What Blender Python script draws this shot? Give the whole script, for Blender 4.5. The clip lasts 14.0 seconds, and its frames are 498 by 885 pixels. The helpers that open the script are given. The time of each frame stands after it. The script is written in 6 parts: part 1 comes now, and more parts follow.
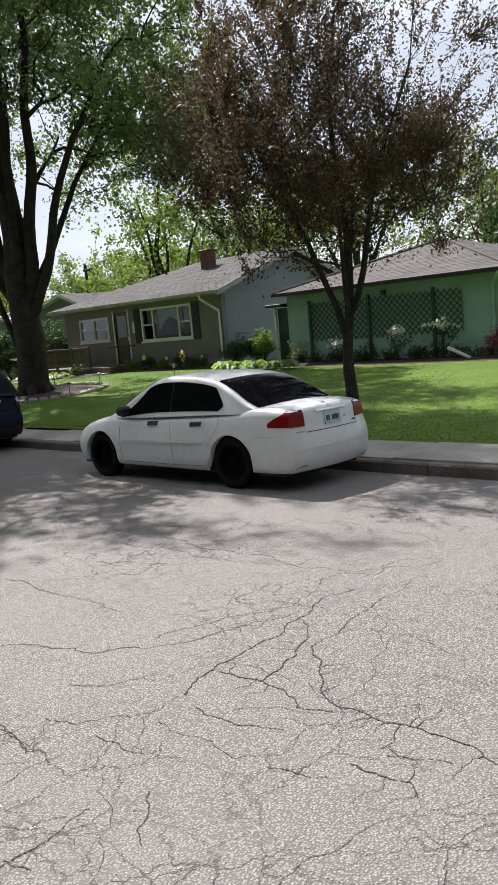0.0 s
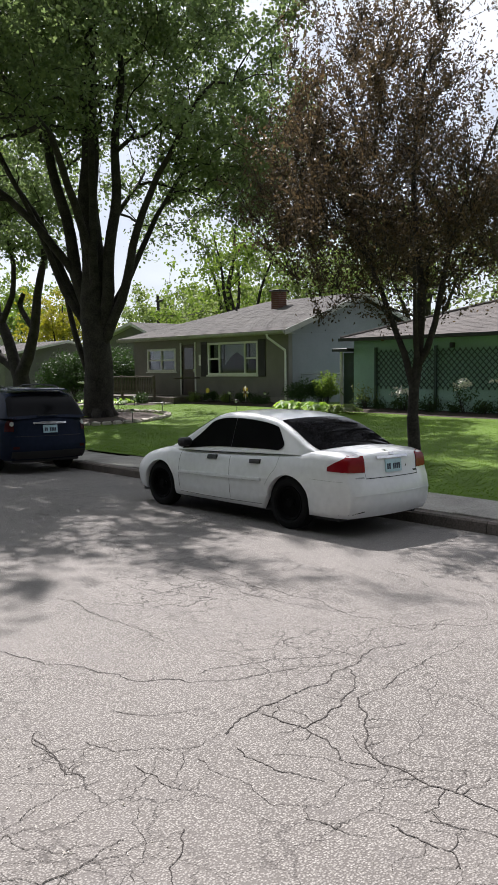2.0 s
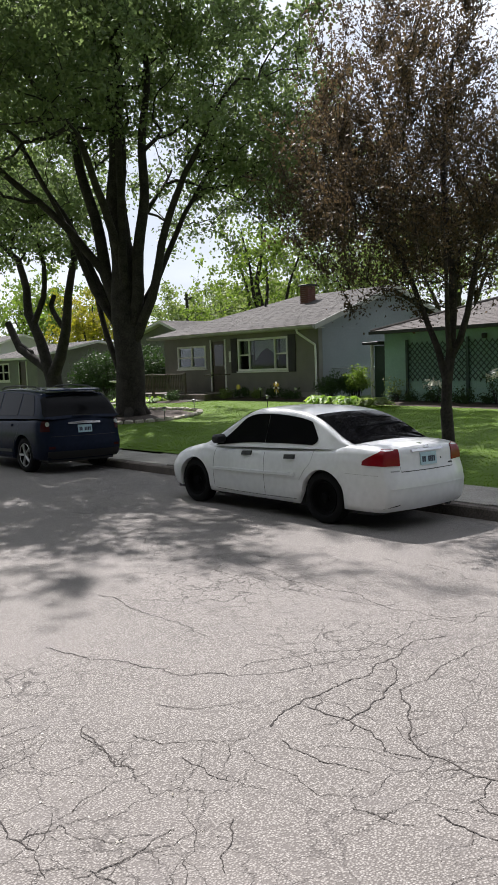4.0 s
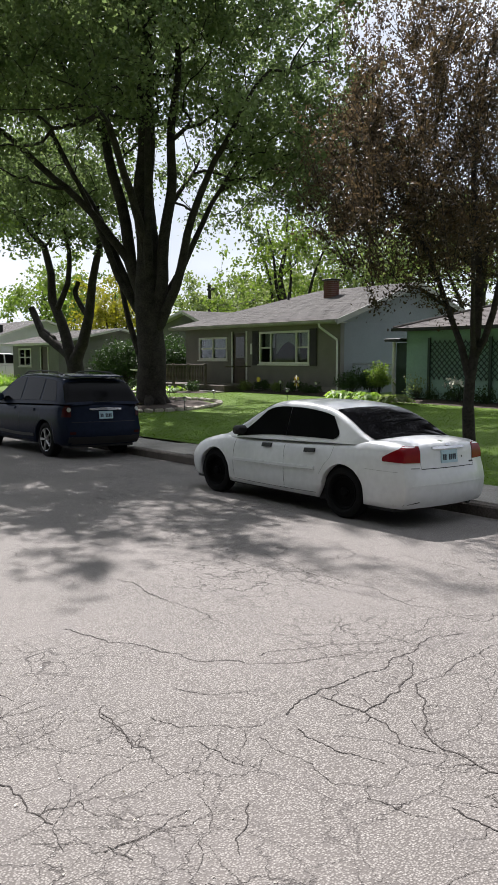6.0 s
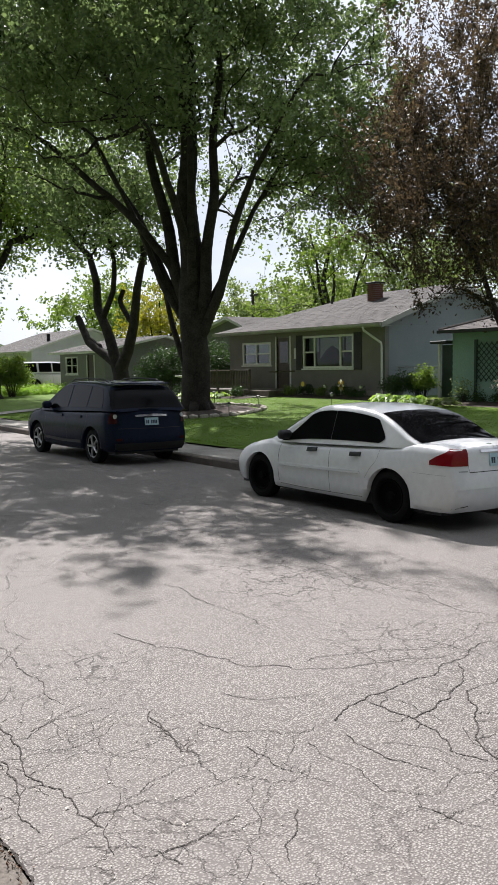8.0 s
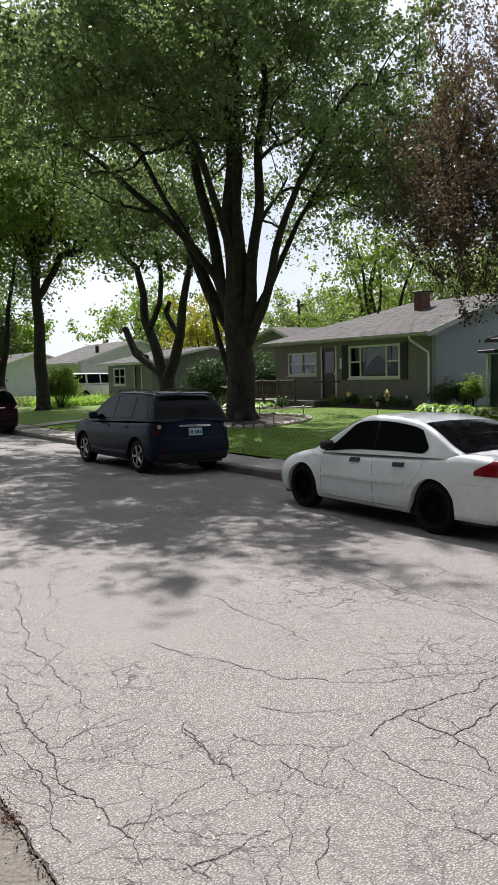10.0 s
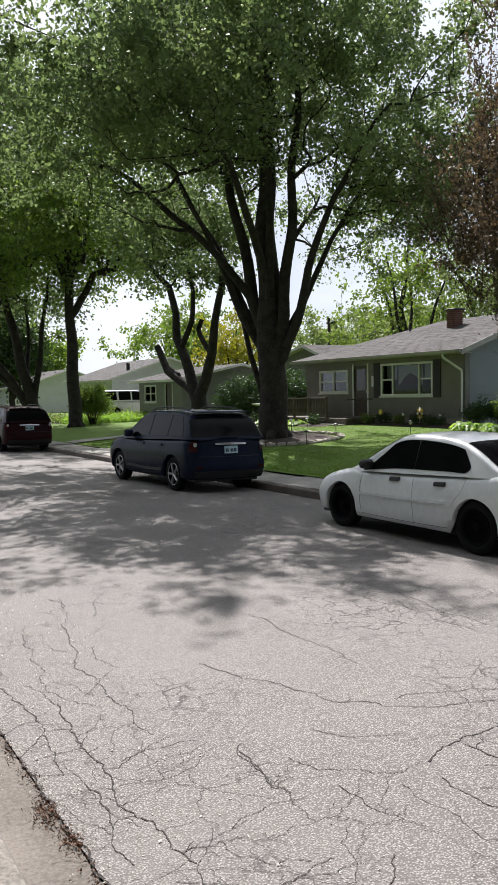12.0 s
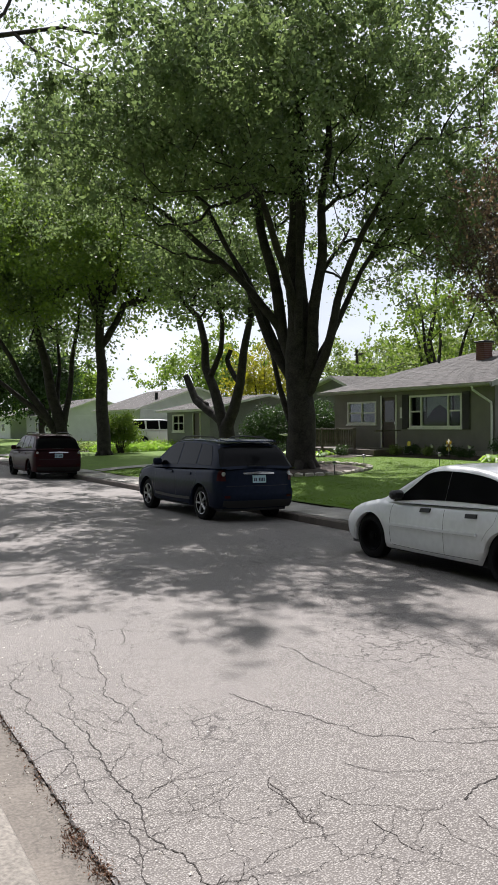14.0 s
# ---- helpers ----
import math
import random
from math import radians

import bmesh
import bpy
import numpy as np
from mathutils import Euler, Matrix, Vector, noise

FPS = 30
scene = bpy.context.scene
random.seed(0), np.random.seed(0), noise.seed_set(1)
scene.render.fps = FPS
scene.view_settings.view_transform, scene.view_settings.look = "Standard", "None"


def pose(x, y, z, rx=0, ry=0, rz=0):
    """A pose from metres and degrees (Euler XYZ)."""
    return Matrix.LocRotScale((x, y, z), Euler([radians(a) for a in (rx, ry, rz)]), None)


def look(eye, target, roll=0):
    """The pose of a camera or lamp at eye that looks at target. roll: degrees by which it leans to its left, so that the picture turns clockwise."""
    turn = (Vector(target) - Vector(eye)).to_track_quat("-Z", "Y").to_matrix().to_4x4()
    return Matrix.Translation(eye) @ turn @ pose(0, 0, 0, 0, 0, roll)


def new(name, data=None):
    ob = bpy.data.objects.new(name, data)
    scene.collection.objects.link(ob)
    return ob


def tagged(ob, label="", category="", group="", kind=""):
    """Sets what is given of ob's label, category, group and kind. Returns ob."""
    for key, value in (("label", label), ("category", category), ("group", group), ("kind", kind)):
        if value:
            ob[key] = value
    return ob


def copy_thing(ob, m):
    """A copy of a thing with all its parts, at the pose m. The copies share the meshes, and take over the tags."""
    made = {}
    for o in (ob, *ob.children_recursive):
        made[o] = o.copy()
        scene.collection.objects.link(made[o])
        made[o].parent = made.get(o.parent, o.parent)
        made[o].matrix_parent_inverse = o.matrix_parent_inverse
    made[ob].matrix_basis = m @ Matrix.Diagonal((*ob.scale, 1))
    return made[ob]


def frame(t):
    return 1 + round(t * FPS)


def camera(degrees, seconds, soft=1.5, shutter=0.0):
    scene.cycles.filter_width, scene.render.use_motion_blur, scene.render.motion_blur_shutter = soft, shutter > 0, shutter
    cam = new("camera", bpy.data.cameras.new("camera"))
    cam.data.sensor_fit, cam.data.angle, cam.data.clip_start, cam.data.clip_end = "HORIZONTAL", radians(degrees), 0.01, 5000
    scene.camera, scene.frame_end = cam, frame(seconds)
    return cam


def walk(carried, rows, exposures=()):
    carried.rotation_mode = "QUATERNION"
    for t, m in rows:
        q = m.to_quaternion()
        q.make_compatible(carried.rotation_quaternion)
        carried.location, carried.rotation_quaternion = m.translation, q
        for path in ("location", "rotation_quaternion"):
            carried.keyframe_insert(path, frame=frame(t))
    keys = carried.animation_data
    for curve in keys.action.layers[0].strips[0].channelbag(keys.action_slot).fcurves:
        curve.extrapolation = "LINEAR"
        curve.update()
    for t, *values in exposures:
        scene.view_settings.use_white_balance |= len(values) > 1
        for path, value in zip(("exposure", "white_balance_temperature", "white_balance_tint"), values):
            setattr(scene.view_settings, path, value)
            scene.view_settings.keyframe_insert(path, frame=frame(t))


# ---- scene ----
cam = camera(34.5, 14.0, soft=1.05)
PATH = [
    (0, (-1.361, 0.818, 1.962), (0.073, 2.182, 1.675), -5.2),
    (0.5, (-1.372, 0.819, 1.967), (0.133, 2.106, 1.690), -4.4),
    (1, (-1.403, 0.875, 1.965), (-0.036, 2.304, 1.666), -0.9),
    (1.5, (-1.395, 0.861, 1.967), (-0.073, 2.340, 1.710), -0.2),
    (2, (-1.403, 0.852, 1.973), (-0.055, 2.318, 1.788), -0.7),
    (2.5, (-1.426, 0.858, 1.963), (-0.071, 2.315, 1.764), -0.5),
    (3, (-1.446, 0.851, 1.969), (-0.117, 2.331, 1.761), -1.6),
    (3.5, (-1.457, 0.846, 1.981), (-0.159, 2.355, 1.786), -2.4),
    (6, (-1.531, 0.853, 1.969), (-0.274, 2.395, 1.758), -0.1),
    (6.5, (-1.543, 0.860, 1.960), (-0.311, 2.423, 1.755), -0.1),
    (7, (-1.548, 0.845, 1.974), (-0.342, 2.427, 1.771), -0.4),
    (7.5, (-1.543, 0.859, 1.963), (-0.356, 2.457, 1.764), -0.8),
    (8, (-1.530, 0.860, 1.964), (-0.361, 2.470, 1.767), -1.0),
    (10.5, (-1.456, 0.826, 1.961), (-0.406, 2.521, 1.801), -1.4),
    (11, (-1.461, 0.818, 1.963), (-0.432, 2.527, 1.814), -1.7),
    (11.5, (-1.523, 0.831, 1.984), (-0.508, 2.549, 1.846), -2.0),
    (12, (-1.603, 0.916, 1.992), (-0.584, 2.633, 1.866), -1.2),
    (12.5, (-1.636, 0.970, 1.985), (-0.619, 2.688, 1.863), -0.4),
    (13, (-1.667, 1.015, 1.991), (-0.662, 2.742, 1.895), -0.3),
    (13.5, (-1.656, 0.960, 1.995), (-0.667, 2.697, 1.920), -1.0),
    (14, (-1.643, 0.941, 1.974), (-0.678, 2.693, 1.925), -0.6),
]
walk(cam, [(t, look(eye, target, roll)) for t, eye, target, roll in PATH], exposures=[(0.0, 0.76, 6330, 14), (14.0, 0.76, 6330, 14)])

# ---- world, sun, exposure ----
SUN_EL, SUN_AZ = 50.5, 20.0     # degrees; azimuth from +y towards +x
world = bpy.data.worlds.new("world")
scene.world = world
world.use_nodes = True
wn = world.node_tree.nodes
sky = wn.new("ShaderNodeTexSky")
sky.sky_type = "NISHITA"
sky.sun_disc = False
sky.sun_elevation, sky.sun_rotation = radians(SUN_EL), radians(SUN_AZ)
sky.air_density, sky.dust_density, sky.ozone_density = 1.0, 1.0, 1.2
wn["Background"].inputs["Strength"].default_value = 0.038
# thin bright high cloud over the whole sky
wtc = wn.new("ShaderNodeTexCoord")
wmap = wn.new("ShaderNodeMapping")
wmap.inputs["Scale"].default_value = (1.0, 1.0, 2.6)
cloud = wn.new("ShaderNodeTexNoise")
cloud.inputs["Scale"].default_value, cloud.inputs["Detail"].default_value = 2.6, 6
cr = wn.new("ShaderNodeMapRange")
cr.inputs[1].default_value, cr.inputs[2].default_value, cr.inputs[3].default_value, cr.inputs[4].default_value = 0.36, 0.62, 0.6, 0.97
cm = wn.new("ShaderNodeMix")
cm.data_type = "RGBA"
wl = world.node_tree.links
wl.new(wtc.outputs["Generated"], wmap.inputs["Vector"])
wl.new(wmap.outputs[0], cloud.inputs["Vector"])
wl.new(cloud.outputs["Fac"], cr.inputs[0])
wl.new(cr.outputs[0], cm.inputs[0])
wl.new(sky.outputs[0], cm.inputs[6])
# the veil of cloud glows round the sun and dims smoothly away from it
ux, uy, uz = math.sin(radians(SUN_AZ)) * math.cos(radians(SUN_EL)), math.cos(radians(SUN_AZ)) * math.cos(radians(SUN_EL)), math.sin(radians(SUN_EL))
wdot = wn.new("ShaderNodeVectorMath")
wdot.operation = "DOT_PRODUCT"
wdot.inputs[1].default_value = (ux, uy, uz)
wl.new(wtc.outputs["Generated"], wdot.inputs[0])
wglow = wn.new("ShaderNodeMapRange")
wglow.interpolation_type = "SMOOTHSTEP"
wglow.inputs[1].default_value, wglow.inputs[2].default_value, wglow.inputs[3].default_value, wglow.inputs[4].default_value = -0.4, 0.9, 4.2, 18.5
wl.new(wdot.outputs["Value"], wglow.inputs[0])
wcol = wn.new("ShaderNodeVectorMath")
wcol.operation = "SCALE"
wcol.inputs[0].default_value = (0.94, 1.0, 1.07)
wl.new(wglow.outputs[0], wcol.inputs["Scale"])
wl.new(wcol.outputs[0], cm.inputs[7])
wl.new(cm.outputs[2], wn["Background"].inputs["Color"])
sun = new("sun", bpy.data.lights.new("sun", "SUN"))
sun.data.energy, sun.data.angle, sun.data.color = 5.0, radians(0.53), (1.0, 0.965, 0.915)
sun.matrix_world = look((40 * ux, 40 * uy, 40 * uz), (0, 0, 0))


# ---- materials ----
def mat(name, base, rough=0.6, metal=0.0, vary=0.15, scale=8.0, fine=60.0, bump=0.2, second=None, clear=0.0, trans=0.0, spec=0.5, island=0.0):
    """A surface with colour variation at two scales and fine relief."""
    m = bpy.data.materials.new(name)
    m.use_nodes = True
    nt = m.node_tree
    n, l = nt.nodes, nt.links
    b = n["Principled BSDF"]
    tc = n.new("ShaderNodeTexCoord")
    a = n.new("ShaderNodeTexNoise")
    a.inputs["Scale"].default_value, a.inputs["Detail"].default_value = scale, 5
    f = n.new("ShaderNodeTexNoise")
    f.inputs["Scale"].default_value, f.inputs["Detail"].default_value = fine, 3
    for t in (a, f):
        l.new(tc.outputs["Object"], t.inputs["Vector"])
    add = n.new("ShaderNodeMath")
    add.operation = "ADD"
    l.new(a.outputs["Fac"], add.inputs[0])
    l.new(f.outputs["Fac"], add.inputs[1])
    ramp = n.new("ShaderNodeMapRange")
    ramp.inputs[1].default_value, ramp.inputs[2].default_value = 0.7, 1.3
    l.new(add.outputs[0], ramp.inputs[0])
    src = ramp.outputs[0]
    if island:
        g = n.new("ShaderNodeNewGeometry")
        mx = n.new("ShaderNodeMix")
        mx.inputs[0].default_value = island
        l.new(src, mx.inputs[2])
        l.new(g.outputs["Random Per Island"], mx.inputs[3])
        src = mx.outputs[0]
    mix = n.new("ShaderNodeMix")
    mix.data_type = "RGBA"
    c2 = second or tuple(c * (1 - vary * 1.6) for c in base)
    c1 = base if second else tuple(min(1, c * (1 + vary * 0.6)) for c in base)
    mix.inputs[6].default_value, mix.inputs[7].default_value = (*c2, 1), (*c1, 1)
    l.new(src, mix.inputs[0])
    l.new(mix.outputs[2], b.inputs["Base Color"])
    b.inputs["Roughness"].default_value, b.inputs["Metallic"].default_value = rough, metal
    b.inputs["Specular IOR Level"].default_value = spec
    b.inputs["Coat Weight"].default_value = clear
    b.inputs["Coat Roughness"].default_value = 0.04
    if bump:
        bp = n.new("ShaderNodeBump")
        bp.inputs["Strength"].default_value, bp.inputs["Distance"].default_value = bump, 0.01
        l.new(f.outputs["Fac"], bp.inputs["Height"])
        l.new(bp.outputs[0], b.inputs["Normal"])
    if trans:
        tr = n.new("ShaderNodeBsdfTranslucent")
        hs = n.new("ShaderNodeHueSaturation")
        hs.inputs["Value"].default_value, hs.inputs["Saturation"].default_value = 1.7, 1.15
        l.new(mix.outputs[2], hs.inputs["Color"])
        l.new(hs.outputs[0], tr.inputs["Color"])
        ms = n.new("ShaderNodeMixShader")
        ms.inputs[0].default_value = trans
        l.new(b.outputs[0], ms.inputs[1])
        l.new(tr.outputs[0], ms.inputs[2])
        l.new(ms.outputs[0], n["Material Output"].inputs["Surface"])
    return m


def asphalt_material():
    """Old pinkish-grey chip-sealed asphalt: pale stones in dark binder, large worn patches, hairline map cracking."""
    m = bpy.data.materials.new("asphalt")
    m.use_nodes = True
    nt = m.node_tree
    n, l = nt.nodes, nt.links
    b = n["Principled BSDF"]
    tc = n.new("ShaderNodeTexCoord")

    def node(kind, **kw):
        x = n.new(kind)
        for k, v in kw.items():
            x.inputs[k].default_value = v
        l.new(tc.outputs["Object"], x.inputs["Vector"])
        return x

    def maprange(src, a0, a1, b0, b1):
        r = n.new("ShaderNodeMapRange")
        for i, v in zip((1, 2, 3, 4), (a0, a1, b0, b1)):
            r.inputs[i].default_value = v
        l.new(src, r.inputs[0])
        return r.outputs[0]

    def mixc(fac, ca, cb):
        x = n.new("ShaderNodeMix")
        x.data_type = "RGBA"
        for i, c in ((6, ca), (7, cb)):
            if isinstance(c, tuple):
                x.inputs[i].default_value = (*c, 1)
            else:
                l.new(c, x.inputs[i])
        l.new(fac, x.inputs[0])
        return x.outputs[2]

    stones = n.new("ShaderNodeTexVoronoi")
    stones.inputs["Scale"].default_value = 88
    l.new(tc.outputs["Object"], stones.inputs["Vector"])
    gap = maprange(stones.outputs["Distance"], 0.25, 0.62, 0.0, 1.0)
    tone = n.new("ShaderNodeSeparateColor")
    l.new(stones.outputs["Color"], tone.inputs[0])
    stone = mixc(tone.outputs[0], (0.215, 0.198, 0.182), (0.395, 0.37, 0.345))
    grain = mixc(gap, stone, (0.108, 0.096, 0.088))
    big = node("ShaderNodeTexNoise", Scale=0.45, Detail=4.0)
    patch = mixc(maprange(big.outputs["Fac"], 0.4, 0.68, 0.0, 0.38), grain, (0.232, 0.21, 0.196))
    stain = node("ShaderNodeTexNoise", Scale=2.3, Detail=6.0)
    patch = mixc(maprange(stain.outputs["Fac"], 0.55, 0.75, 0.0, 0.45), patch, (0.165, 0.15, 0.145))
    # hairline map cracking on bent coordinates
    warp = node("ShaderNodeTexNoise", Scale=1.6, Detail=6.0, Roughness=0.65)
    vm = n.new("ShaderNodeVectorMath")
    vm.operation = "MULTIPLY_ADD"
    vm.inputs[1].default_value = (0.55, 0.55, 0.0)
    l.new(warp.outputs["Color"], vm.inputs[0])
    l.new(tc.outputs["Object"], vm.inputs[2])
    lines = []
    for sc, wd, lo, hi, nsc in ((2.1, 0.006, 0.47, 0.62, 0.35), (5.2, 0.016, 0.47, 0.64, 0.5)):
        v = n.new("ShaderNodeTexVoronoi")
        v.feature = "DISTANCE_TO_EDGE"
        v.inputs["Scale"].default_value = sc
        l.new(vm.outputs[0], v.inputs["Vector"])
        ln = maprange(v.outputs["Distance"], wd * 0.5, wd * 1.7, 1.0, 0.0)
        msk = node("ShaderNodeTexNoise", Scale=nsc, Detail=3.0)
        mm = n.new("ShaderNodeMath")
        mm.operation = "MULTIPLY"
        l.new(ln, mm.inputs[0])
        l.new(maprange(msk.outputs["Fac"], lo, hi, 0.0, 0.95), mm.inputs[1])
        lines.append(mm.outputs[0])
    mxx = n.new("ShaderNodeMath")
    mxx.operation = "MAXIMUM"
    l.new(lines[0], mxx.inputs[0])
    l.new(lines[1], mxx.inputs[1])
    col = mixc(mxx.outputs[0], patch, (0.05, 0.043, 0.04))
    l.new(col, b.inputs["Base Color"])
    b.inputs["Roughness"].default_value = 0.8
    b.inputs["Specular IOR Level"].default_value = 0.4
    h = n.new("ShaderNodeMath")
    h.operation = "ADD"
    l.new(maprange(stones.outputs["Distance"], 0.1, 0.7, 1.0, 0.0), h.inputs[0])
    l.new(maprange(mxx.outputs[0], 0.0, 1.0, 0.0, -2.0), h.inputs[1])
    bp = n.new("ShaderNodeBump")
    bp.inputs["Strength"].default_value, bp.inputs["Distance"].default_value = 0.75, 0.004
    l.new(h.outputs[0], bp.inputs["Height"])
    l.new(bp.outputs[0], b.inputs["Normal"])
    return m


ASPHALT = asphalt_material()
CRACK = mat("crack_dirt", (0.05, 0.042, 0.038), 0.95, vary=0.4, scale=4, fine=90)
CONCRETE = mat("concrete", (0.36, 0.335, 0.30), 0.85, vary=0.28, scale=1.6, fine=45, bump=0.35)
GUTTER = mat("gutter_concrete", (0.17, 0.148, 0.126), 0.9, vary=0.3, scale=1.8, fine=55, bump=0.5)
KERB = mat("kerb_concrete", (0.15, 0.125, 0.11), 0.88, vary=0.35, scale=2.2, fine=40, bump=0.4)
KERB_PALE = mat("kerb_concrete_pale", (0.25, 0.225, 0.195), 0.88, vary=0.35, scale=2.4, fine=45, bump=0.45)
GRASS = mat("lawn_soil", (0.10, 0.186, 0.006), 0.95, vary=0.3, scale=1.3, fine=35, bump=0.8, second=(0.068, 0.118, 0.006))
BLADE = mat("grass_blade", (0.142, 0.25, 0.008), 0.55, scale=0.6, fine=9, bump=0, second=(0.08, 0.14, 0.006), trans=0.25, spec=0.25, island=0.4)
SOIL = mat("mulch", (0.055, 0.036, 0.025), 0.95, vary=0.5, scale=6, fine=50, bump=1.0)
GRAVEL = mat("edging_stone", (0.42, 0.38, 0.33), 0.9, vary=0.3, scale=5, fine=40, bump=0.5, island=0.6)
DEBRIS = mat("dry_debris", (0.2, 0.105, 0.06), 0.95, vary=0.5, scale=9, fine=50, bump=0.5, island=0.6)
BARK = mat("bark_maple", (0.038, 0.032, 0.028), 0.95, vary=0.5, scale=3.5, fine=22, bump=1.0)
BARK2 = mat("bark_dark", (0.045, 0.037, 0.033), 0.95, vary=0.5, scale=4, fine=26, bump=1.0)
LEAF_MAPLE = mat("leaf_maple", (0.152, 0.190, 0.078), 0.5, scale=0.5, fine=5, bump=0, second=(0.066, 0.098, 0.046), trans=0.57, spec=0.35, island=0.5)
LEAF_FRESH = mat("leaf_fresh", (0.16, 0.215, 0.05), 0.5, scale=0.5, fine=5, bump=0, second=(0.075, 0.12, 0.03), trans=0.5, spec=0.3, island=0.5)
LEAF_PURPLE = mat("leaf_purple", (0.10, 0.07, 0.038), 0.5, scale=0.5, fine=5, bump=0, second=(0.026, 0.023, 0.019), trans=0.48, spec=0.32, island=0.55)
LEAF_YELLOW = mat("leaf_yellow", (0.27, 0.25, 0.045), 0.55, scale=0.5, fine=5, bump=0, second=(0.15, 0.16, 0.03), trans=0.5, spec=0.3, island=0.5)
LEAF_PALE = mat("leaf_pale", (0.19, 0.22, 0.085), 0.55, scale=0.5, fine=5, bump=0, second=(0.11, 0.16, 0.05), trans=0.45, spec=0.3, island=0.5)
LEAF_HOSTA = mat("leaf_hosta", (0.34, 0.46, 0.12), 0.5, scale=2, fine=9, bump=0, second=(0.16, 0.28, 0.05), trans=0.4, spec=0.3, island=0.5)
LEAF_DARK = mat("leaf_dark", (0.05, 0.085, 0.026), 0.55, scale=1, fine=7, bump=0, second=(0.022, 0.045, 0.014), trans=0.3, spec=0.3, island=0.5)
LEAF_RED = mat("leaf_red", (0.16, 0.03, 0.035), 0.55, scale=1, fine=7, bump=0, second=(0.07, 0.015, 0.02), trans=0.35, spec=0.3, island=0.5)
PETAL_WHITE = mat("petal_white", (0.75, 0.72, 0.66), 0.6, vary=0.1, bump=0, trans=0.3, island=0.4)
SHINGLE = mat("roof_shingle", (0.082, 0.074, 0.07), 0.92, vary=0.35, scale=1.4, fine=30, bump=0.8, island=0.35)
SHINGLE_BROWN = mat("roof_shingle_brown", (0.115, 0.10, 0.094), 0.92, vary=0.35, scale=1.4, fine=30, bump=0.8, island=0.35)
SIDING_GREY = mat("siding_grey", (0.20, 0.196, 0.19), 0.6, vary=0.12, scale=1.2, fine=25, bump=0.1)
SIDING_BLUE = mat("siding_pale_blue", (0.235, 0.24, 0.272), 0.6, vary=0.1, scale=1.2, fine=25, bump=0.1)
STUCCO = mat("wall_taupe", (0.215, 0.198, 0.184), 0.85, vary=0.15, scale=1.5, fine=40, bump=0.4)
GREEN = mat("siding_mint", (0.30, 0.465, 0.385), 0.6, vary=0.14, scale=1.3, fine=25, bump=0.12)
GREEN_DARK = mat("trim_dark_green", (0.028, 0.055, 0.042), 0.6, vary=0.3, scale=3, fine=30)
WHITE = mat("white_paint", (0.74, 0.73, 0.70), 0.5, vary=0.1, scale=2, fine=30, bump=0.08)
FASCIA = mat("fascia_paint", (0.40, 0.385, 0.365), 0.6, vary=0.2, scale=2, fine=30, bump=0.08)
WHITE_WALL = mat("white_siding", (0.58, 0.59, 0.60), 0.6, vary=0.08, scale=1.5, fine=25, bump=0.08)
DARK_WOOD = mat("dark_shutter", (0.035, 0.03, 0.028), 0.6, vary=0.3, scale=4, fine=40)
DOOR_BROWN = mat("door_brown", (0.085, 0.06, 0.045), 0.5, vary=0.2, scale=3, fine=40)
RAIL_WOOD = mat("weathered_wood", (0.15, 0.125, 0.105), 0.85, vary=0.35, scale=5, fine=50, bump=0.4)
BRICK_RED = mat("brick_red", (0.19, 0.085, 0.066), 0.88, vary=0.3, scale=6, fine=50, bump=0.5)
MORTAR = mat("mortar", (0.32, 0.29, 0.26), 0.95, vary=0.2, scale=6, fine=60, bump=0.4)
METAL_DARK = mat("dark_metal", (0.045, 0.045, 0.047), 0.5, 0.6, vary=0.2, scale=6, fine=40)
METAL_GREY = mat("galvanised", (0.42, 0.43, 0.43), 0.45, 0.8, vary=0.2, scale=6, fine=40)
CHROME = mat("chrome", (0.75, 0.75, 0.76), 0.15, 1.0, vary=0.08, scale=6, fine=30, bump=0)
PAINT_WHITE = mat("car_paint_white", (0.72, 0.73, 0.75), 0.35, vary=0.06, scale=1.2, fine=12, bump=0.0, clear=0.6)
PAINT_BLUE = mat("car_paint_navy", (0.015, 0.02, 0.038), 0.2, 0.0, vary=0.15, scale=1.2, fine=12, bump=0.0, clear=0.0, spec=0.045)
PAINT_MAROON = mat("car_paint_maroon", (0.03, 0.009, 0.012), 0.3, 0.0, vary=0.15, scale=1.2, fine=12, bump=0.0, clear=0.0, spec=0.07)
TINT = mat("tinted_glass", (0.006, 0.006, 0.007), 0.06, vary=0.1, scale=2, fine=9, bump=0.0, spec=0.06)
GLASS_DARK = mat("window_glass", (0.022, 0.025, 0.028), 0.05, vary=0.2, scale=2, fine=9, bump=0.0, spec=0.6)
CURTAIN = mat("curtain", (0.62, 0.61, 0.6), 0.9, vary=0.15, scale=4, fine=40)
RUBBER = mat("tyre_rubber", (0.0075, 0.0075, 0.008), 0.9, spec=0.2, vary=0.25, scale=8, fine=60)
PLASTIC = mat("black_plastic", (0.010, 0.010, 0.011), 0.55, vary=0.2, scale=8, fine=60)
RIM = mat("alloy", (0.45, 0.45, 0.46), 0.35, 0.85, vary=0.1, scale=8, fine=60, bump=0)
STEEL_BLACK = mat("black_steel_wheel", (0.005, 0.005, 0.0053), 0.9, 0.0, spec=0.08, vary=0.2, scale=8, fine=60)
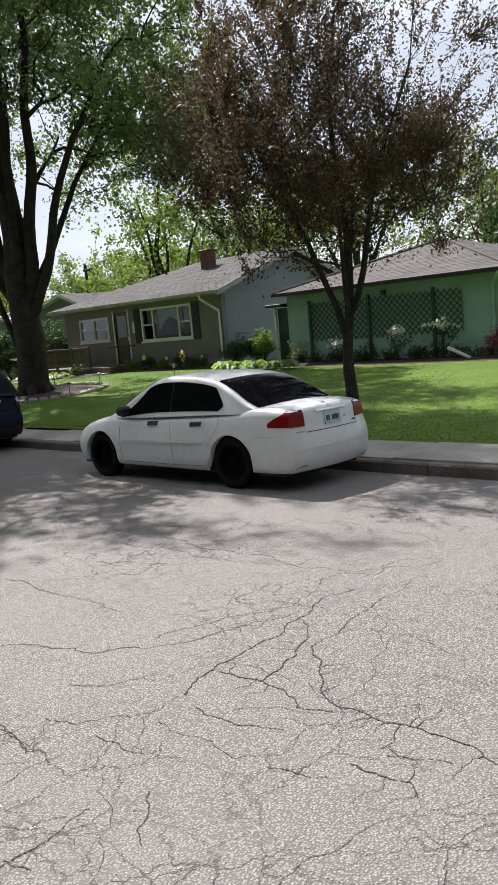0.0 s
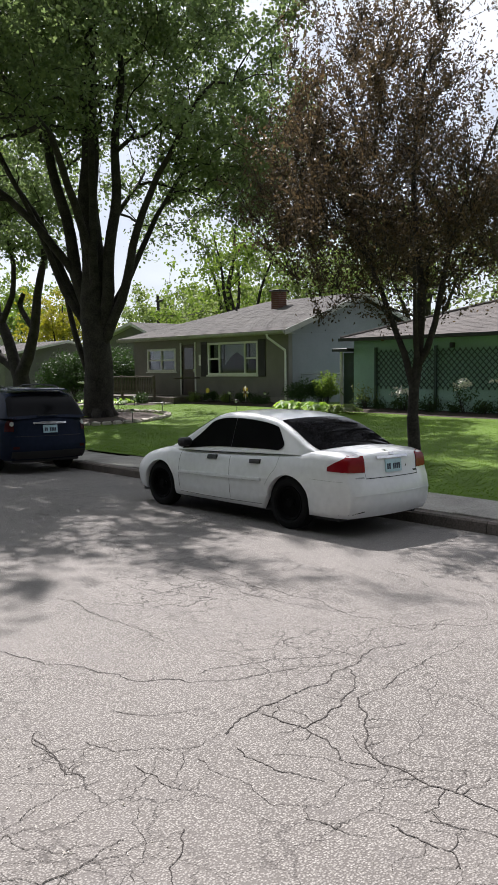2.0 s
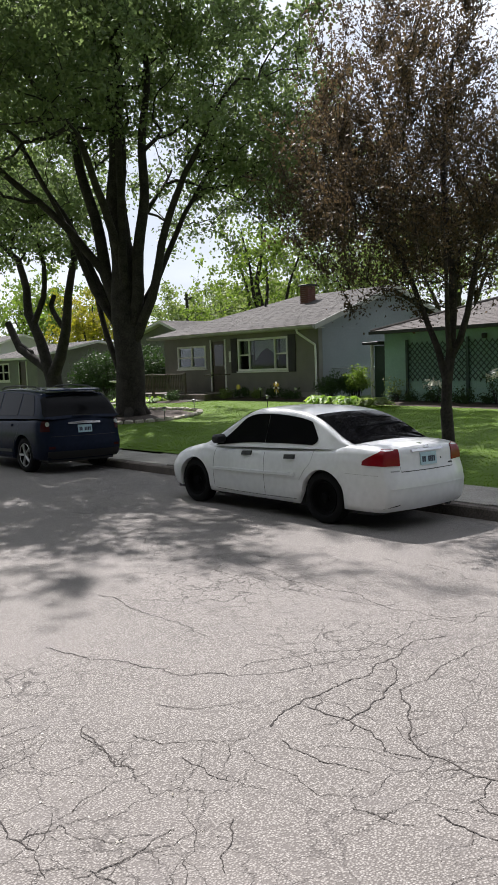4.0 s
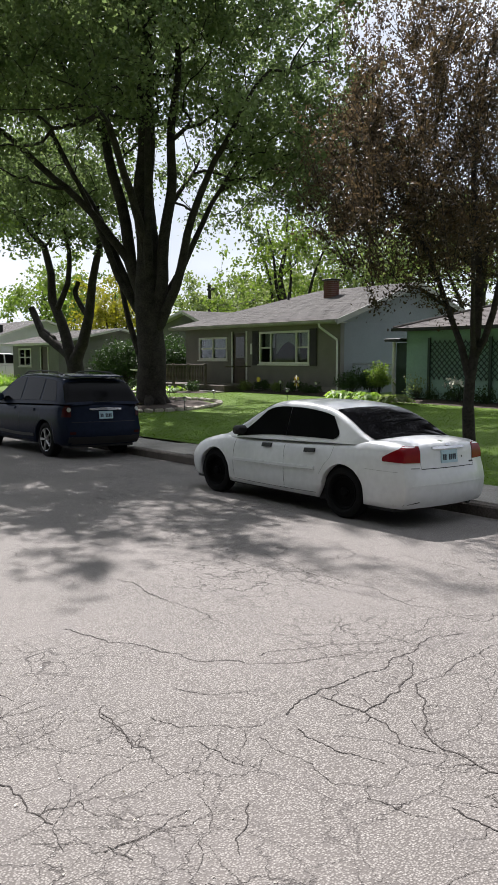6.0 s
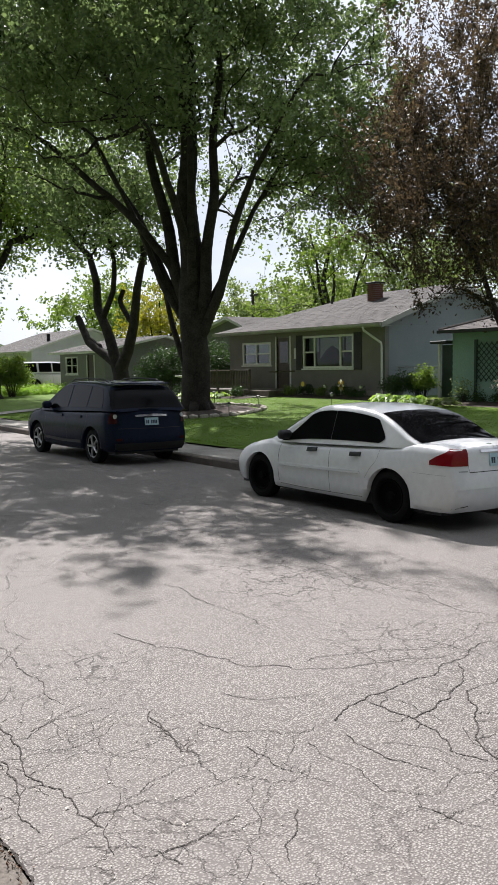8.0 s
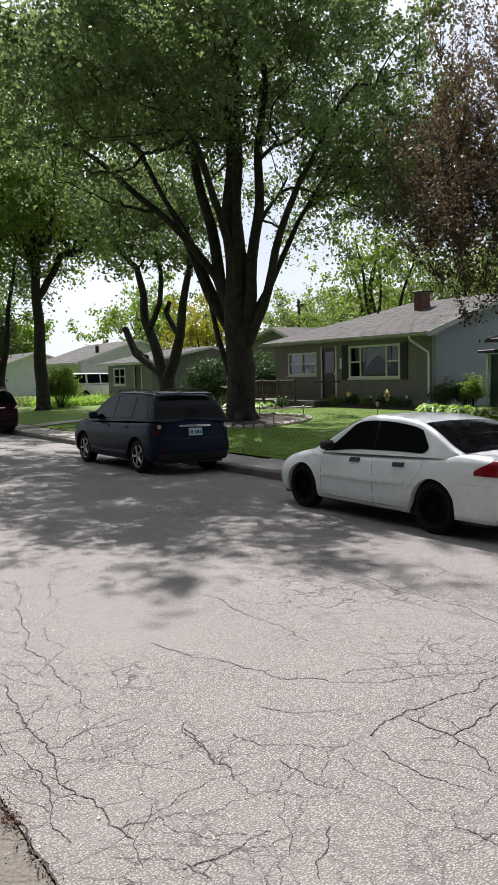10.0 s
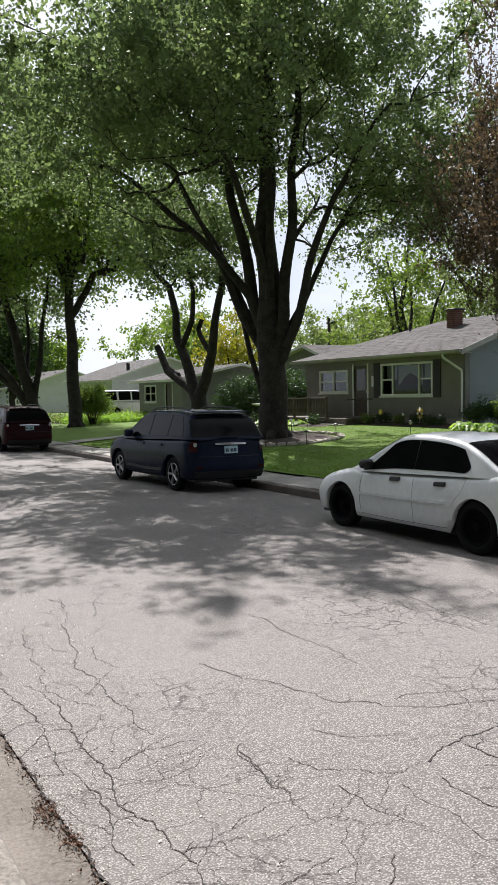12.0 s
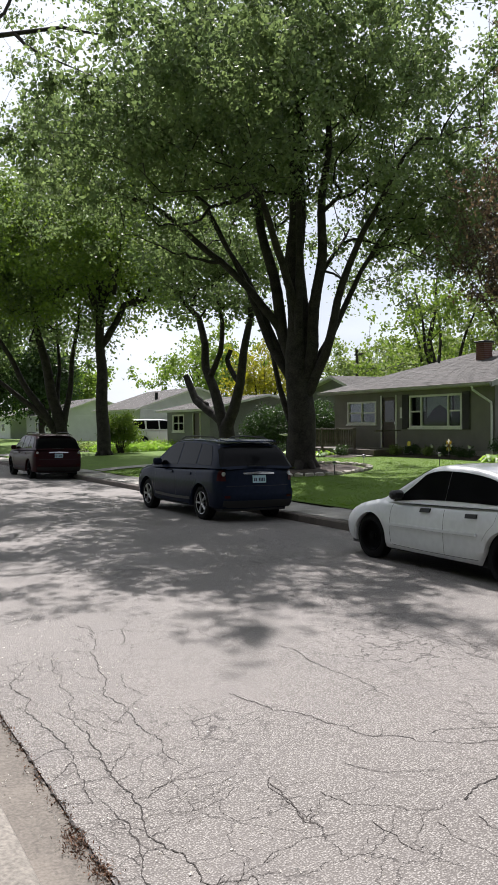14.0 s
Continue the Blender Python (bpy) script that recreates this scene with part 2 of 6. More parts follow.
LAMP_RED = mat("red_lens", (0.2, 0.004, 0.009), 0.25, vary=0.15, scale=9, fine=60, bump=0.05, clear=0.0, spec=0.25)
LAMP_DARK = mat("dark_red_lens", (0.05, 0.008, 0.01), 0.15, vary=0.15, scale=9, fine=60, bump=0.05, clear=0.1, spec=0.2)
LAMP_CLEAR = mat("clear_lens", (0.62, 0.62, 0.62), 0.15, vary=0.1, scale=9, fine=60, bump=0.05, clear=1.0)
PLATE = mat("plate_pale_blue", (0.42, 0.58, 0.66), 0.45, vary=0.1, scale=9, fine=60, bump=0)
PLATE_INK = mat("plate_ink", (0.03, 0.035, 0.07), 0.5, vary=0.1, bump=0)
YELLOW = mat("yellow_plastic", (0.62, 0.45, 0.05), 0.5, vary=0.15, scale=9, fine=60, bump=0)


def clear_glass():
    """A thin clear pane: mostly seen through, with a mirror skin."""
    m = bpy.data.materials.new("clear_pane")
    m.use_nodes = True
    n, l = m.node_tree.nodes, m.node_tree.links
    tr, gl, fr, mx = n.new("ShaderNodeBsdfTransparent"), n.new("ShaderNodeBsdfGlossy"), n.new("ShaderNodeFresnel"), n.new("ShaderNodeMixShader")
    tr.inputs["Color"].default_value = (0.75, 0.78, 0.8, 1)
    gl.inputs["Roughness"].default_value = 0.03
    fr.inputs["IOR"].default_value = 1.22
    l.new(fr.outputs[0], mx.inputs[0])
    l.new(tr.outputs[0], mx.inputs[1])
    l.new(gl.outputs[0], mx.inputs[2])
    l.new(mx.outputs[0], n["Material Output"].inputs["Surface"])
    return m


CLEAR = clear_glass()


# ---- mesh helpers ----
def part(name, bm, material, parent=None, label="", smooth=None):
    """Link a bmesh (or a ready mesh) as ONE mesh object, under a thing or a part."""
    if isinstance(bm, bmesh.types.BMesh):
        me = bpy.data.meshes.new(name)
        bm.to_mesh(me)
        bm.free()
    else:
        me = bm
    if not me.materials:
        me.materials.append(material)
    if smooth is not None:
        me.polygons.foreach_set("use_smooth", [True] * len(me.polygons))
        if smooth:
            me.set_sharp_from_angle(angle=radians(smooth))
    ob = new(name, me)
    if parent is not None:
        ob.parent = parent
    if label:
        tagged(ob, label)
    return ob


def thing(name, label, category, m=None, group="", kind=""):
    ob = new(name)
    ob.empty_display_size = 0.2
    if m is not None:
        ob.matrix_world = m
    return tagged(ob, label, category, group, kind)


def box(bm, x0, x1, y0, y1, z0, z1, bevel=0.0):
    v = [bm.verts.new(c) for c in ((x0, y0, z0), (x1, y0, z0), (x1, y1, z0), (x0, y1, z0), (x0, y0, z1), (x1, y0, z1), (x1, y1, z1), (x0, y1, z1))]
    fs = [bm.faces.new([v[i] for i in q]) for q in ((3, 2, 1, 0), (4, 5, 6, 7), (0, 1, 5, 4), (1, 2, 6, 5), (2, 3, 7, 6), (3, 0, 4, 7))]
    if bevel:
        bmesh.ops.bevel(bm, geom=list({e for f in fs for e in f.edges}), offset=bevel, segments=1, affect="EDGES")
    return bm


def boxes(*bs, bevel=0.0):
    bm = bmesh.new()
    for b in bs:
        box(bm, *b, bevel=bevel)
    return bm


def prism(pts, axis, a, b):
    """A polygon given in the two other axes, drawn out along axis from a to b."""
    bm = bmesh.new()
    put = {"x": lambda p, t: (t, p[0], p[1]), "y": lambda p, t: (p[0], t, p[1]), "z": lambda p, t: (p[0], p[1], t)}[axis]
    lo = [bm.verts.new(put(p, a)) for p in pts]
    hi = [bm.verts.new(put(p, b)) for p in pts]
    bm.faces.new(lo)
    bm.faces.new(hi)
    for i in range(len(pts)):
        j = (i + 1) % len(pts)
        bm.faces.new((lo[i], lo[j], hi[j], hi[i]))
    bmesh.ops.recalc_face_normals(bm, faces=bm.faces)
    return bm


def tube(bm, pts, radii, sides=8, cap=True):
    """A tapered pipe along a line of points."""
    rings = []
    pts = [Vector(p) for p in pts]
    for i, p in enumerate(pts):
        d = (pts[min(i + 1, len(pts) - 1)] - pts[max(i - 1, 0)]).normalized()
        s = d.cross(Vector((0.31, 0.95, 0.11))).normalized()
        u = d.cross(s)
        r = radii[i] if hasattr(radii, "__len__") else radii
        rings.append([bm.verts.new(p + r * (math.cos(2 * math.pi * k / sides) * s + math.sin(2 * math.pi * k / sides) * u)) for k in range(sides)])
    for a, b in zip(rings, rings[1:]):
        for k in range(sides):
            bm.faces.new((a[k], a[(k + 1) % sides], b[(k + 1) % sides], b[k]))
    if cap:
        bm.faces.new(rings[0][::-1])
        bm.faces.new(rings[-1])
    return bm


def raw(name, verts, faces):
    me = bpy.data.meshes.new(name)
    me.from_pydata(verts, [], faces)
    return me


def quads(name, co):
    """A mesh from an array (n, 4, 3) of free quads."""
    co = np.asarray(co, dtype=np.float32)
    n = len(co)
    me = bpy.data.meshes.new(name)
    me.vertices.add(n * 4)
    me.vertices.foreach_set("co", co.reshape(-1))
    me.loops.add(n * 4)
    me.loops.foreach_set("vertex_index", np.arange(n * 4, dtype=np.int32))
    me.polygons.add(n)
    me.polygons.foreach_set("loop_start", np.arange(n, dtype=np.int32) * 4)
    me.update(calc_edges=True)
    return me


# ---- ground, road, kerbs, pavement ----
KERB_X, WALK_X0, WALK_X1 = 7.24, 7.40, 8.62
HOUSE_X = 20.0


def road_z(x):
    """The crowned road: level in the middle, falling to both gutters."""
    if x > 3.4:
        return -0.08 * min(1.0, max(0.0, (x - 4.4) / 2.85)) ** 1.3
    return -0.05 * min(1.0, max(0.0, (2.0 - x) / 2.55)) ** 1.3


def lawn_z(x, y):
    """The lawn rises gently from the pavement to the houses."""
    s = min(1.0, max(0.0, (x - WALK_X1) / 10.8))
    top = 0.50 + 0.09 * min(1.0, max(0.0, (y - 14) / 8))
    far = min(1.0, max(0.0, (y - 27) / 10))
    top = top * (1 - far) + 0.36 * far
    return 0.088 + (top - 0.088) * s ** 0.66 + 0.015 * noise.noise((x * 0.5, y * 0.5, 0))


def sheet(xs, ys, fz):
    vs = [(x, y, fz(x, y)) for y in ys for x in xs]
    nx = len(xs)
    fs = [(j * nx + i, j * nx + i + 1, (j + 1) * nx + i + 1, (j + 1) * nx + i) for j in range(len(ys) - 1) for i in range(nx - 1)]
    return vs, fs


# the wide ground under everything, out to the horizon
g = part("ground", boxes((-900, 900, -900, 900, -1.6, -0.6)), GRASS)
tagged(g, "wide grassy ground reaching out to the horizon", "ground", kind="structure")
road = part("road", raw("road", *sheet([-0.50 + 7.74 * i / 26 for i in range(27)], [-60, -20, -5] + list(range(0, 40, 2)) + [50, 80, 150, 400], lambda x, y: road_z(x))), ASPHALT, smooth=0)
tagged(road, "sun-bleached cracked grey asphalt residential street", "road", kind="structure")
rb = part("road_base", boxes((-30, 30, -60, 400, -0.6, -0.12)), SOIL)
tagged(rb, "packed earth bed beneath the street", "ground", kind="structure")

# far kerb: stone edge cast in lengths, with joints
kerb = thing("kerb_far", "weathered grey concrete kerb along the street", "kerb", kind="structure")
prof = [(KERB_X, -0.14), (KERB_X + 0.02, 0.045), (KERB_X + 0.045, 0.068), (WALK_X0, 0.072), (WALK_X0, -0.14)]
me = None
for i in range(24):
    y0 = -6 + i * 3.0
    if me is None:
        k = part("kerb_length", prism(prof, "y", 0.006, 2.994), KERB, kerb)
        me = k.data
    else:
        k = new("kerb_length", me)
        k.parent = kerb
    k.location = (0, y0, 0)
walkway = thing("pavement", "grey concrete pavement slabs beside the kerb", "pavement", kind="structure")
me = None
for i in range(40):
    y0 = -6 + i * 1.8
    if me is None:
        s = part("paving_slab", boxes((WALK_X0 + 0.012, WALK_X1, 0.008, 1.792, -0.14, 0.075), bevel=0.008), CONCRETE, walkway)
        me = s.data
    else:
        s = new("paving_slab", me)
        s.parent = walkway
    s.location = (0, y0, 0.004 * math.sin(i * 2.3))
    s.rotation_euler = (0, 0.003 * math.sin(i * 1.7), 0)

# near side: gutter pan, kerb and verge
pan = part("gutter", raw("gutter", *sheet([-0.84, -0.75, -0.65, -0.53, -0.505], [-40, -5, 0, 3, 6, 9, 14, 30, 90], lambda x, y: -0.052 - 0.01 * math.sin((x + 0.84) * 8))), GUTTER)
tagged(pan, "pale concrete gutter strip along the near kerb", "gutter", kind="structure")
nk = thing("kerb_near", "pale concrete kerb with a rounded top", "kerb", kind="structure")
me = None
for i in range(12):
    if me is None:
        k = part("kerb_length", prism([(-0.80, -0.16), (-0.815, 0.03), (-0.835, 0.07), (-0.87, 0.085), (-1.05, 0.095), (-1.05, -0.16)], "y", 0.006, 2.994), KERB_PALE, nk)
        me = k.data
    else:
        k = new("kerb_length", me)
        k.parent = nk
    k.location = (0, -6 + 3 * i, 0)
verge = part("verge", raw("verge", *sheet([-30, -12, -6, -3, -2, -1.052], [-60, -10, 0, 3, 6, 9, 15, 30, 60, 150], lambda x, y: 0.085 + 0.02 * noise.noise((x, y, 1)))), GRASS)
tagged(verge, "mown grass verge behind the kerb", "lawn", kind="structure")

# far lawn: one sheet from the pavement to behind the houses and on
xs = [WALK_X1 - 0.03 + 0.45 * i for i in range(40)] + [28, 32, 40, 60, 120, 400]
ys = [-60, -20] + [-6 + 0.9 * i for i in range(75)] + [70, 90, 150, 400]
lawn = part("lawn", raw("lawn", *sheet(xs, ys, lawn_z)), GRASS, smooth=0)
tagged(lawn, "bright green mown front lawn rising to the houses", "lawn", kind="structure")


def blades(name, n, x0, x1, y0, y1, h, seed, keep=None):
    rng = np.random.default_rng(seed)
    x, y = rng.uniform(x0, x1, n), rng.uniform(y0, y1, n)
    if keep is not None:
        k = np.array([keep(a, b) for a, b in zip(x, y)])
        x, y = x[k], y[k]
    z = np.array([lawn_z(a, b) for a, b in zip(x, y)])
    base = np.stack([x, y, z - 0.005], 1)
    a = rng.uniform(0, 2 * math.pi, len(x))
    w = np.stack([np.cos(a), np.sin(a), np.zeros_like(a)], 1) * rng.uniform(0.006, 0.014, len(x))[:, None]
    lean = np.stack([rng.normal(0, 0.02, len(x)), rng.normal(0, 0.02, len(x)), rng.uniform(0.5, 1.2, len(x)) * h], 1)
    return quads(name, np.stack([base - w, base + w, base + w * 0.25 + lean, base - w * 0.25 + lean], 1))


def in_bed(x, y):
    return x > 18.55 and y > 8 or (x - 12.9) ** 2 / 5.5 + (y - 24.0) ** 2 / 7.5 < 1


gr = part("grass", blades("grass", 150000, WALK_X1 + 0.01, 19.2, 2.0, 33, 0.02, 3, lambda x, y: not in_bed(x, y)), BLADE)
tagged(gr, "short bright green mown lawn grass", "grass", kind="stuff")


# ---- houses ----
def siding(axis, at, a, b, z0, z1, course, out, lap=0.014):
    """A lapped-board wall: a zigzag profile along a wall in the plane axis=at, facing out (+1 or -1), 0.2 m thick."""
    pts = [(at - out * 0.2, z0)]
    z = z0
    while z < z1 - 1e-6:
        t = min(z + course, z1)
        pts += [(at + out * lap, z), (at, t)]
        z = t
    pts.append((at - out * 0.2, z1))
    if axis == "x":
        return prism(pts, "y", a, b)
    bm = prism([(-p[0], p[1]) for p in pts], "y", a, b)
    bmesh.ops.rotate(bm, verts=bm.verts, cent=(0, 0, 0), matrix=Matrix.Rotation(radians(-90), 3, "Z"))
    return bm


def wall_boxes(x0, x1, y0, y1, z0, z1, holes):
    """A wall in the plane of x with openings (ya, yb, za, zb), one connected mesh."""
    ys = sorted({y0, y1, *[v for h in holes for v in h[:2]]})
    zs = sorted({z0, z1, *[v for h in holes for v in h[2:]]})
    solid = lambda i, k: 0 <= i < len(ys) - 1 and 0 <= k < len(zs) - 1 and not any(
        h[0] - 1e-6 <= ys[i] and ys[i + 1] <= h[1] + 1e-6 and h[2] - 1e-6 <= zs[k] and zs[k + 1] <= h[3] + 1e-6 for h in holes)
    bm = bmesh.new()
    vs = {}

    def v(e, i, k):
        if (e, i, k) not in vs:
            vs[e, i, k] = bm.verts.new((x1 if e else x0, ys[i], zs[k]))
        return vs[e, i, k]
    for i in range(len(ys) - 1):
        for k in range(len(zs) - 1):
            if not solid(i, k):
                continue
            for e in (0, 1):
                bm.faces.new((v(e, i, k), v(e, i + 1, k), v(e, i + 1, k + 1), v(e, i, k + 1)))
            for di, dk, a, b in ((-1, 0, (i, k), (i, k + 1)), (1, 0, (i + 1, k), (i + 1, k + 1)), (0, -1, (i, k), (i + 1, k)), (0, 1, (i, k + 1), (i + 1, k + 1))):
                if not solid(i + di, k + dk):
                    bm.faces.new((v(0, *a), v(1, *a), v(1, *b), v(0, *b)))
    bmesh.ops.recalc_face_normals(bm, faces=bm.faces)
    return bm


def walls(parent, material, *bs, label=""):
    """Plain walls, each a part of its own."""
    for b in bs:
        part("wall", boxes(b), material, parent, label)


def roof_courses(corners, course, thick, name, material, parent):
    """A sloped roof plane (eave a, eave b, ridge b, ridge a) laid in overlapping shingle courses, the tabs of uneven width."""
    a, b, c, d = [Vector(p) for p in corners]
    n = (b - a).cross(d - a).normalized()
    if n.z < 0:
        n = -n
    rows = max(2, int(((a + b) / 2 - (c + d) / 2).length / course))
    vs, fs = [], []
    rng = random.Random(rows)
    for i in range(rows):
        s, t = i / rows, min(1.0, (i + 1.12) / rows)
        p0, p1, q0, q1 = a.lerp(d, s), b.lerp(c, s), a.lerp(d, t), b.lerp(c, t)
        w = (p1 - p0).length
        cuts = [0.0]
        while cuts[-1] < 1 - 0.2 / max(w, 0.3):
            cuts.append(cuts[-1] + rng.uniform(0.3, 0.75) / max(w, 0.3))
        cuts[-1] = 1.0
        for u, v in zip(cuts, cuts[1:]):
            h = n * (thick + rng.uniform(0, 0.006))
            k = len(vs)
            vs += [p0.lerp(p1, u) + h, p0.lerp(p1, v) + h, q0.lerp(q1, v) + n * 0.006, q0.lerp(q1, u) + n * 0.006, p0.lerp(p1, u), p0.lerp(p1, v)]
            fs += [(k, k + 1, k + 2, k + 3), (k + 4, k + 5, k + 1, k)]
    return part(name, raw(name, [tuple(v) for v in vs], fs), material, parent)


def slab(corners, thick):
    """A solid plate under a roof plane."""
    bm = bmesh.new()
    top = [bm.verts.new(c) for c in corners]
    low = [bm.verts.new((c[0], c[1], c[2] - thick)) for c in corners]
    bm.faces.new(top)
    bm.faces.new(low[::-1])
    for i in range(len(top)):
        j = (i + 1) % len(top)
        bm.faces.new((top[i], low[i], low[j], top[j]))
    bmesh.ops.recalc_face_normals(bm, faces=bm.faces)
    return bm


def window(parent, x, y0, y1, z0, z1, lights, bars=(), fw=0.07, sill=True, glass=CLEAR, frame_mat=WHITE, curtain=True):
    """A window in a wall that faces -x: frame, panes between mullions, sill; bars are the panes with a meeting rail."""
    w = part("window", wall_boxes(x - 0.03, x + 0.08, y0, y1, z0, z1, [(y0 + fw, y1 - fw, z0 + fw, z1 - fw)]), frame_mat, parent, "white painted window frame")
    for i, (a, b) in enumerate(zip(lights, lights[1:])):
        ya, yb = y0 + (y1 - y0) * a + fw * 0.4, y0 + (y1 - y0) * b - fw * 0.4
        part("pane", boxes((x + 0.03, x + 0.036, ya, yb, z0 + fw, z1 - fw)), glass, w)
        if b < 1:
            part("mullion", boxes((x - 0.025, x + 0.07, yb, yb + fw * 0.8, z0 + fw, z1 - fw)), frame_mat, w)
        if i in bars:
            zm = (z0 + z1) / 2
            part("meeting_rail", boxes((x - 0.01, x + 0.05, ya, yb, zm - 0.03, zm + 0.03)), frame_mat, w)
    if sill:
        part("window_sill", boxes((x - 0.08, x + 0.02, y0 - 0.05, y1 + 0.05, z0 - 0.06, z0 - 0.004), bevel=0.008), frame_mat, w)
    return w


def downspout(parent, pts, material, r=0.045):
    bm = bmesh.new()
    tube(bm, pts, r, 6)
    return part("downspout", bm, material, parent, smooth=40)


# --- the taupe ranch house: gable at its near end, hipped at the other ---
Y0, Y1, XB, ZG, ZE = 21.9, 31.9, 28.2, 0.30, 3.28
ranch = thing("house", "single-storey taupe ranch house with grey shingle roof", "house", pose(0, 0, 0))
PW = (23.55, 26.57, 1.70, 3.02)      # picture window
DW = (27.45, 28.35, 0.85, 3.0)       # front door
SW = (28.75, 30.85, 1.86, 2.86)      # small window
w = part("wall", wall_boxes(HOUSE_X, HOUSE_X + 0.2, Y0, Y1, ZG, ZE, [PW, DW, SW]), STUCCO, ranch, "taupe front wall")
part("wall", siding("y", Y0, HOUSE_X + 0.2, XB, ZG, ZE, 0.115, -1), SIDING_BLUE, ranch, "pale grey-blue lapped siding end wall")
walls(ranch, STUCCO, (HOUSE_X + 0.2, XB, Y1 - 0.2, Y1, ZG, ZE), (XB - 0.2, XB, Y0 + 0.2, Y1 - 0.2, ZG, ZE))
part("interior_floor", boxes((HOUSE_X + 0.2, XB - 0.2, Y0 + 0.2, Y1 - 0.2, ZG, ZG + 0.3)), DARK_WOOD, ranch)
XR = (HOUSE_X + XB) / 2
RZ = 4.94
EX0, EX1, EZ = HOUSE_X - 0.55, XB + 0.55, 3.34
YG = Y0 - 0.35
gab = prism([(HOUSE_X + 0.0, ZE), (XB, ZE), (XR, RZ - 0.16)], "y", Y0 - 0.002, Y0 + 0.15)
part("gable", gab, SIDING_BLUE, ranch, "pale grey-blue gable")
HX, HY = XR, 27.2
a, b, c, d = (EX0, YG, EZ), (EX0, Y1 + 0.5, EZ), (HX, HY, RZ), (XR, YG, RZ)
part("roof_deck", slab((a, b, c, d), 0.12), FASCIA, ranch, "grey-white painted roof edge")
r = roof_courses((a, b, c, d), 0.16, 0.008, "roof", SHINGLE, ranch)
tagged(r, "weathered grey asphalt shingles")
roof_courses(((EX1, Y1 + 0.5, EZ), (EX1, YG, EZ), (XR, YG, RZ), (HX, HY, RZ)), 0.16, 0.008, "roof", SHINGLE, ranch)
roof_courses((b, (EX1, Y1 + 0.5, EZ), (HX + 0.05, HY, RZ), (HX, HY, RZ)), 0.16, 0.008, "roof", SHINGLE, ranch)
part("soffit", boxes((EX0 + 0.03, HOUSE_X, YG + 0.02, Y1 + 0.45, ZE - 0.06, ZE - 0.035)), FASCIA, ranch)
# rake boards on the gable end
for sx in (EX0, EX1):
    part("rake_board", slab(((sx, YG - 0.02, EZ + 0.01), (sx, YG + 0.005, EZ + 0.01), (XR, YG + 0.005, RZ + 0.01), (XR, YG - 0.02, RZ + 0.01)), 0.2), FASCIA, ranch, "grey-white rake board")
gut = prism([(EX0 - 0.11, EZ - 0.01), (EX0 - 0.10, EZ - 0.09), (EX0 - 0.06, EZ - 0.12), (EX0 - 0.005, EZ - 0.12), (EX0 - 0.005, EZ - 0.01)], "y", YG, Y1 + 0.5)
part("gutter", gut, FASCIA, ranch, "grey-white roof gutter")
downspout(ranch, [(EX0 - 0.05, Y0 + 0.55, EZ - 0.12), (EX0 - 0.05, Y0 + 0.5, EZ - 0.25), (HOUSE_X - 0.07, Y0 + 0.12, EZ - 0.72), (HOUSE_X - 0.07, Y0 + 0.1, EZ - 0.9), (HOUSE_X - 0.07, Y0 + 0.1, 0.7)], WHITE)
window(ranch, HOUSE_X, *PW, (0, 0.25, 0.76, 1), bars=(0, 2), fw=0.085)
window(ranch, HOUSE_X, *SW, (0, 0.5, 1), bars=(0, 1), fw=0.085)
for ya in (PW[0] - 0.43, PW[1] + 0.03):
    sh = part("shutter", boxes((HOUSE_X - 0.045, HOUSE_X - 0.003, ya, ya + 0.4, PW[2] - 0.06, PW[3] + 0.05), bevel=0.006), DARK_WOOD, ranch, "dark louvred shutter")
    for i in range(22):
        zz = PW[2] + 0.02 + i * 0.058
        part("louvre", prism([(HOUSE_X - 0.046, zz), (HOUSE_X - 0.064, zz - 0.02), (HOUSE_X - 0.046, zz + 0.03)], "y", ya + 0.05, ya + 0.35), DARK_WOOD, sh)
# swagged curtains behind the picture window, plain blinds behind the small one
for ya, yb, k in ((PW[0] + 0.82, PW[0] + 1.5, 1), (PW[0] + 1.5, PW[1] - 0.8, -1)):
    lo = (ya, 2.1) if k > 0 else (yb, 2.1)
    mid = (yb, 2.62) if k > 0 else (ya, 2.62)
    part("curtain", prism([(ya, PW[3] - 0.1), (yb, PW[3] - 0.1), mid, ((ya + yb) / 2, 2.45), lo] if k > 0 else [(yb, PW[3] - 0.1), (ya, PW[3] - 0.1), mid, ((ya + yb) / 2, 2.45), lo], "x", HOUSE_X + 0.24, HOUSE_X + 0.26), CURTAIN, ranch, "pale swagged curtain")
for ya, yb in ((PW[0] + 0.1, PW[0] + 0.7), (PW[1] - 0.7, PW[1] - 0.1), (SW[0] + 0.1, SW[1] - 0.1)):
    part("blind", boxes((HOUSE_X + 0.24, HOUSE_X + 0.26, ya, yb, (PW[2] + PW[3]) / 2, PW[3] - 0.05)), CURTAIN, ranch, "grey half-drawn blind")
# added back wall, its dark colour standing in for the shade indoors
part("room_wall", boxes((HOUSE_X + 2.6, HOUSE_X + 2.7, Y0 + 0.21, Y1 - 0.21, ZG, ZE)), DARK_WOOD, ranch)
door = part("front_door", boxes((HOUSE_X + 0.04, HOUSE_X + 0.09, DW[0], DW[1], DW[2], DW[3])), DOOR_BROWN, ranch, "dark brown front door with storm glass")
part("door_glass", boxes((HOUSE_X + 0.03, HOUSE_X + 0.039, DW[0] + 0.16, DW[1] - 0.16, DW[2] + 1.1, DW[3] - 0.15)), GLASS_DARK, door)
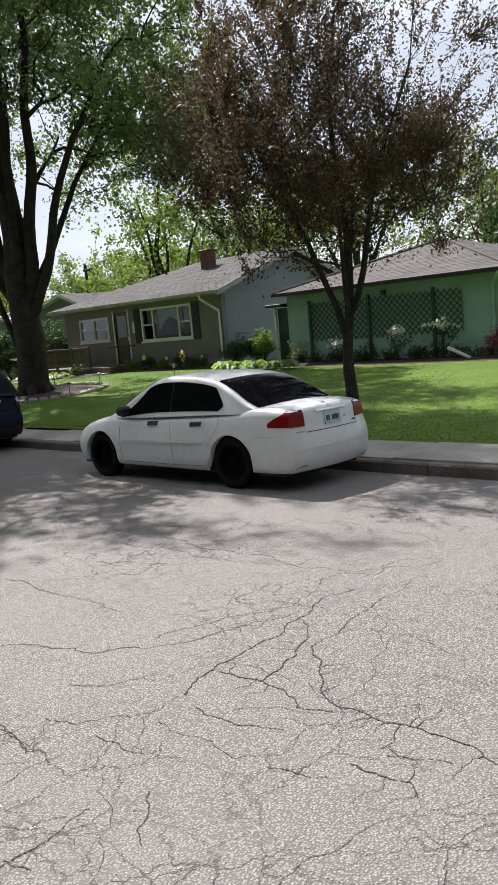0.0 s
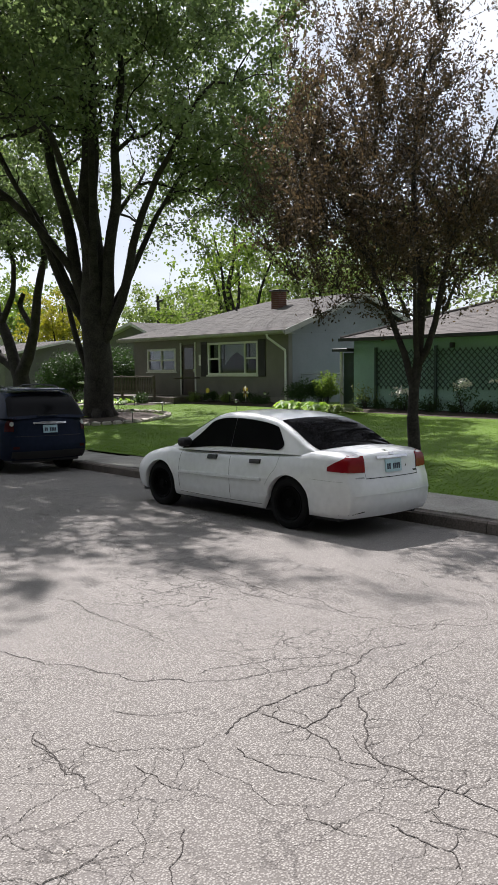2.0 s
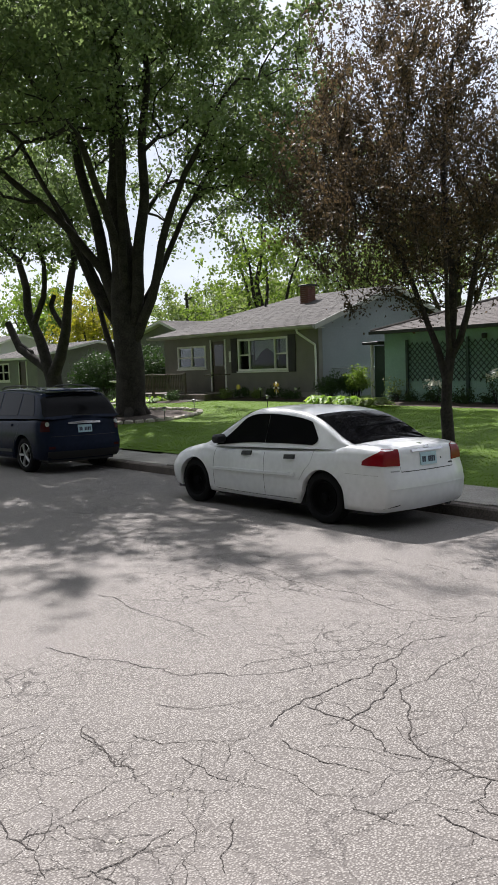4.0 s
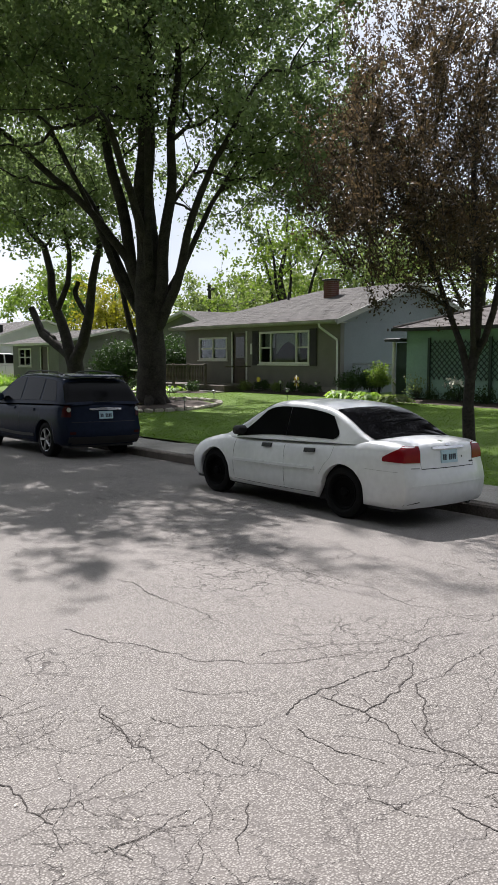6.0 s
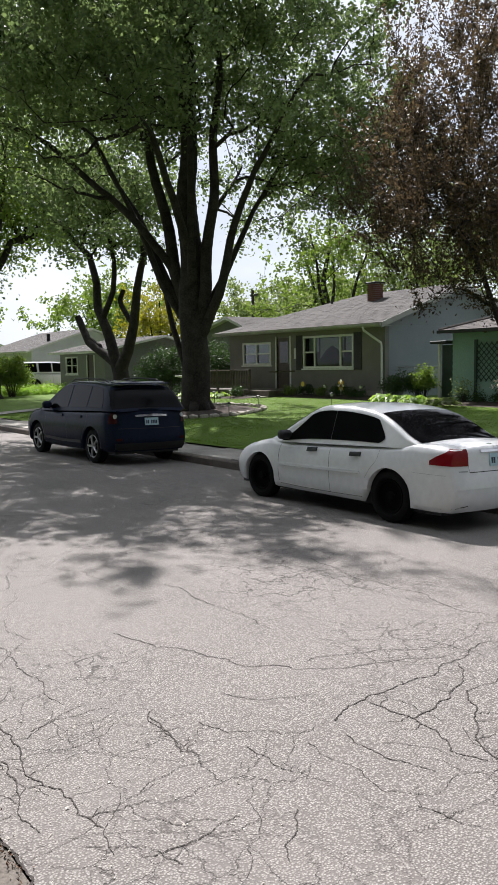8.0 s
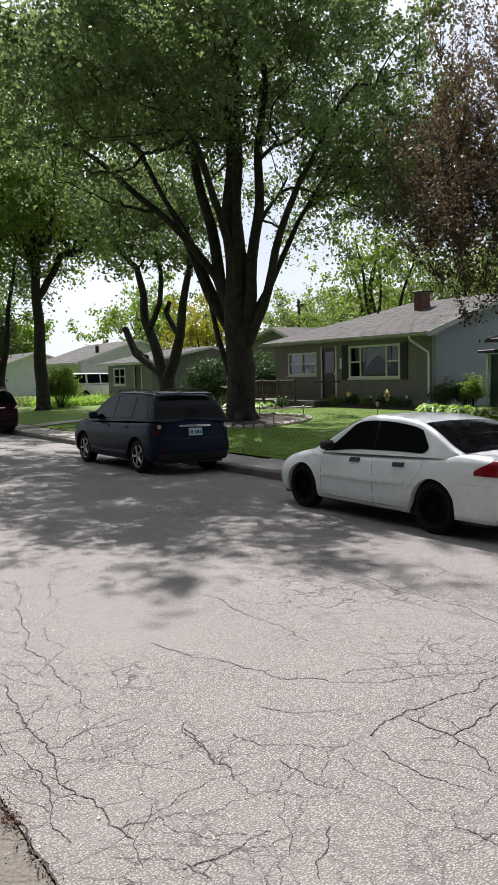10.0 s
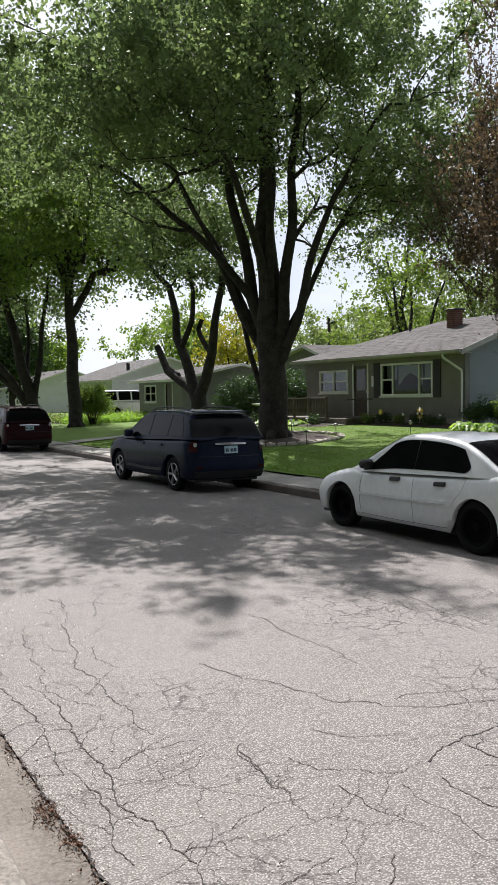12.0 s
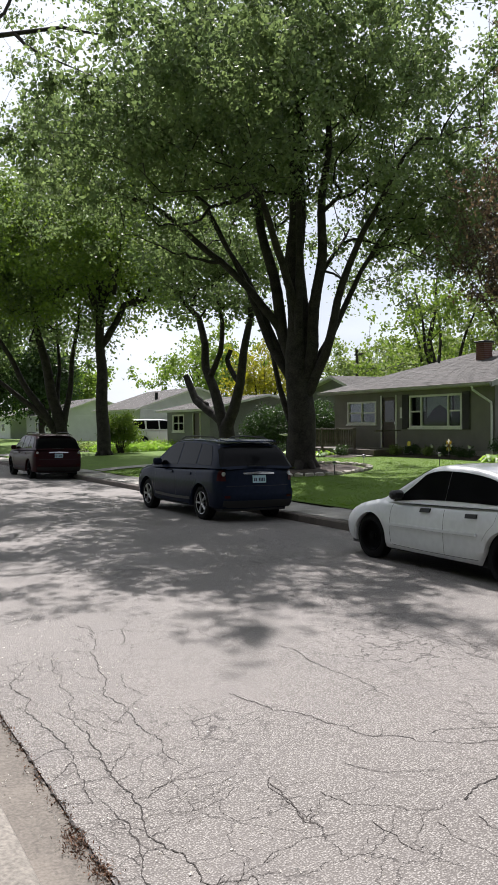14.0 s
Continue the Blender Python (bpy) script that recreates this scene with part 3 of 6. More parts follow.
part("door_panel", boxes((HOUSE_X + 0.028, HOUSE_X + 0.039, DW[0] + 0.16, DW[1] - 0.16, DW[2] + 0.15, DW[2] + 0.95), bevel=0.008), DOOR_BROWN, door)
part("door_handle", boxes((HOUSE_X + 0.0, HOUSE_X + 0.039, DW[0] + 0.06, DW[0] + 0.1, DW[2] + 1.0, DW[2] + 1.12), bevel=0.01), CHROME, door)
for ya in (DW[0] - 0.08, DW[1]):
    part("door_casing", boxes((HOUSE_X - 0.03, HOUSE_X + 0.05, ya, ya + 0.08, DW[2], DW[3] + 0.08)), WHITE, ranch)
part("house_sign", boxes((HOUSE_X - 0.03, HOUSE_X - 0.003, 26.98, 27.16, 2.1, 2.55), bevel=0.008), WHITE, ranch, "small pale plaque beside the door")
# chimney
ch = part("chimney", boxes((22.68, 23.13, 25.08, 25.53, 4.1, 5.18)), MORTAR, ranch, "red brick chimney with a cap")
for i in range(10):
    for face in range(2):
        for j in range(4 if i % 2 else 3):
            z = 4.35 + i * 0.082
            a, b = max(0, j * 0.15 - 0.075 * (i % 2)), min(0.45, j * 0.15 - 0.075 * (i % 2) + 0.14)
            part("brick", boxes((22.668, 22.68, 25.08 + a, 25.08 + b, z, z + 0.07) if face == 0 else (22.68 + a, 22.68 + b, 25.068, 25.08, z, z + 0.07)), BRICK_RED, ch)
part("chimney_cap", boxes((22.61, 23.2, 25.01, 25.6, 5.18, 5.25), bevel=0.015), METAL_DARK, ch, "dark metal chimney cap")
bm = bmesh.new()
tube(bm, [(22.9, 28.0, 4.1), (22.9, 28.0, 4.72)], 0.05, 10)
part("vent_pipe", bm, METAL_DARK, ranch, smooth=40)
part("foundation", boxes((HOUSE_X - 0.02, HOUSE_X - 0.002, Y0, Y1, ZG, 0.85)), CONCRETE, ranch, "grey foundation strip")

# porch with its railing in front of the door
porch = thing("porch", "low weathered wooden porch with a railing", "porch", pose(0, 0, 0))
part("deck", boxes((18.45, HOUSE_X - 0.022, 26.95, 33.2, 0.36, 0.82), bevel=0.01), RAIL_WOOD, porch)
part("step", boxes((18.05, 18.44, 26.95, 28.2, 0.36, 0.6), bevel=0.01), CONCRETE, porch)
part("top_rail", boxes((18.46, 18.56, 28.3, 33.2, 1.62, 1.68), bevel=0.01), RAIL_WOOD, porch)
part("bottom_rail", boxes((18.48, 18.54, 28.3, 33.2, 0.92, 0.97)), RAIL_WOOD, porch)
for i in range(5):
    y = 28.3 + i * 1.2
    part("post", boxes((18.46, 18.56, y, y + 0.1, 0.82, 1.72), bevel=0.01), RAIL_WOOD, porch)
me = None
for i in range(38):
    if me is None:
        p = part("baluster", boxes((18.49, 18.53, 0, 0.04, 0.97, 1.62)), RAIL_WOOD, porch)
        me = p.data
    else:
        p = new("baluster", me)
        p.parent = porch
    p.location = (0, 28.42 + i * 0.125, 0)
part("side_rail", boxes((18.56, HOUSE_X - 0.1, 27.0, 27.06, 1.56, 1.62)), RAIL_WOOD, porch)

# --- the mint-green house ---
GY0, GY1, GXB, GZ0, GZE = 11.0, 18.75, 28.6, 0.3, 2.84
gh = thing("house", "single-storey mint green house with brown hip roof", "house", pose(0, 0, 0))
part("wall", siding("x", HOUSE_X, GY0, GY1, GZ0, GZE, 0.2, -1, 0.02), GREEN, gh, "mint green lapped siding front wall")
part("wall", siding("y", GY0, HOUSE_X + 0.2, GXB, GZ0, GZE, 0.2, -1, 0.02), GREEN, gh, "mint green lapped siding side wall")
walls(gh, GREEN, (HOUSE_X + 0.2, GXB, GY1 - 0.2, GY1, GZ0, GZE), (GXB - 0.2, GXB, GY0 + 0.2, GY1 - 0.2, GZ0, GZE))
part("corner_board", boxes((HOUSE_X - 0.035, HOUSE_X + 0.1, GY0 - 0.035, GY0 + 0.1, GZ0, GZE)), GREEN, gh)
gx0, gx1, gy0, gy1, gez, grz = HOUSE_X - 0.5, GXB + 0.5, GY0 - 0.5, GY1 + 0.2, 2.93, 4.28
apx = (HOUSE_X + 3.95, (GY0 + GY1) / 2, grz)
apb = (GXB - 3.4, (GY0 + GY1) / 2, grz)
A, B, C, D = (gx0, gy0, gez), (gx0, gy1, gez), (gx1, gy1, gez), (gx1, gy0, gez)
r = roof_courses((A, B, (apx[0], apx[1] + 0.05, grz), apx), 0.17, 0.008, "roof", SHINGLE_BROWN, gh)
tagged(r, "brown asphalt shingles on a hip roof")
roof_courses((D, A, apx, apb), 0.17, 0.008, "roof", SHINGLE_BROWN, gh)
roof_courses((B, C, apb, apx), 0.17, 0.008, "roof", SHINGLE_BROWN, gh)
part("roof_deck", boxes((gx0, gx1, gy0, gy1, gez - 0.09, gez - 0.004)), METAL_DARK, gh, "dark brown eave and fascia")
for p, q in ((A, apx), (B, apx)):
    bm = bmesh.new()
    tube(bm, [Vector(p) + Vector((0, 0, 0.02)), Vector(q) + Vector((0, 0, 0.03))], 0.05, 6)
    part("hip_cap", bm, SHINGLE_BROWN, gh)
part("gutter", prism([(gx0 - 0.1, gez), (gx0 - 0.09, gez - 0.1), (gx0 - 0.004, gez - 0.1), (gx0 - 0.004, gez)], "y", gy0, gy1), METAL_DARK, gh, "dark gutter")
downspout(gh, [(gx0 - 0.05, GY0 - 0.2, gez - 0.1), (gx0 - 0.05, GY0 - 0.15, gez - 0.2), (HOUSE_X - 0.07, GY0 + 0.22, gez - 0.42), (HOUSE_X - 0.07, GY0 + 0.22, gez - 0.6), (HOUSE_X - 0.07, GY0 + 0.22, 0.75), (HOUSE_X - 0.2, GY0 + 0.2, 0.66)], GREEN)
# wide door panel in the side wall
part("garage_door", boxes((HOUSE_X + 0.45, HOUSE_X + 4.6, GY0 - 0.06, GY0 - 0.022, GZ0, 2.45), bevel=0.006), GREEN, gh, "mint green panelled garage door")
for i in range(4):
    part("door_seam", boxes((HOUSE_X + 0.47, HOUSE_X + 4.58, GY0 - 0.066, GY0 - 0.061, 0.8 + i * 0.5, 0.815 + i * 0.5)), GREEN_DARK, gh)
part("door_head", boxes((HOUSE_X + 0.4, HOUSE_X + 4.65, GY0 - 0.075, GY0 - 0.022, 2.455, 2.55)), GREEN_DARK, gh)
# trellis: crossed slats in a frame
trellis = thing("trellis", "dark green crossed wooden trellis fixed to the wall", "trellis", pose(HOUSE_X - 0.075, 0, 0))
ty0, ty1, tz0, tz1 = 12.15, 17.75, 1.25, 2.5
for y in (13.05, 15.35, 17.7):
    part("post", boxes((-0.03, 0.03, y, y + 0.09, tz0 - 0.75, tz1 + 0.1)), GREEN_DARK, trellis)
h = tz1 - tz0
for s in (1, -1):
    y = ty0 - h
    while y < ty1:
        ya, yb = max(y, ty0), min(y + h, ty1)
        if yb - ya > 0.08:
            za, zb = (tz0 + (ya - y), tz0 + (yb - y)) if s > 0 else (tz1 - (ya - y), tz1 - (yb - y))
            bm = bmesh.new()
            off = 0.008 * s
            dd = 0.021
            vs = [bm.verts.new((off + e, yy, zz + k)) for e in (-0.007, 0.007) for yy, zz, k in ((ya, za, -dd), (yb, zb, -dd), (yb, zb, dd), (ya, za, dd))]
            for q in ((0, 1, 2, 3), (7, 6, 5, 4), (0, 4, 5, 1), (1, 5, 6, 2), (2, 6, 7, 3), (3, 7, 4, 0)):
                bm.faces.new([vs[i] for i in q])
            part("slat", bm, GREEN_DARK, trellis)
        y += 0.2
part("wall_lamp", boxes((HOUSE_X - 0.16, HOUSE_X - 0.022, 14.72, 14.86, 2.52, 2.68), bevel=0.02), PLASTIC, gh, "small dark wall lamp")
# side entry between the two houses
entry = thing("side_entry", "narrow dark side entry with a small flat canopy", "entry", pose(0, 0, 0))
part("canopy", boxes((HOUSE_X - 0.35, HOUSE_X + 1.6, GY1 + 0.01, GY1 + 0.72, 2.5, 2.6), bevel=0.015), METAL_DARK, entry, "dark flat canopy")
part("door", boxes((HOUSE_X + 0.1, HOUSE_X + 0.16, GY1 + 0.06, GY1 + 0.54, 0.4, 2.46)), GREEN_DARK, entry, "dark green door")
part("canopy_post", boxes((HOUSE_X + 0.0, HOUSE_X + 0.09, GY1 + 0.56, GY1 + 0.65, 0.4, 2.5), bevel=0.008), WHITE, entry, "white post")
# wire fence across the gap
fence = thing("fence", "grey chain-link fence between the two houses", "fence", pose(0, 0, 0))
for y in (19.7, 20.75, 21.8):
    bm = bmesh.new()
    tube(bm, [(20.6, y, 0.4), (20.6, y, 1.75)], 0.03, 8)
    part("post", bm, METAL_GREY, fence, smooth=40)
bm = bmesh.new()
tube(bm, [(20.6, 19.7, 1.72), (20.6, 21.8, 1.72)], 0.022, 8)
part("rail", bm, METAL_GREY, fence, smooth=40)
bm = bmesh.new()
for s in (1, -1):
    for i in range(-14, 24):
        y0, z0 = 19.7 + i * 0.09, 0.5
        pts = []
        for k in (0, 1):
            pts.append((y0 + k * 1.2, (z0 if s > 0 else 1.7) + s * k * 1.2))
        (ya, za), (yb, zb) = pts
        if ya < 19.7:
            za, ya = za + s * (19.7 - ya), 19.7
        if yb > 21.8:
            zb, yb = zb - s * (yb - 21.8), 21.8
        if yb - ya > 0.05:
            tube(bm, [(20.6 + 0.004 * s, ya, za), (20.6 + 0.004 * s, yb, zb)], 0.004, 3, cap=False)
tagged(part("mesh_wire", bm, METAL_GREY, fence, "woven wire mesh"), kind="stuff")

# --- house with a front-facing gable, behind the big tree ---
nb = thing("house", "dark grey neighbouring house with a white-edged gable", "house", pose(0, 0, 0))
NX, NY0, NY1 = 23.4, 33.9, 41.2
part("wall", siding("x", NX, NY0, NY1, 0.2, 3.3, 0.12, -1), SIDING_GREY, nb)
walls(nb, SIDING_GREY, (NX + 0.2, 32, NY0, NY0 + 0.2, 0.2, 3.3), (NX + 0.2, 32, NY1 - 0.2, NY1, 0.2, 3.3), (31.8, 32, NY0 + 0.2, NY1 - 0.2, 0.2, 3.3))
part("gable", prism([(NY0, 3.3), (NY1, 3.3), ((NY0 + NY1) / 2 - 0.9, 4.32)], "x", NX, NX + 0.15), SIDING_GREY, nb, "grey gable")
pk = ((NY0 + NY1) / 2 - 0.9, 4.46)
for ye in (NY0 - 0.4, NY1 + 0.4):
    cs = ((NX - 0.4, ye, 3.32), (NX - 0.4, pk[0], pk[1]), (32.4, pk[0], pk[1]), (32.4, ye, 3.32))
    part("roof_deck", slab(cs, 0.14), WHITE, nb, "white roof edge")
    roof_courses((cs[0], cs[3], cs[2], cs[1]), 0.17, 0.008, "roof", SHINGLE, nb)

# --- the small grey house and the white house further on ---
sg = thing("house", "small grey house with low pale-edged roof", "house", pose(0, 0, 0))
SX, SY0, SY1 = 19.1, 43.3, 49.7
SWN = (47.0, 48.8, 1.45, 2.55)
SDR = (44.7, 45.6, 0.55, 2.6)
part("wall", wall_boxes(SX, SX + 0.2, SY0, SY1, 0.1, 2.75, [SDR, SWN]), SIDING_GREY, sg, "grey front wall")
walls(sg, SIDING_GREY, (SX + 0.2, 26.4, SY0, SY0 + 0.2, 0.1, 2.75), (SX + 0.2, 26.4, SY1 - 0.2, SY1, 0.1, 2.75), (26.2, 26.4, SY0 + 0.2, SY1 - 0.2, 0.1, 2.75))
window(sg, SX, *SWN, (0, 0.5, 1), bars=(0, 1), fw=0.1)
part("front_door", boxes((SX + 0.05, SX + 0.1, *SDR)), DOOR_BROWN, sg, "brown front door")
for ya in (SDR[0] - 0.1, SDR[1]):
    part("door_casing", boxes((SX - 0.03, SX + 0.05, ya, ya + 0.1, SDR[2], SDR[3])), WHITE, sg)
ms = (23.0, 3.72)
for xe in (SX - 0.5, 26.9):
    cs = ((xe, SY0 - 0.4, 2.82), (xe, SY1 + 0.8, 2.82), (ms[0], SY1 + 0.8, ms[1]), (ms[0], SY0 - 0.4, ms[1]))
    part("roof_deck", slab(cs, 0.13), WHITE, sg, "white roof edge")
    roof_courses(cs, 0.17, 0.008, "roof", SHINGLE, sg)
for ye in (SY0, SY1 - 0.1):
    part("gable", prism([(SX, 2.75), (26.4, 2.75), (ms[0], ms[1] - 0.14)], "y", ye, ye + 0.1), SIDING_GREY, sg)


def gable_house(x0, x1, y0, y1, z0, ze, zr, wall, roof, label, windows, pipe=None):
    """A plain house with its ridge along the street."""
    h = thing("house", label, "house", pose(0, 0, 0))
    part("wall", wall_boxes(x0, x0 + 0.2, y0, y1, z0, ze, [w[:4] for w in windows]), wall, h)
    part("wall", siding("y", y0, x0 + 0.2, x1, z0, ze, 0.2, -1), wall, h)
    walls(h, wall, (x0 + 0.2, x1, y1 - 0.2, y1, z0, ze), (x1 - 0.2, x1, y0 + 0.2, y1 - 0.2, z0, ze))
    for w in windows:
        window(h, x0, *w[:4], (0, 0.5, 1), bars=(0, 1), fw=0.1)
    xm = (x0 + x1) / 2
    for ye in (y0 - 0.004, y1 - 0.1):
        part("gable", prism([(x0, ze), (x1, ze), (xm, zr - 0.12)], "y", ye, ye + 0.1), wall, h)
    for xe in (x0 - 0.5, x1 + 0.5):
        cs = ((xe, y0 - 0.35, ze + 0.03), (xe, y1 + 0.35, ze + 0.03), (xm, y1 + 0.35, zr), (xm, y0 - 0.35, zr))
        part("roof_deck", slab(cs, 0.12), WHITE, h, "white roof edge")
        roof_courses(cs, 0.2, 0.008, "roof", roof, h)
    if pipe:
        bm = bmesh.new()
        tube(bm, [(pipe[0], pipe[1], ze), (pipe[0], pipe[1], pipe[2])], 0.13, 10)
        part("flue", bm, METAL_DARK, h, smooth=40)
    return h


gable_house(19.8, 29.0, 56.4, 66.0, 0.0, 3.05, 4.75, WHITE_WALL, SHINGLE, "white-sided house with a plain gable wall", [(58.0, 59.6, 1.3, 2.4), (62, 63.4, 1.3, 2.4)], (21.6, 57.6, 4.35))
gable_house(19.5, 28.0, 78.0, 90.0, 0.0, 2.9, 4.6, WHITE_WALL, SHINGLE, "distant white house with a grey roof", [(80.0, 82.0, 1.2, 2.3), (84, 86, 1.2, 2.3)])
gable_house(19.5, 28.0, 98.0, 110.0, 0.0, 2.9, 4.6, WHITE_WALL, SHINGLE, "far pale house along the street", [(101.0, 103.0, 1.2, 2.3), (105, 107, 1.2, 2.3)])


# ---- parked vehicles ----
from mathutils.bvhtree import BVHTree


def curve(pts):
    """A smooth (Catmull-Rom) height over length through a few stations."""
    xs, zs = [p[0] for p in pts], [p[1] for p in pts]

    def f(x):
        if x <= xs[0]:
            return zs[0]
        if x >= xs[-1]:
            return zs[-1]
        i = max(k for k in range(len(xs) - 1) if xs[k] <= x)
        u = (x - xs[i]) / (xs[i + 1] - xs[i])

        def slope(k):
            if k == 0 or k == len(xs) - 1:
                j = min(max(k, 1), len(xs) - 1)
                return (zs[j] - zs[j - 1]) / (xs[j] - xs[j - 1])
            return (zs[k + 1] - zs[k - 1]) / (xs[k + 1] - xs[k - 1])
        h = xs[i + 1] - xs[i]
        m0, m1 = slope(i) * h, slope(i + 1) * h
        return (2 * u ** 3 - 3 * u ** 2 + 1) * zs[i] + (u ** 3 - 2 * u ** 2 + u) * m0 + (-2 * u ** 3 + 3 * u ** 2) * zs[i + 1] + (u ** 3 - u ** 2) * m1
    return f


def lathe(profile, sides, axis_x=True):
    """A ring swept round the x axis: profile of (x, r)."""
    bm = bmesh.new()
    rings = []
    for k in range(sides):
        a = 2 * math.pi * k / sides
        rings.append([bm.verts.new((x, r * math.cos(a), r * math.sin(a))) for x, r in profile])
    for a, b in zip(rings, rings[1:] + rings[:1]):
        for i in range(len(profile) - 1):
            bm.faces.new((a[i], a[i + 1], b[i + 1], b[i]))
    bmesh.ops.recalc_face_normals(bm, faces=bm.faces)
    return bm


def wheel(parent, x, y, r, w, side, rim_mat, spokes):
    """One wheel: tyre with rounded shoulders, rim dish, spokes and hub. side: -1 for the left of the car."""
    e = new("wheel")
    e.parent = parent
    e.location = (x, y, r)
    e.empty_display_size = 0.1
    h = w / 2
    part("tyre", lathe([(-h * 0.7, r * 0.66), (-h, r * 0.74), (-h, r * 0.9), (-h * 0.8, r * 0.985), (-h * 0.3, r), (h * 0.3, r), (h * 0.8, r * 0.985), (h, r * 0.9), (h, r * 0.74), (h * 0.7, r * 0.66)], 36), RUBBER, e, smooth=40)
    o = side * h
    rim = part("rim", lathe([(o * 0.72, r * 0.67), (o * 0.9, r * 0.66), (o * 0.8, r * 0.6), (o * 0.2, r * 0.56), (o * 0.1, 0.03)], 32), STEEL_BLACK if spokes else rim_mat, e, smooth=40)
    if spokes:
        part("rim_lip", lathe([(o * 0.9, r * 0.675), (o * 0.97, r * 0.66), (o * 0.9, r * 0.62)], 32), rim_mat, e, smooth=40)
        for k in range(spokes):
            a = 2 * math.pi * k / spokes
            bm = bmesh.new()
            tube(bm, [(o * 0.78, 0.03 * math.cos(a), 0.03 * math.sin(a)), (o * 0.86, r * 0.35 * math.cos(a), r * 0.35 * math.sin(a)), (o * 0.84, r * 0.64 * math.cos(a), r * 0.64 * math.sin(a))], [r * 0.09, r * 0.07, r * 0.085], 5)
            part("spoke", bm, rim_mat, e, smooth=40)
    bm = bmesh.new()
    tube(bm, [(o * 0.55, 0, 0), (o * 0.86, 0, 0)], [r * 0.2, r * 0.15], 14)
    part("hub_cap", bm, rim_mat, e, smooth=40)
    return e


def vehicle(name, label, category, m, paint, spec):
    """A car lofted from its length profiles: body with wheel openings, glasshouse, panes, wheels, and the points to fix small parts on.
    Local y runs from the rear bumper (0) to the front."""
    S = spec
    L, W = S["L"], S["W"] / 2
    car = thing(name, label, category, m)
    deck, belt, roof = curve(S["deck"]), curve(S["belt"]), curve(S["roof"])
    rear, front = curve(S["rear"]), curve(S["front"])
    axles, R = S["axles"], S["arch"]
    sill = S["sill"]
    # stations, close together at both ends and over the wheels
    ts = {0, 0.004, 0.012, 0.026, 0.045, 0.07, 0.1, 0.9, 0.93, 0.955, 0.974, 0.988, 0.996, 1.0}
    ts |= {i / 44 for i in range(5, 40)}
    for a in axles:
        ts |= {(a + R * math.sin(math.pi / 2 * k / 12)) / L for k in range(-12, 13)}
    ts = sorted(ts)
    ts = [t for i, t in enumerate(ts) if i == 0 or t - ts[i - 1] > 0.0015 or t == 1.0]
    plan = lambda t: (1 - S["round"] * (1 - min(1, t / 0.085)) ** 2.6) * (1 - S["round_f"] * (1 - min(1, (1 - t) / 0.13)) ** 2.2)
    levels = [0.0, 0.03, 0.12, 0.25, 0.42, 0.60, 0.76, 0.88, 0.955, 1.0]
    widths = [0.90, 0.955, 0.98, 0.992, 1.0, 1.0, 0.992, 0.975, 0.95, 0.905]
    NX = 6
    bm = bmesh.new()
    grid = []
    for t in ts:
        y = t * L
        zt = deck(y)
        zb = sill
        for a in axles:
            if abs(y - a) < R:
                zb = max(zb, S["r"] + math.sqrt(R * R - (y - a) ** 2) * 0.98)
        if y < axles[0] - R or y > axles[1] + R:
            zb = sill + 0.03
        row = []
        for lv, wd in zip(levels, widths):
            z = max(sill + (zt - 0.035 - sill) * lv, zb)
            z = min(z, zt - 0.012 * (1 - lv))
            x = W * wd * plan(t)
            row.append((x, z))
        full = [(-x, z) for x, z in row]
        for k in range(1, NX):
            u = -1 + 2 * k / NX
            full.append((row[-1][0] * u, zt - 0.035 * u * u + 0.0))
        full += [(x, z) for x, z in row[::-1]]
        ring = []
        for x, z in full:
            y0, y1 = rear(z), L - front(z)
            q = min(1.0, abs(x) / W)
            yy = t * L + y0 * (1 - t) ** 8 - (L - y1) * t ** 8 + S["bow"] * q * q * ((1 - t) ** 14 - t ** 14)
            ring.append(bm.verts.new((x, yy, z)))
        grid.append(ring)
    for a, b in zip(grid, grid[1:]):
        for i in range(len(a) - 1):
            try:
                bm.faces.new((a[i], b[i], b[i + 1], a[i + 1]))
            except ValueError:
                pass
    nlev = len(levels)
    for ring, flip in ((grid[0], False), (grid[-1], True)):
        cols = []
        for i in range(nlev):
            l, r = ring[i], ring[len(ring) - 1 - i]
            if i == nlev - 1:
                cols.append([l] + ring[nlev:nlev + NX - 1] + [r])
                continue
            row = [l]
            for k in range(1, NX):
                u = k / NX
                p = l.co.lerp(r.co, u)
                q = abs(2 * u - 1)
                y_c = rear(p.z) if not flip else L - front(p.z)
                p.y = y_c + (l.co.y - y_c) * q * q
                row.append(bm.verts.new(p))
            row.append(r)
            cols.append(row)
        for a, b in zip(cols, cols[1:]):
            for k in range(NX):
                try:
                    bm.faces.new((a[k], a[k + 1], b[k + 1], b[k]))
                except ValueError:
                    pass
    bmesh.ops.remove_doubles(bm, verts=bm.verts, dist=0.0015)
    bmesh.ops.recalc_face_normals(bm, faces=bm.faces)
    bvh = BVHTree.FromBMesh(bm)
    part("body", bm, paint, car, smooth=75)
    # glasshouse
    y0, y1 = S["roof"][0][0], S["roof"][-1][0]
    tumble = S["tumble"]

    def gsurf(y, v):
        zb, zt = belt(y) - 0.03, roof(y)
        e = min((y - y0), (y1 - y)) / 0.5
        wb = W * S["glass_w"] * (1 - 0.05 * max(0, 1 - e) ** 2)
        h = max(0.004, zt - zb)
        rn = min(0.10, 0.5 * h)
        side_top = h - rn
        if v <= 0.5:
            z = zb + side_top * v / 0.5
            return Vector((wb - tumble * (z - zb), y, z))
        xs = wb - tumble * side_top
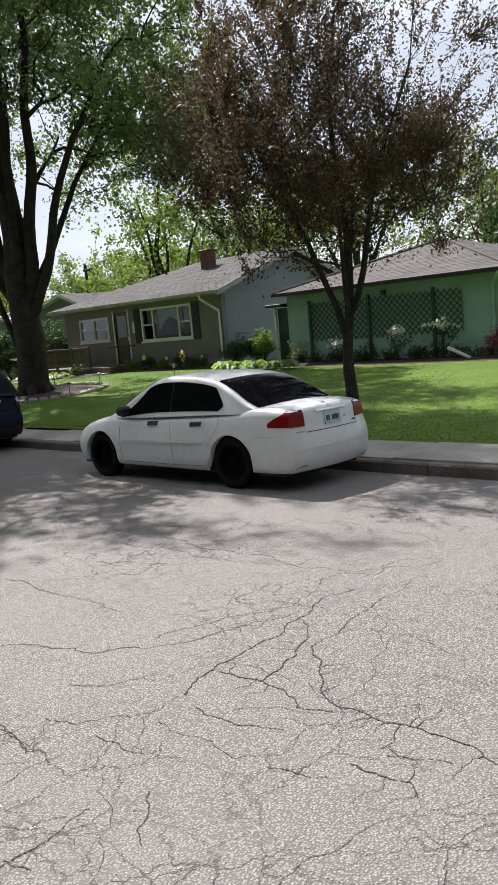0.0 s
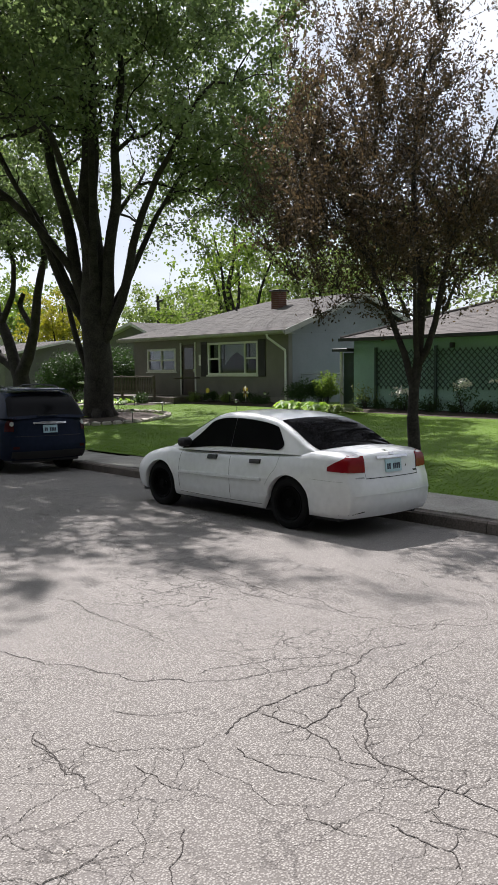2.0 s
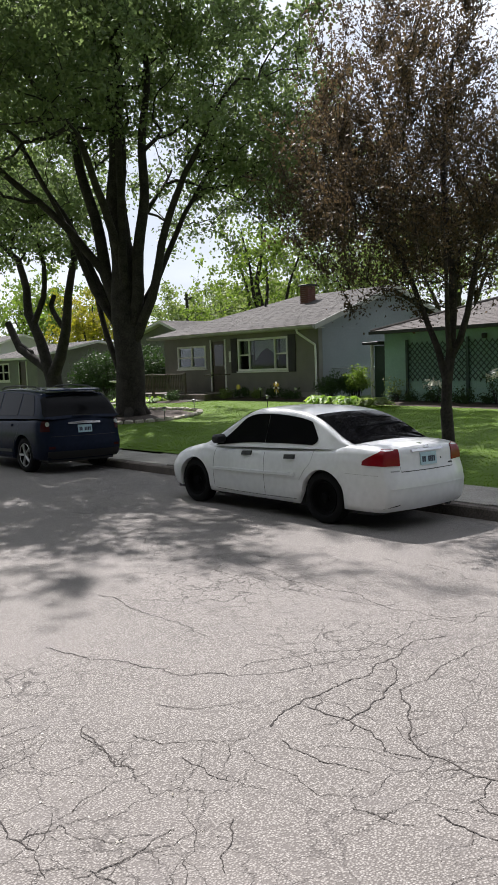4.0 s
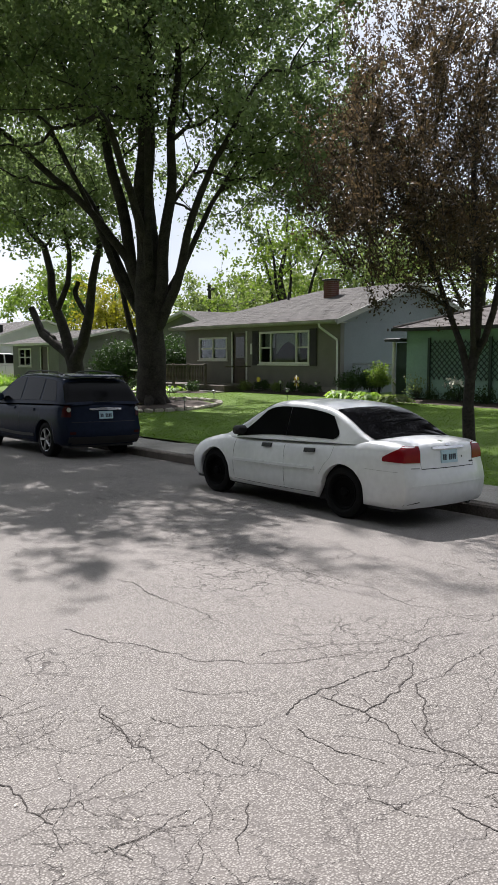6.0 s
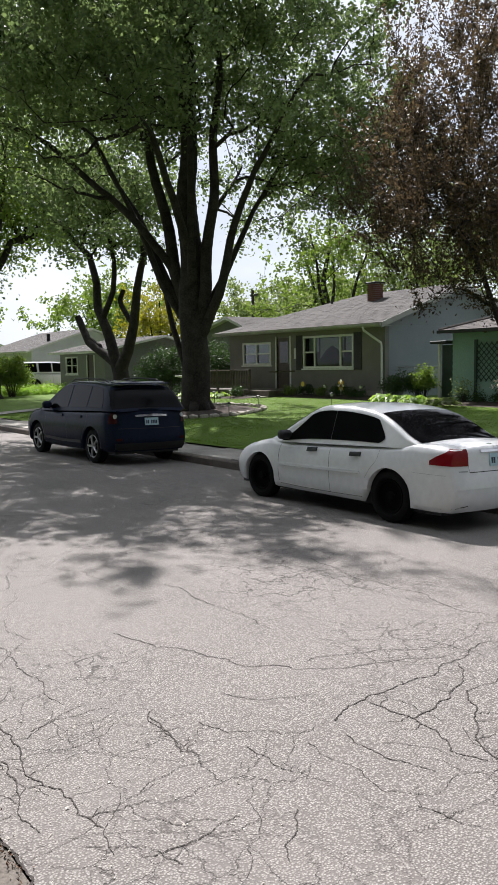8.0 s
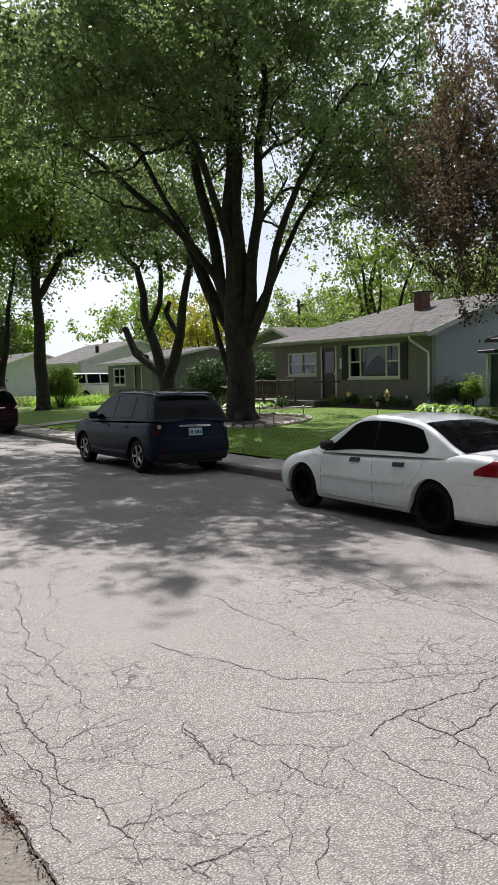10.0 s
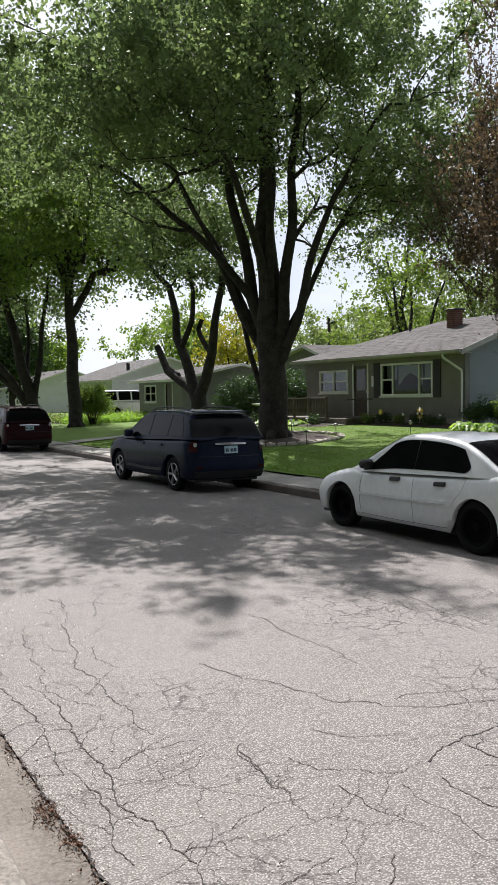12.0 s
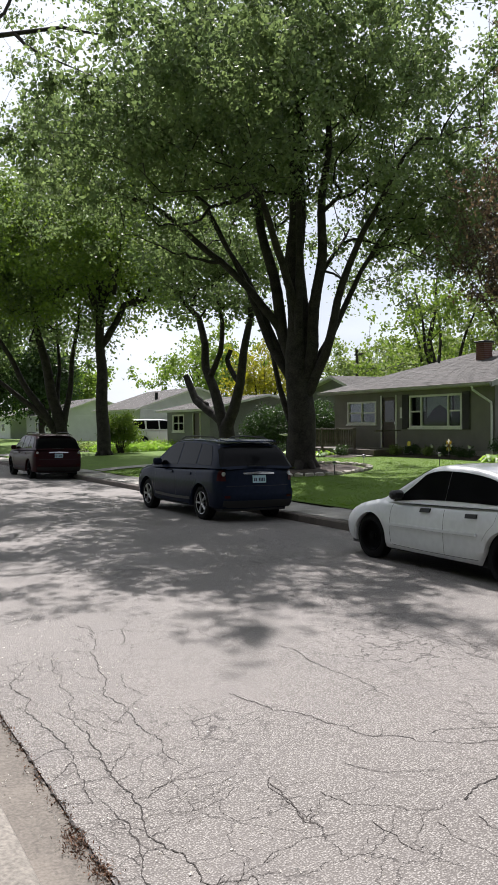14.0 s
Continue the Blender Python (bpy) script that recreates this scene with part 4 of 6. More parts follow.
        xr = max(0.15, xs - 0.15)
        if v <= 0.66:
            a = (v - 0.5) / 0.16 * math.pi / 2
            return Vector((xs - (xs - xr) * (1 - math.cos(a)), y, zb + side_top + (rn - 0.02) * math.sin(a)))
        u = (v - 0.66) / 0.34
        return Vector((xr * (1 - u), y, zb + side_top + (rn - 0.02) + 0.02 * (1 - (1 - u) ** 2)))

    vv = [0, 0.08, 0.2, 0.32, 0.42, 0.5, 0.53, 0.56, 0.59, 0.625, 0.66, 0.74, 0.83, 0.92, 1.0]
    ny = 40
    vs, fs = [], []
    for i in range(ny + 1):
        y = y0 + (y1 - y0) * i / ny
        half = [gsurf(y, v) for v in vv]
        vs += [(-p.x, p.y, p.z) for p in half] + [tuple(p) for p in half[-2::-1]]
    nr = 2 * len(vv) - 1
    for i in range(ny):
        for k in range(nr - 1):
            fs.append((i * nr + k, i * nr + k + 1, (i + 1) * nr + k + 1, (i + 1) * nr + k))
    part("cabin", raw("cabin", vs, fs), paint, car, smooth=38)

    def pane(label_name, ya, yb, va, vb, sgn, sweep=(0, 0), lab="", nu=14, nv=8, off=0.006):
        """A pane lying on the glasshouse; sweep leans its two ends."""
        vs, fs = [], []
        for i in range(nu + 1):
            for k in range(nv + 1):
                v = va + (vb - va) * k / nv
                q = k / nv
                a, b = ya + sweep[0] * q ** 1.6, yb + sweep[1] * q ** 1.6
                if len(sweep) > 2:      # a rounded lower corner
                    a += sweep[2] * max(0.0, 1 - 2.2 * q) ** 2
                y = a + (b - a) * i / nu
                p = gsurf(y, v)
                du, dv = gsurf(y + 0.01, v) - gsurf(y - 0.01, v), gsurf(y, min(1, v + 0.01)) - gsurf(y, v - 0.01)
                n = du.cross(dv)
                if n.length > 1e-9:
                    n.normalize()
                if n.z + n.x < 0:
                    n = -n
                p = p + n * off
                vs.append((p.x * sgn, p.y, p.z))
        for i in range(nu):
            for k in range(nv):
                a = i * (nv + 1) + k
                fs.append((a, a + 1, a + nv + 2, a + nv + 1))
        return part(label_name, raw(label_name, vs, fs), S.get("tint", TINT), car, lab, smooth=50)

    for sgn in (-1, 1):
        for ya, yb, sw in S["side_glass"]:
            pane("side_window", ya, yb, 0.07, 0.5, sgn, sw, "dark tinted side window")
    for nm, (ya, yb), v0 in (("rear_window", S["rear_glass"], S.get("rg_v", 0.6)), ("windshield", S["front_glass"], 0.6)):
        vs, fs = [], []
        nu, nv = 10, 12
        for i in range(nu + 1):
            y = ya + (yb - ya) * i / nu
            for k in range(-nv, nv + 1):
                v = 1 - (1 - v0) * abs(k) / nv
                p = gsurf(y, v)
                du, dv = gsurf(y + 0.01, v) - gsurf(y - 0.01, v), gsurf(y, min(1, v + 0.01)) - gsurf(y, v - 0.01)
                n = du.cross(dv)
                n = n.normalized() if n.length > 1e-9 else Vector((0, 0, 1))
                if n.z < 0:
                    n = -n
                p = p + n * 0.006
                vs.append((p.x * (1 if k >= 0 else -1), p.y, p.z))
        c = 2 * nv + 1
        for i in range(nu):
            for k in range(c - 1):
                fs.append((i * c + k, i * c + k + 1, (i + 1) * c + k + 1, (i + 1) * c + k))
        part(nm, raw(nm, vs, fs), TINT, car, "dark tinted " + nm.replace("_", " "), smooth=50)
    # dark floor and wheel housings
    part("underbody", boxes((-W * 0.80, W * 0.80, 0.25, L - 0.25, sill - 0.03, sill + 0.12), (-W * 0.62, W * 0.62, 0.25, L - 0.25, sill + 0.121, belt(L / 2) - 0.2)), PLASTIC, car)
    for a in axles:
        for sgn in (-1, 1):
            wheel(car, sgn * (W - S["tyre_w"] / 2 - 0.035), a, S["r"], S["tyre_w"], sgn, S["rim"], S["spokes"])

    def stick(name, pts, nu, nv, direction, mtl, lab="", off=0.006, under=None):
        """A thin fitting laid on the body: pts is a function of (u, v) outside the car, brought onto it along direction."""
        vs, fs, ds = [], [], []
        for i in range(nu + 1):
            for k in range(nv + 1):
                p = Vector(pts(i / nu, k / nv))
                d = Vector(direction(i / nu) if callable(direction) else direction).normalized()
                hit = bvh.ray_cast(p, d)
                q = hit[0] if hit[0] is not None else p + d * 0.5
                vs.append(tuple(q - d * off))
                ds.append(d)
        base = len(vs)
        vs += [tuple(Vector(v) + d * (off + 0.012)) for v, d in zip(vs, ds)]
        w = nv + 1
        for i in range(nu):
            for k in range(nv):
                a = i * w + k
                fs.append((a, a + 1, a + w + 1, a + w))
        rim_i = [i * w for i in range(nu + 1)] + [nu * w + k for k in range(1, w)] + [i * w + nv for i in range(nu - 1, -1, -1)] + list(range(nv - 1, 0, -1))
        for a, b in zip(rim_i, rim_i[1:] + rim_i[:1]):
            fs.append((a, b, base + b, base + a))
        b2 = bmesh.new()
        me = raw(name, vs, fs)
        b2.from_mesh(me)
        bmesh.ops.recalc_face_normals(b2, faces=b2.faces)
        return part(name, b2, mtl, under or car, lab, smooth=35)

    def seam(sgn, pts, wdt=0.005, mtl=METAL_DARK, name="panel_gap", off=0.0015):
        """A narrow line on one flank through (y, z) points."""
        f = curve([(i, p[0]) for i, p in enumerate(pts)])
        gz = curve([(i, p[1]) for i, p in enumerate(pts)])
        n = (len(pts) - 1) * 5
        e = len(pts) - 1

        def at(u, v):
            y, z = f(u * e), gz(u * e)
            dy, dz = f(min(e, u * e + 0.05)) - f(max(0, u * e - 0.05)), gz(min(e, u * e + 0.05)) - gz(max(0, u * e - 0.05))
            k = math.hypot(dy, dz) or 1
            return (sgn * 2, y - dz / k * (v - 0.5) * wdt, z + dy / k * (v - 0.5) * wdt)
        return stick(name, at, n, 1, (-sgn, 0, 0), mtl, off=off)

    return car, stick, seam, gsurf, bvh


def plate(stick, x0, x1, z0, z1, y=-1, chars=7, lab="pale blue number plate"):
    """A number plate with its characters as plain bars."""
    p = stick("number_plate", lambda u, v: (x0 + (x1 - x0) * u, y, z0 + (z1 - z0) * v), 4, 2, (0, 1, 0), PLATE, lab, off=0.014)
    w = (x1 - x0)
    for i in range(chars):
        if i == 2:
            continue
        a = x0 + w * (0.08 + 0.84 * i / chars)
        stick("bar", lambda u, v: (a + w * 0.085 * u, y, z0 + (z1 - z0) * (0.22 + 0.46 * v)), 1, 1, (0, 1, 0), PLATE_INK, off=0.0175, under=p)
    return p


# --- white four-door saloon ---
civ = dict(L=4.44, W=1.70, sill=0.20, r=0.325, arch=0.362, axles=(0.97, 3.59), tyre_w=0.19, round=0.10, round_f=0.26, bow=0.10, tumble=0.31, glass_w=0.965,
           deck=[(0, 0.985), (0.2, 1.015), (0.6, 1.03), (0.9, 0.985), (1.4, 0.945), (2.4, 0.905), (3.0, 0.90), (3.35, 0.925), (3.8, 0.85), (4.15, 0.76), (4.35, 0.68), (4.44, 0.62)],
           belt=[(0.4, 0.98), (1.2, 0.955), (2.2, 0.92), (3.3, 0.885)],
           roof=[(0.50, 1.015), (0.62, 1.06), (0.95, 1.245), (1.25, 1.365), (1.6, 1.42), (2.05, 1.44), (2.42, 1.405), (2.75, 1.25), (3.1, 1.05), (3.4, 0.90)],
           rear=[(0.18, 0.05), (0.26, -0.04), (0.38, -0.075), (0.52, -0.085), (0.60, -0.08), (0.645, -0.06), (0.68, -0.022), (0.8, -0.015), (0.92, 0.0), (0.98, 0.03), (1.02, 0.08)],
           front=[(0.18, 0.16), (0.3, 0.04), (0.45, 0.0), (0.55, 0.02), (0.62, 0.07), (0.7, 0.14), (0.9, 0.3)],
           side_glass=[(1.02, 2.037, (0.20, 0.0, 0.13)), (2.041, 3.08, (0.0, -0.55))], rear_glass=(0.54, 1.24), front_glass=(2.5, 3.24), rim=STEEL_BLACK, spokes=0)
CX, CY = 6.41, 6.80
car, stick, seam, gsurf, bvh = vehicle("car", "white four-door saloon with tinted windows parked at the kerb", "car", pose(CX, CY, -0.045, 0, 1.2, 0.3), PAINT_WHITE, civ)
for sgn in (-1, 1):
    # wedge-shaped lamps that wrap round the corner to a point on the flank
    def turn(u, sgn=sgn):
        a = math.radians(88) * min(1.0, max(0.0, (u - 0.25) / 0.5))
        return (-sgn * math.sin(a), math.cos(a), 0)

    def lamp(u, v, sgn=sgn):
        dx, dy, _ = turn(u)
        x = 0.51 + 0.30 * min(1.0, u / 0.5)
        y = 0.02 + 0.29 * max(0.0, (u - 0.5) / 0.5)
        s = max(0.0, (u - 0.5) / 0.5)
        z = 0.768 + 0.015 * u + 0.195 * v * (1 - 0.75 * s ** 1.3)
        return (sgn * x - dx * 0.6, y - dy * 0.6, z)
    stick("tail_lamp", lamp, 22, 8, turn, LAMP_RED, "red wedge tail lamp", off=0.010)
    seam(sgn, [(1.13, 0.93), (1.14, 0.84), (1.18, 0.74), (1.27, 0.65), (1.36, 0.52)], 0.005, METAL_GREY)
    seam(sgn, [(2.04, 0.93), (2.04, 0.7), (2.03, 0.45), (2.02, 0.26)])
    seam(sgn, [(3.05, 0.90), (3.1, 0.75), (3.12, 0.5), (3.1, 0.3)])
    seam(sgn, [(1.42, 0.27), (2.0, 0.26), (2.6, 0.26), (3.08, 0.27)])
    seam(sgn, [(1.44, 0.585), (2.0, 0.57), (2.6, 0.56), (3.1, 0.55)], 0.04, PAINT_WHITE, "side_moulding", 0.02)
    seam(sgn, [(1.44, 0.562), (2.0, 0.547), (2.6, 0.537), (3.1, 0.527)], 0.006, METAL_GREY)
    seam(sgn, [(0.1, 0.665), (0.3, 0.668), (0.45, 0.668), (0.58, 0.67)], 0.004, METAL_GREY)
    for y in (1.45, 2.30):
        h = stick("door_handle", lambda u, v: (sgn * 2, y + 0.19 * u, 0.785 + 0.055 * v - 0.01 * u), 6, 3, (-sgn, 0, 0), PLASTIC, "black door handle", off=0.022)
    mir = boxes((sgn * 0.80 - (0.02 if sgn > 0 else 0.19), sgn * 0.80 + (0.19 if sgn > 0 else 0.02), 2.86, 2.99, 0.915, 1.04), bevel=0.035)
    part("wing_mirror", mir, PLASTIC, car, "black wing mirror", smooth=40)
    stick("head_lamp", lambda u, v: (sgn * (0.42 + 0.42 * u), 6 - 0.9 * u ** 2, 0.60 + 0.12 * v), 8, 4, (-sgn * 0.3, -0.9, 0), LAMP_CLEAR, "clear head lamp", off=0.006)
plate(stick, -0.155, 0.155, 0.75, 0.90)
stick("chrome_strip", lambda u, v: (-0.30 + 0.60 * u, -1, 0.92 + 0.028 * v), 8, 2, (0, 1, 0), CHROME, "chrome strip above the plate", off=0.02)
stick("badge", lambda u, v: (-0.04 + 0.08 * u, -1, 0.957 + 0.045 * v), 2, 2, (0, 1, 0), CHROME, "small plain chrome badge", off=0.012)
stick("badge", lambda u, v: (-0.66 + 0.13 * u, -1, 0.70 + 0.016 * v), 2, 1, (0, 1, 0), METAL_GREY, "small plain badge bar", off=0.004)
stick("badge", lambda u, v: (0.42 + 0.09 * u, -1, 0.73 + 0.02 * v), 2, 1, (0, 1, 0), METAL_DARK, "small plain badge bar", off=0.004)
stick("lock", lambda u, v: (0.25 + 0.022 * u, -1, 0.80 + 0.022 * v), 2, 2, (0, 1, 0), PLASTIC, off=0.004)
stick("panel_gap", lambda u, v: (-0.50 + 1.0 * u, -1, 0.69 + 0.009 * v), 10, 1, (0, 1, 0), PLASTIC, off=0.002)
for sgn in (-1, 1):
    stick("panel_gap", lambda u, v: (sgn * (0.50 + 0.007 * v), -1, 0.69 + 0.29 * u), 10, 1, (0, 1, 0), METAL_GREY, off=0.001)
stick("bumper_crease", lambda u, v: (-0.72 + 1.44 * u, -1, 0.50 + 0.008 * v), 14, 1, (0, 1, 0), PAINT_WHITE, off=0.006)
stick("scrape", lambda u, v: (-0.80 + 0.26 * u, -1, 0.27 + 0.03 * u + 0.012 * v), 6, 1, (0, 1, 0), METAL_DARK, "dark scrape on the bumper corner", off=0.001)
bm = bmesh.new()
tube(bm, [(0.48, 0.6, 0.22), (0.48, 0.02, 0.235)], 0.035, 12)
part("exhaust_pipe", bm, METAL_DARK, car, smooth=40)

# --- navy crossover ---
eq = dict(L=4.77, W=1.84, sill=0.25, r=0.35, arch=0.42, axles=(0.96, 3.82), tyre_w=0.22, round=0.11, round_f=0.2, bow=0.13, tumble=0.35, glass_w=0.955,
          deck=[(0, 1.10), (0.4, 1.12), (1.0, 1.10), (2.4, 1.06), (3.4, 1.04), (3.75, 1.07), (4.3, 0.99), (4.6, 0.88), (4.77, 0.78)],
          belt=[(0.1, 1.12), (1.2, 1.10), (2.4, 1.06), (3.8, 1.02)],
          roof=[(0.12, 1.08), (0.2, 1.20), (0.34, 1.42), (0.5, 1.57), (0.9, 1.65), (1.7, 1.685), (2.4, 1.67), (2.8, 1.58), (3.3, 1.29), (3.8, 1.04)],
          rear=[(0.22, 0.14), (0.35, 0.04), (0.5, 0.0), (0.66, 0.01), (0.72, 0.05), (0.9, 0.07), (1.05, 0.1), (1.1, 0.13)],
          front=[(0.22, 0.18), (0.4, 0.03), (0.6, 0.0), (0.78, 0.05), (0.95, 0.2), (1.1, 0.4)],
          side_glass=[(0.55, 1.18, (0.22, 0.05)), (1.27, 2.12, (0.0, 0.0)), (2.2, 3.24, (0.0, -0.52))], rear_glass=(0.165, 0.45), rg_v=0.5, front_glass=(2.85, 3.62), rim=RIM, spokes=5)


def crossover(label, m, paint, spec, plate_lab):
    car, stick, seam, gsurf, bvh = vehicle("car", label, "car", m, paint, spec)
    W = spec["W"] / 2
    for sgn in (-1, 1):
        def turn(u, sgn=sgn):
            a = math.radians(88) * min(1.0, max(0.0, (u - 0.2) / 0.6))
            return (-sgn * math.sin(a), math.cos(a), 0)

        def lamp(u, v, sgn=sgn):
            dx, dy, _ = turn(u)
            return (sgn * (W * 0.80 + 0.12 * min(1, u / 0.5)) - dx * 0.6, 0.1 + 0.16 * max(0.0, (u - 0.5) / 0.5) - dy * 0.6, 0.84 + 0.26 * v)
        stick("tail_lamp", lamp, 12, 8, turn, LAMP_DARK, "dark red tail lamp", off=0.010)
        ring = lambda u, v, sgn=sgn: (sgn * (W * 0.83 + 0.09 * math.sin(2 * math.pi * u) * 0.5 * v + 0.035) - turn(0.4)[0] * 0.6, 0.12 - turn(0.4)[1] * 0.6, 0.985 + 0.045 * math.cos(2 * math.pi * u) * v)
        stick("lamp_lens", ring, 14, 2, (turn(0.4)), LAMP_CLEAR, "round clear lens", off=0.02)
        for a, b in ((1.2, 1.35), (2.16, 2.16), (3.3, 3.32)):
            seam(sgn, [(a, 1.06), (a, 0.8), (b, 0.62), (b + (0.1 if a < 1.3 else 0), 0.36)])
        seam(sgn, [(1.45, 0.42), (2.3, 0.40), (3.3, 0.42)], 0.06, PLASTIC, "sill_moulding", 0.01)
        for y in (1.42, 2.36):
            stick("door_handle", lambda u, v: (sgn * 2, y + 0.2 * u, 0.92 + 0.045 * v), 6, 3, (-sgn, 0, 0), paint, "body-coloured door handle", off=0.025)
        part("wing_mirror", boxes((sgn * 0.86 - (0.0 if sgn > 0 else 0.2), sgn * 0.86 + (0.2 if sgn > 0 else 0.0), 3.0, 3.14, 1.06, 1.22), bevel=0.04), paint, car, smooth=40)
        bm = bmesh.new()
        tube(bm, [(sgn * 0.60, 0.75, 1.66), (sgn * 0.605, 0.95, 1.715), (sgn * 0.61, 1.7, 1.735), (sgn * 0.60, 2.3, 1.715), (sgn * 0.59, 2.5, 1.66)], 0.018, 6)
        part("roof_rail", bm, METAL_DARK, car, smooth=40)
        stick("reflector", lambda u, v: (sgn * (W * 0.72 + 0.12 * u), -1, 0.50 + 0.05 * v), 3, 1, (0, 1, 0), LAMP_DARK, off=0.006)
    plate(stick, -0.155, 0.155, 0.80, 0.95, lab=plate_lab)
    stick("chrome_strip", lambda u, v: (-0.36 + 0.72 * u, -1, 0.975 + (0.055 - 0.02 * abs(2 * u - 1)) * v), 10, 2, (0, 1, 0), CHROME, "bright chrome tailgate strip", off=0.025)
    stick("panel_gap", lambda u, v: (-0.72 + 1.44 * u, -1, 0.735 + 0.01 * v), 10, 1, (0, 1, 0), PLASTIC, off=0.002)
    stick("bumper_trim", lambda u, v: (-0.80 + 1.60 * u, -1, 0.30 + 0.15 * v), 12, 3, (0, 1, 0), PLASTIC, "black lower bumper", off=0.006)
    for z in (1.60,):
        part("roof_spoiler", prism([(0.40, 1.625), (0.44, 1.65), (0.66, 1.672), (0.66, 1.64)], "x", -0.60, 0.60), paint, car)
    part("wiper", boxes((-0.25, 0.2, 0.10, 0.13, 1.135, 1.15)), PLASTIC, car)
    return car


crossover("dark navy crossover with alloy wheels parked at the kerb", pose(6.38, 15.05, -0.045, 0, 1.2, 0.8), PAINT_BLUE, eq, "pale number plate")
rd = dict(eq)
rd["L"], rd["W"], rd["rim"] = 4.6, 1.84, STEEL_BLACK
crossover("dark maroon crossover parked in the tree shade", pose(6.5, 30.3, -0.045, 0, 1.2, 0.5), PAINT_MAROON, rd, "pale number plate")
van = dict(L=5.2, W=1.98, sill=0.32, r=0.38, arch=0.45, axles=(1.15, 4.15), tyre_w=0.25, round=0.1, round_f=0.12, bow=0.06, tumble=0.2, glass_w=0.97,
           deck=[(0, 1.2), (0.5, 1.22), (2.4, 1.2), (3.9, 1.18), (4.2, 1.2), (4.9, 1.1), (5.2, 0.98)], belt=[(0.1, 1.22), (2.4, 1.2), (4.2, 1.16)],
           roof=[(0.08, 1.2), (0.14, 1.5), (0.24, 1.82), (0.5, 1.93), (1.7, 1.95), (2.9, 1.93), (3.25, 1.84), (3.7, 1.5), (4.1, 1.2)],
           rear=[(0.3, 0.1), (0.6, 0.0), (0.72, 0.05), (1.2, 0.07)], front=[(0.3, 0.12), (0.6, 0.0), (0.95, 0.06), (1.2, 0.2)],
           side_glass=[(0.35, 1.3, (0.1, 0.0)), (1.45, 2.35, (0, 0)), (2.45, 3.55, (0, -0.4))], rear_glass=(0.12, 0.3), rg_v=0.52, front_glass=(3.3, 3.95), rim=RIM, spokes=6)
car, stick, seam, gsurf, bvh = vehicle("car", "white full-size sport utility vehicle parked in a driveway", "car", pose(16.9, 52.4, 0.35, 0, 0, -84), PAINT_WHITE, van)
for sgn in (-1, 1):
    stick("tail_lamp", lambda u, v: (sgn * (0.82 + 0.17 * u), -1, 0.85 + 0.35 * v), 3, 4, (0, 1, 0), LAMP_RED, "red tail lamp", off=0.012)
    for a in (1.38, 2.4, 3.5):
        seam(sgn, [(a, 1.15), (a, 0.9), (a, 0.5)], 0.012)


# ---- trees and plants ----
def leaf_cloud(centres, spread, per, size, seed, flat=0.7, droop=0.25, aspect=0.55):
    """Leaves scattered round clump centres, each a free pointed quad."""
    rng = np.random.default_rng(seed)
    c = np.repeat(np.asarray(centres, dtype=float), per, axis=0)
    sp = np.repeat(np.asarray(spread, dtype=float).reshape(-1), per) if hasattr(spread, "__len__") else np.full(len(c), spread)
    n = len(c)
    off = rng.normal(0, 1, (n, 3)) * np.array([1, 1, flat])
    p = c + off * sp[:, None] * 0.55
    a = rng.normal(0, 1, (n, 3))
    a[:, 2] -= droop
    a /= np.linalg.norm(a, axis=1)[:, None]
    b = np.cross(a, rng.normal(0, 1, (n, 3)))
    b /= np.linalg.norm(b, axis=1)[:, None] + 1e-9
    s = size * rng.uniform(0.6, 1.3, n)[:, None]
    nrm = np.cross(a, b)
    return np.stack([p, p + a * s * 0.55 + b * s * aspect * 0.5 + nrm * s * 0.08, p + a * s, p + a * s * 0.5 - b * s * aspect * 0.5 + nrm * s * 0.08], 1)


def shoots(targets, pos, par, n, length, seed, up=0.5):
    """Leafy shoots: from outer branch nodes, short lines of points along which leaves sit."""
    rng = np.random.default_rng(seed)
    kids = set(par)
    outer = [i for i in range(len(pos)) if par[i] >= 0]
    thin = [i for i in outer if i not in kids] * 3 + outer[len(outer) // 3:]
    pick = rng.choice(thin, n)
    out = []
    for i in pick:
        d = pos[i] - pos[par[i]]
        d = d / (np.linalg.norm(d) + 1e-9) + rng.normal(0, 0.55, 3) + np.array([0, 0, up])
        d /= np.linalg.norm(d)
        L = length * rng.uniform(0.4, 1.25)
        out.append((pos[i], pos[i] + d * L))
    return out


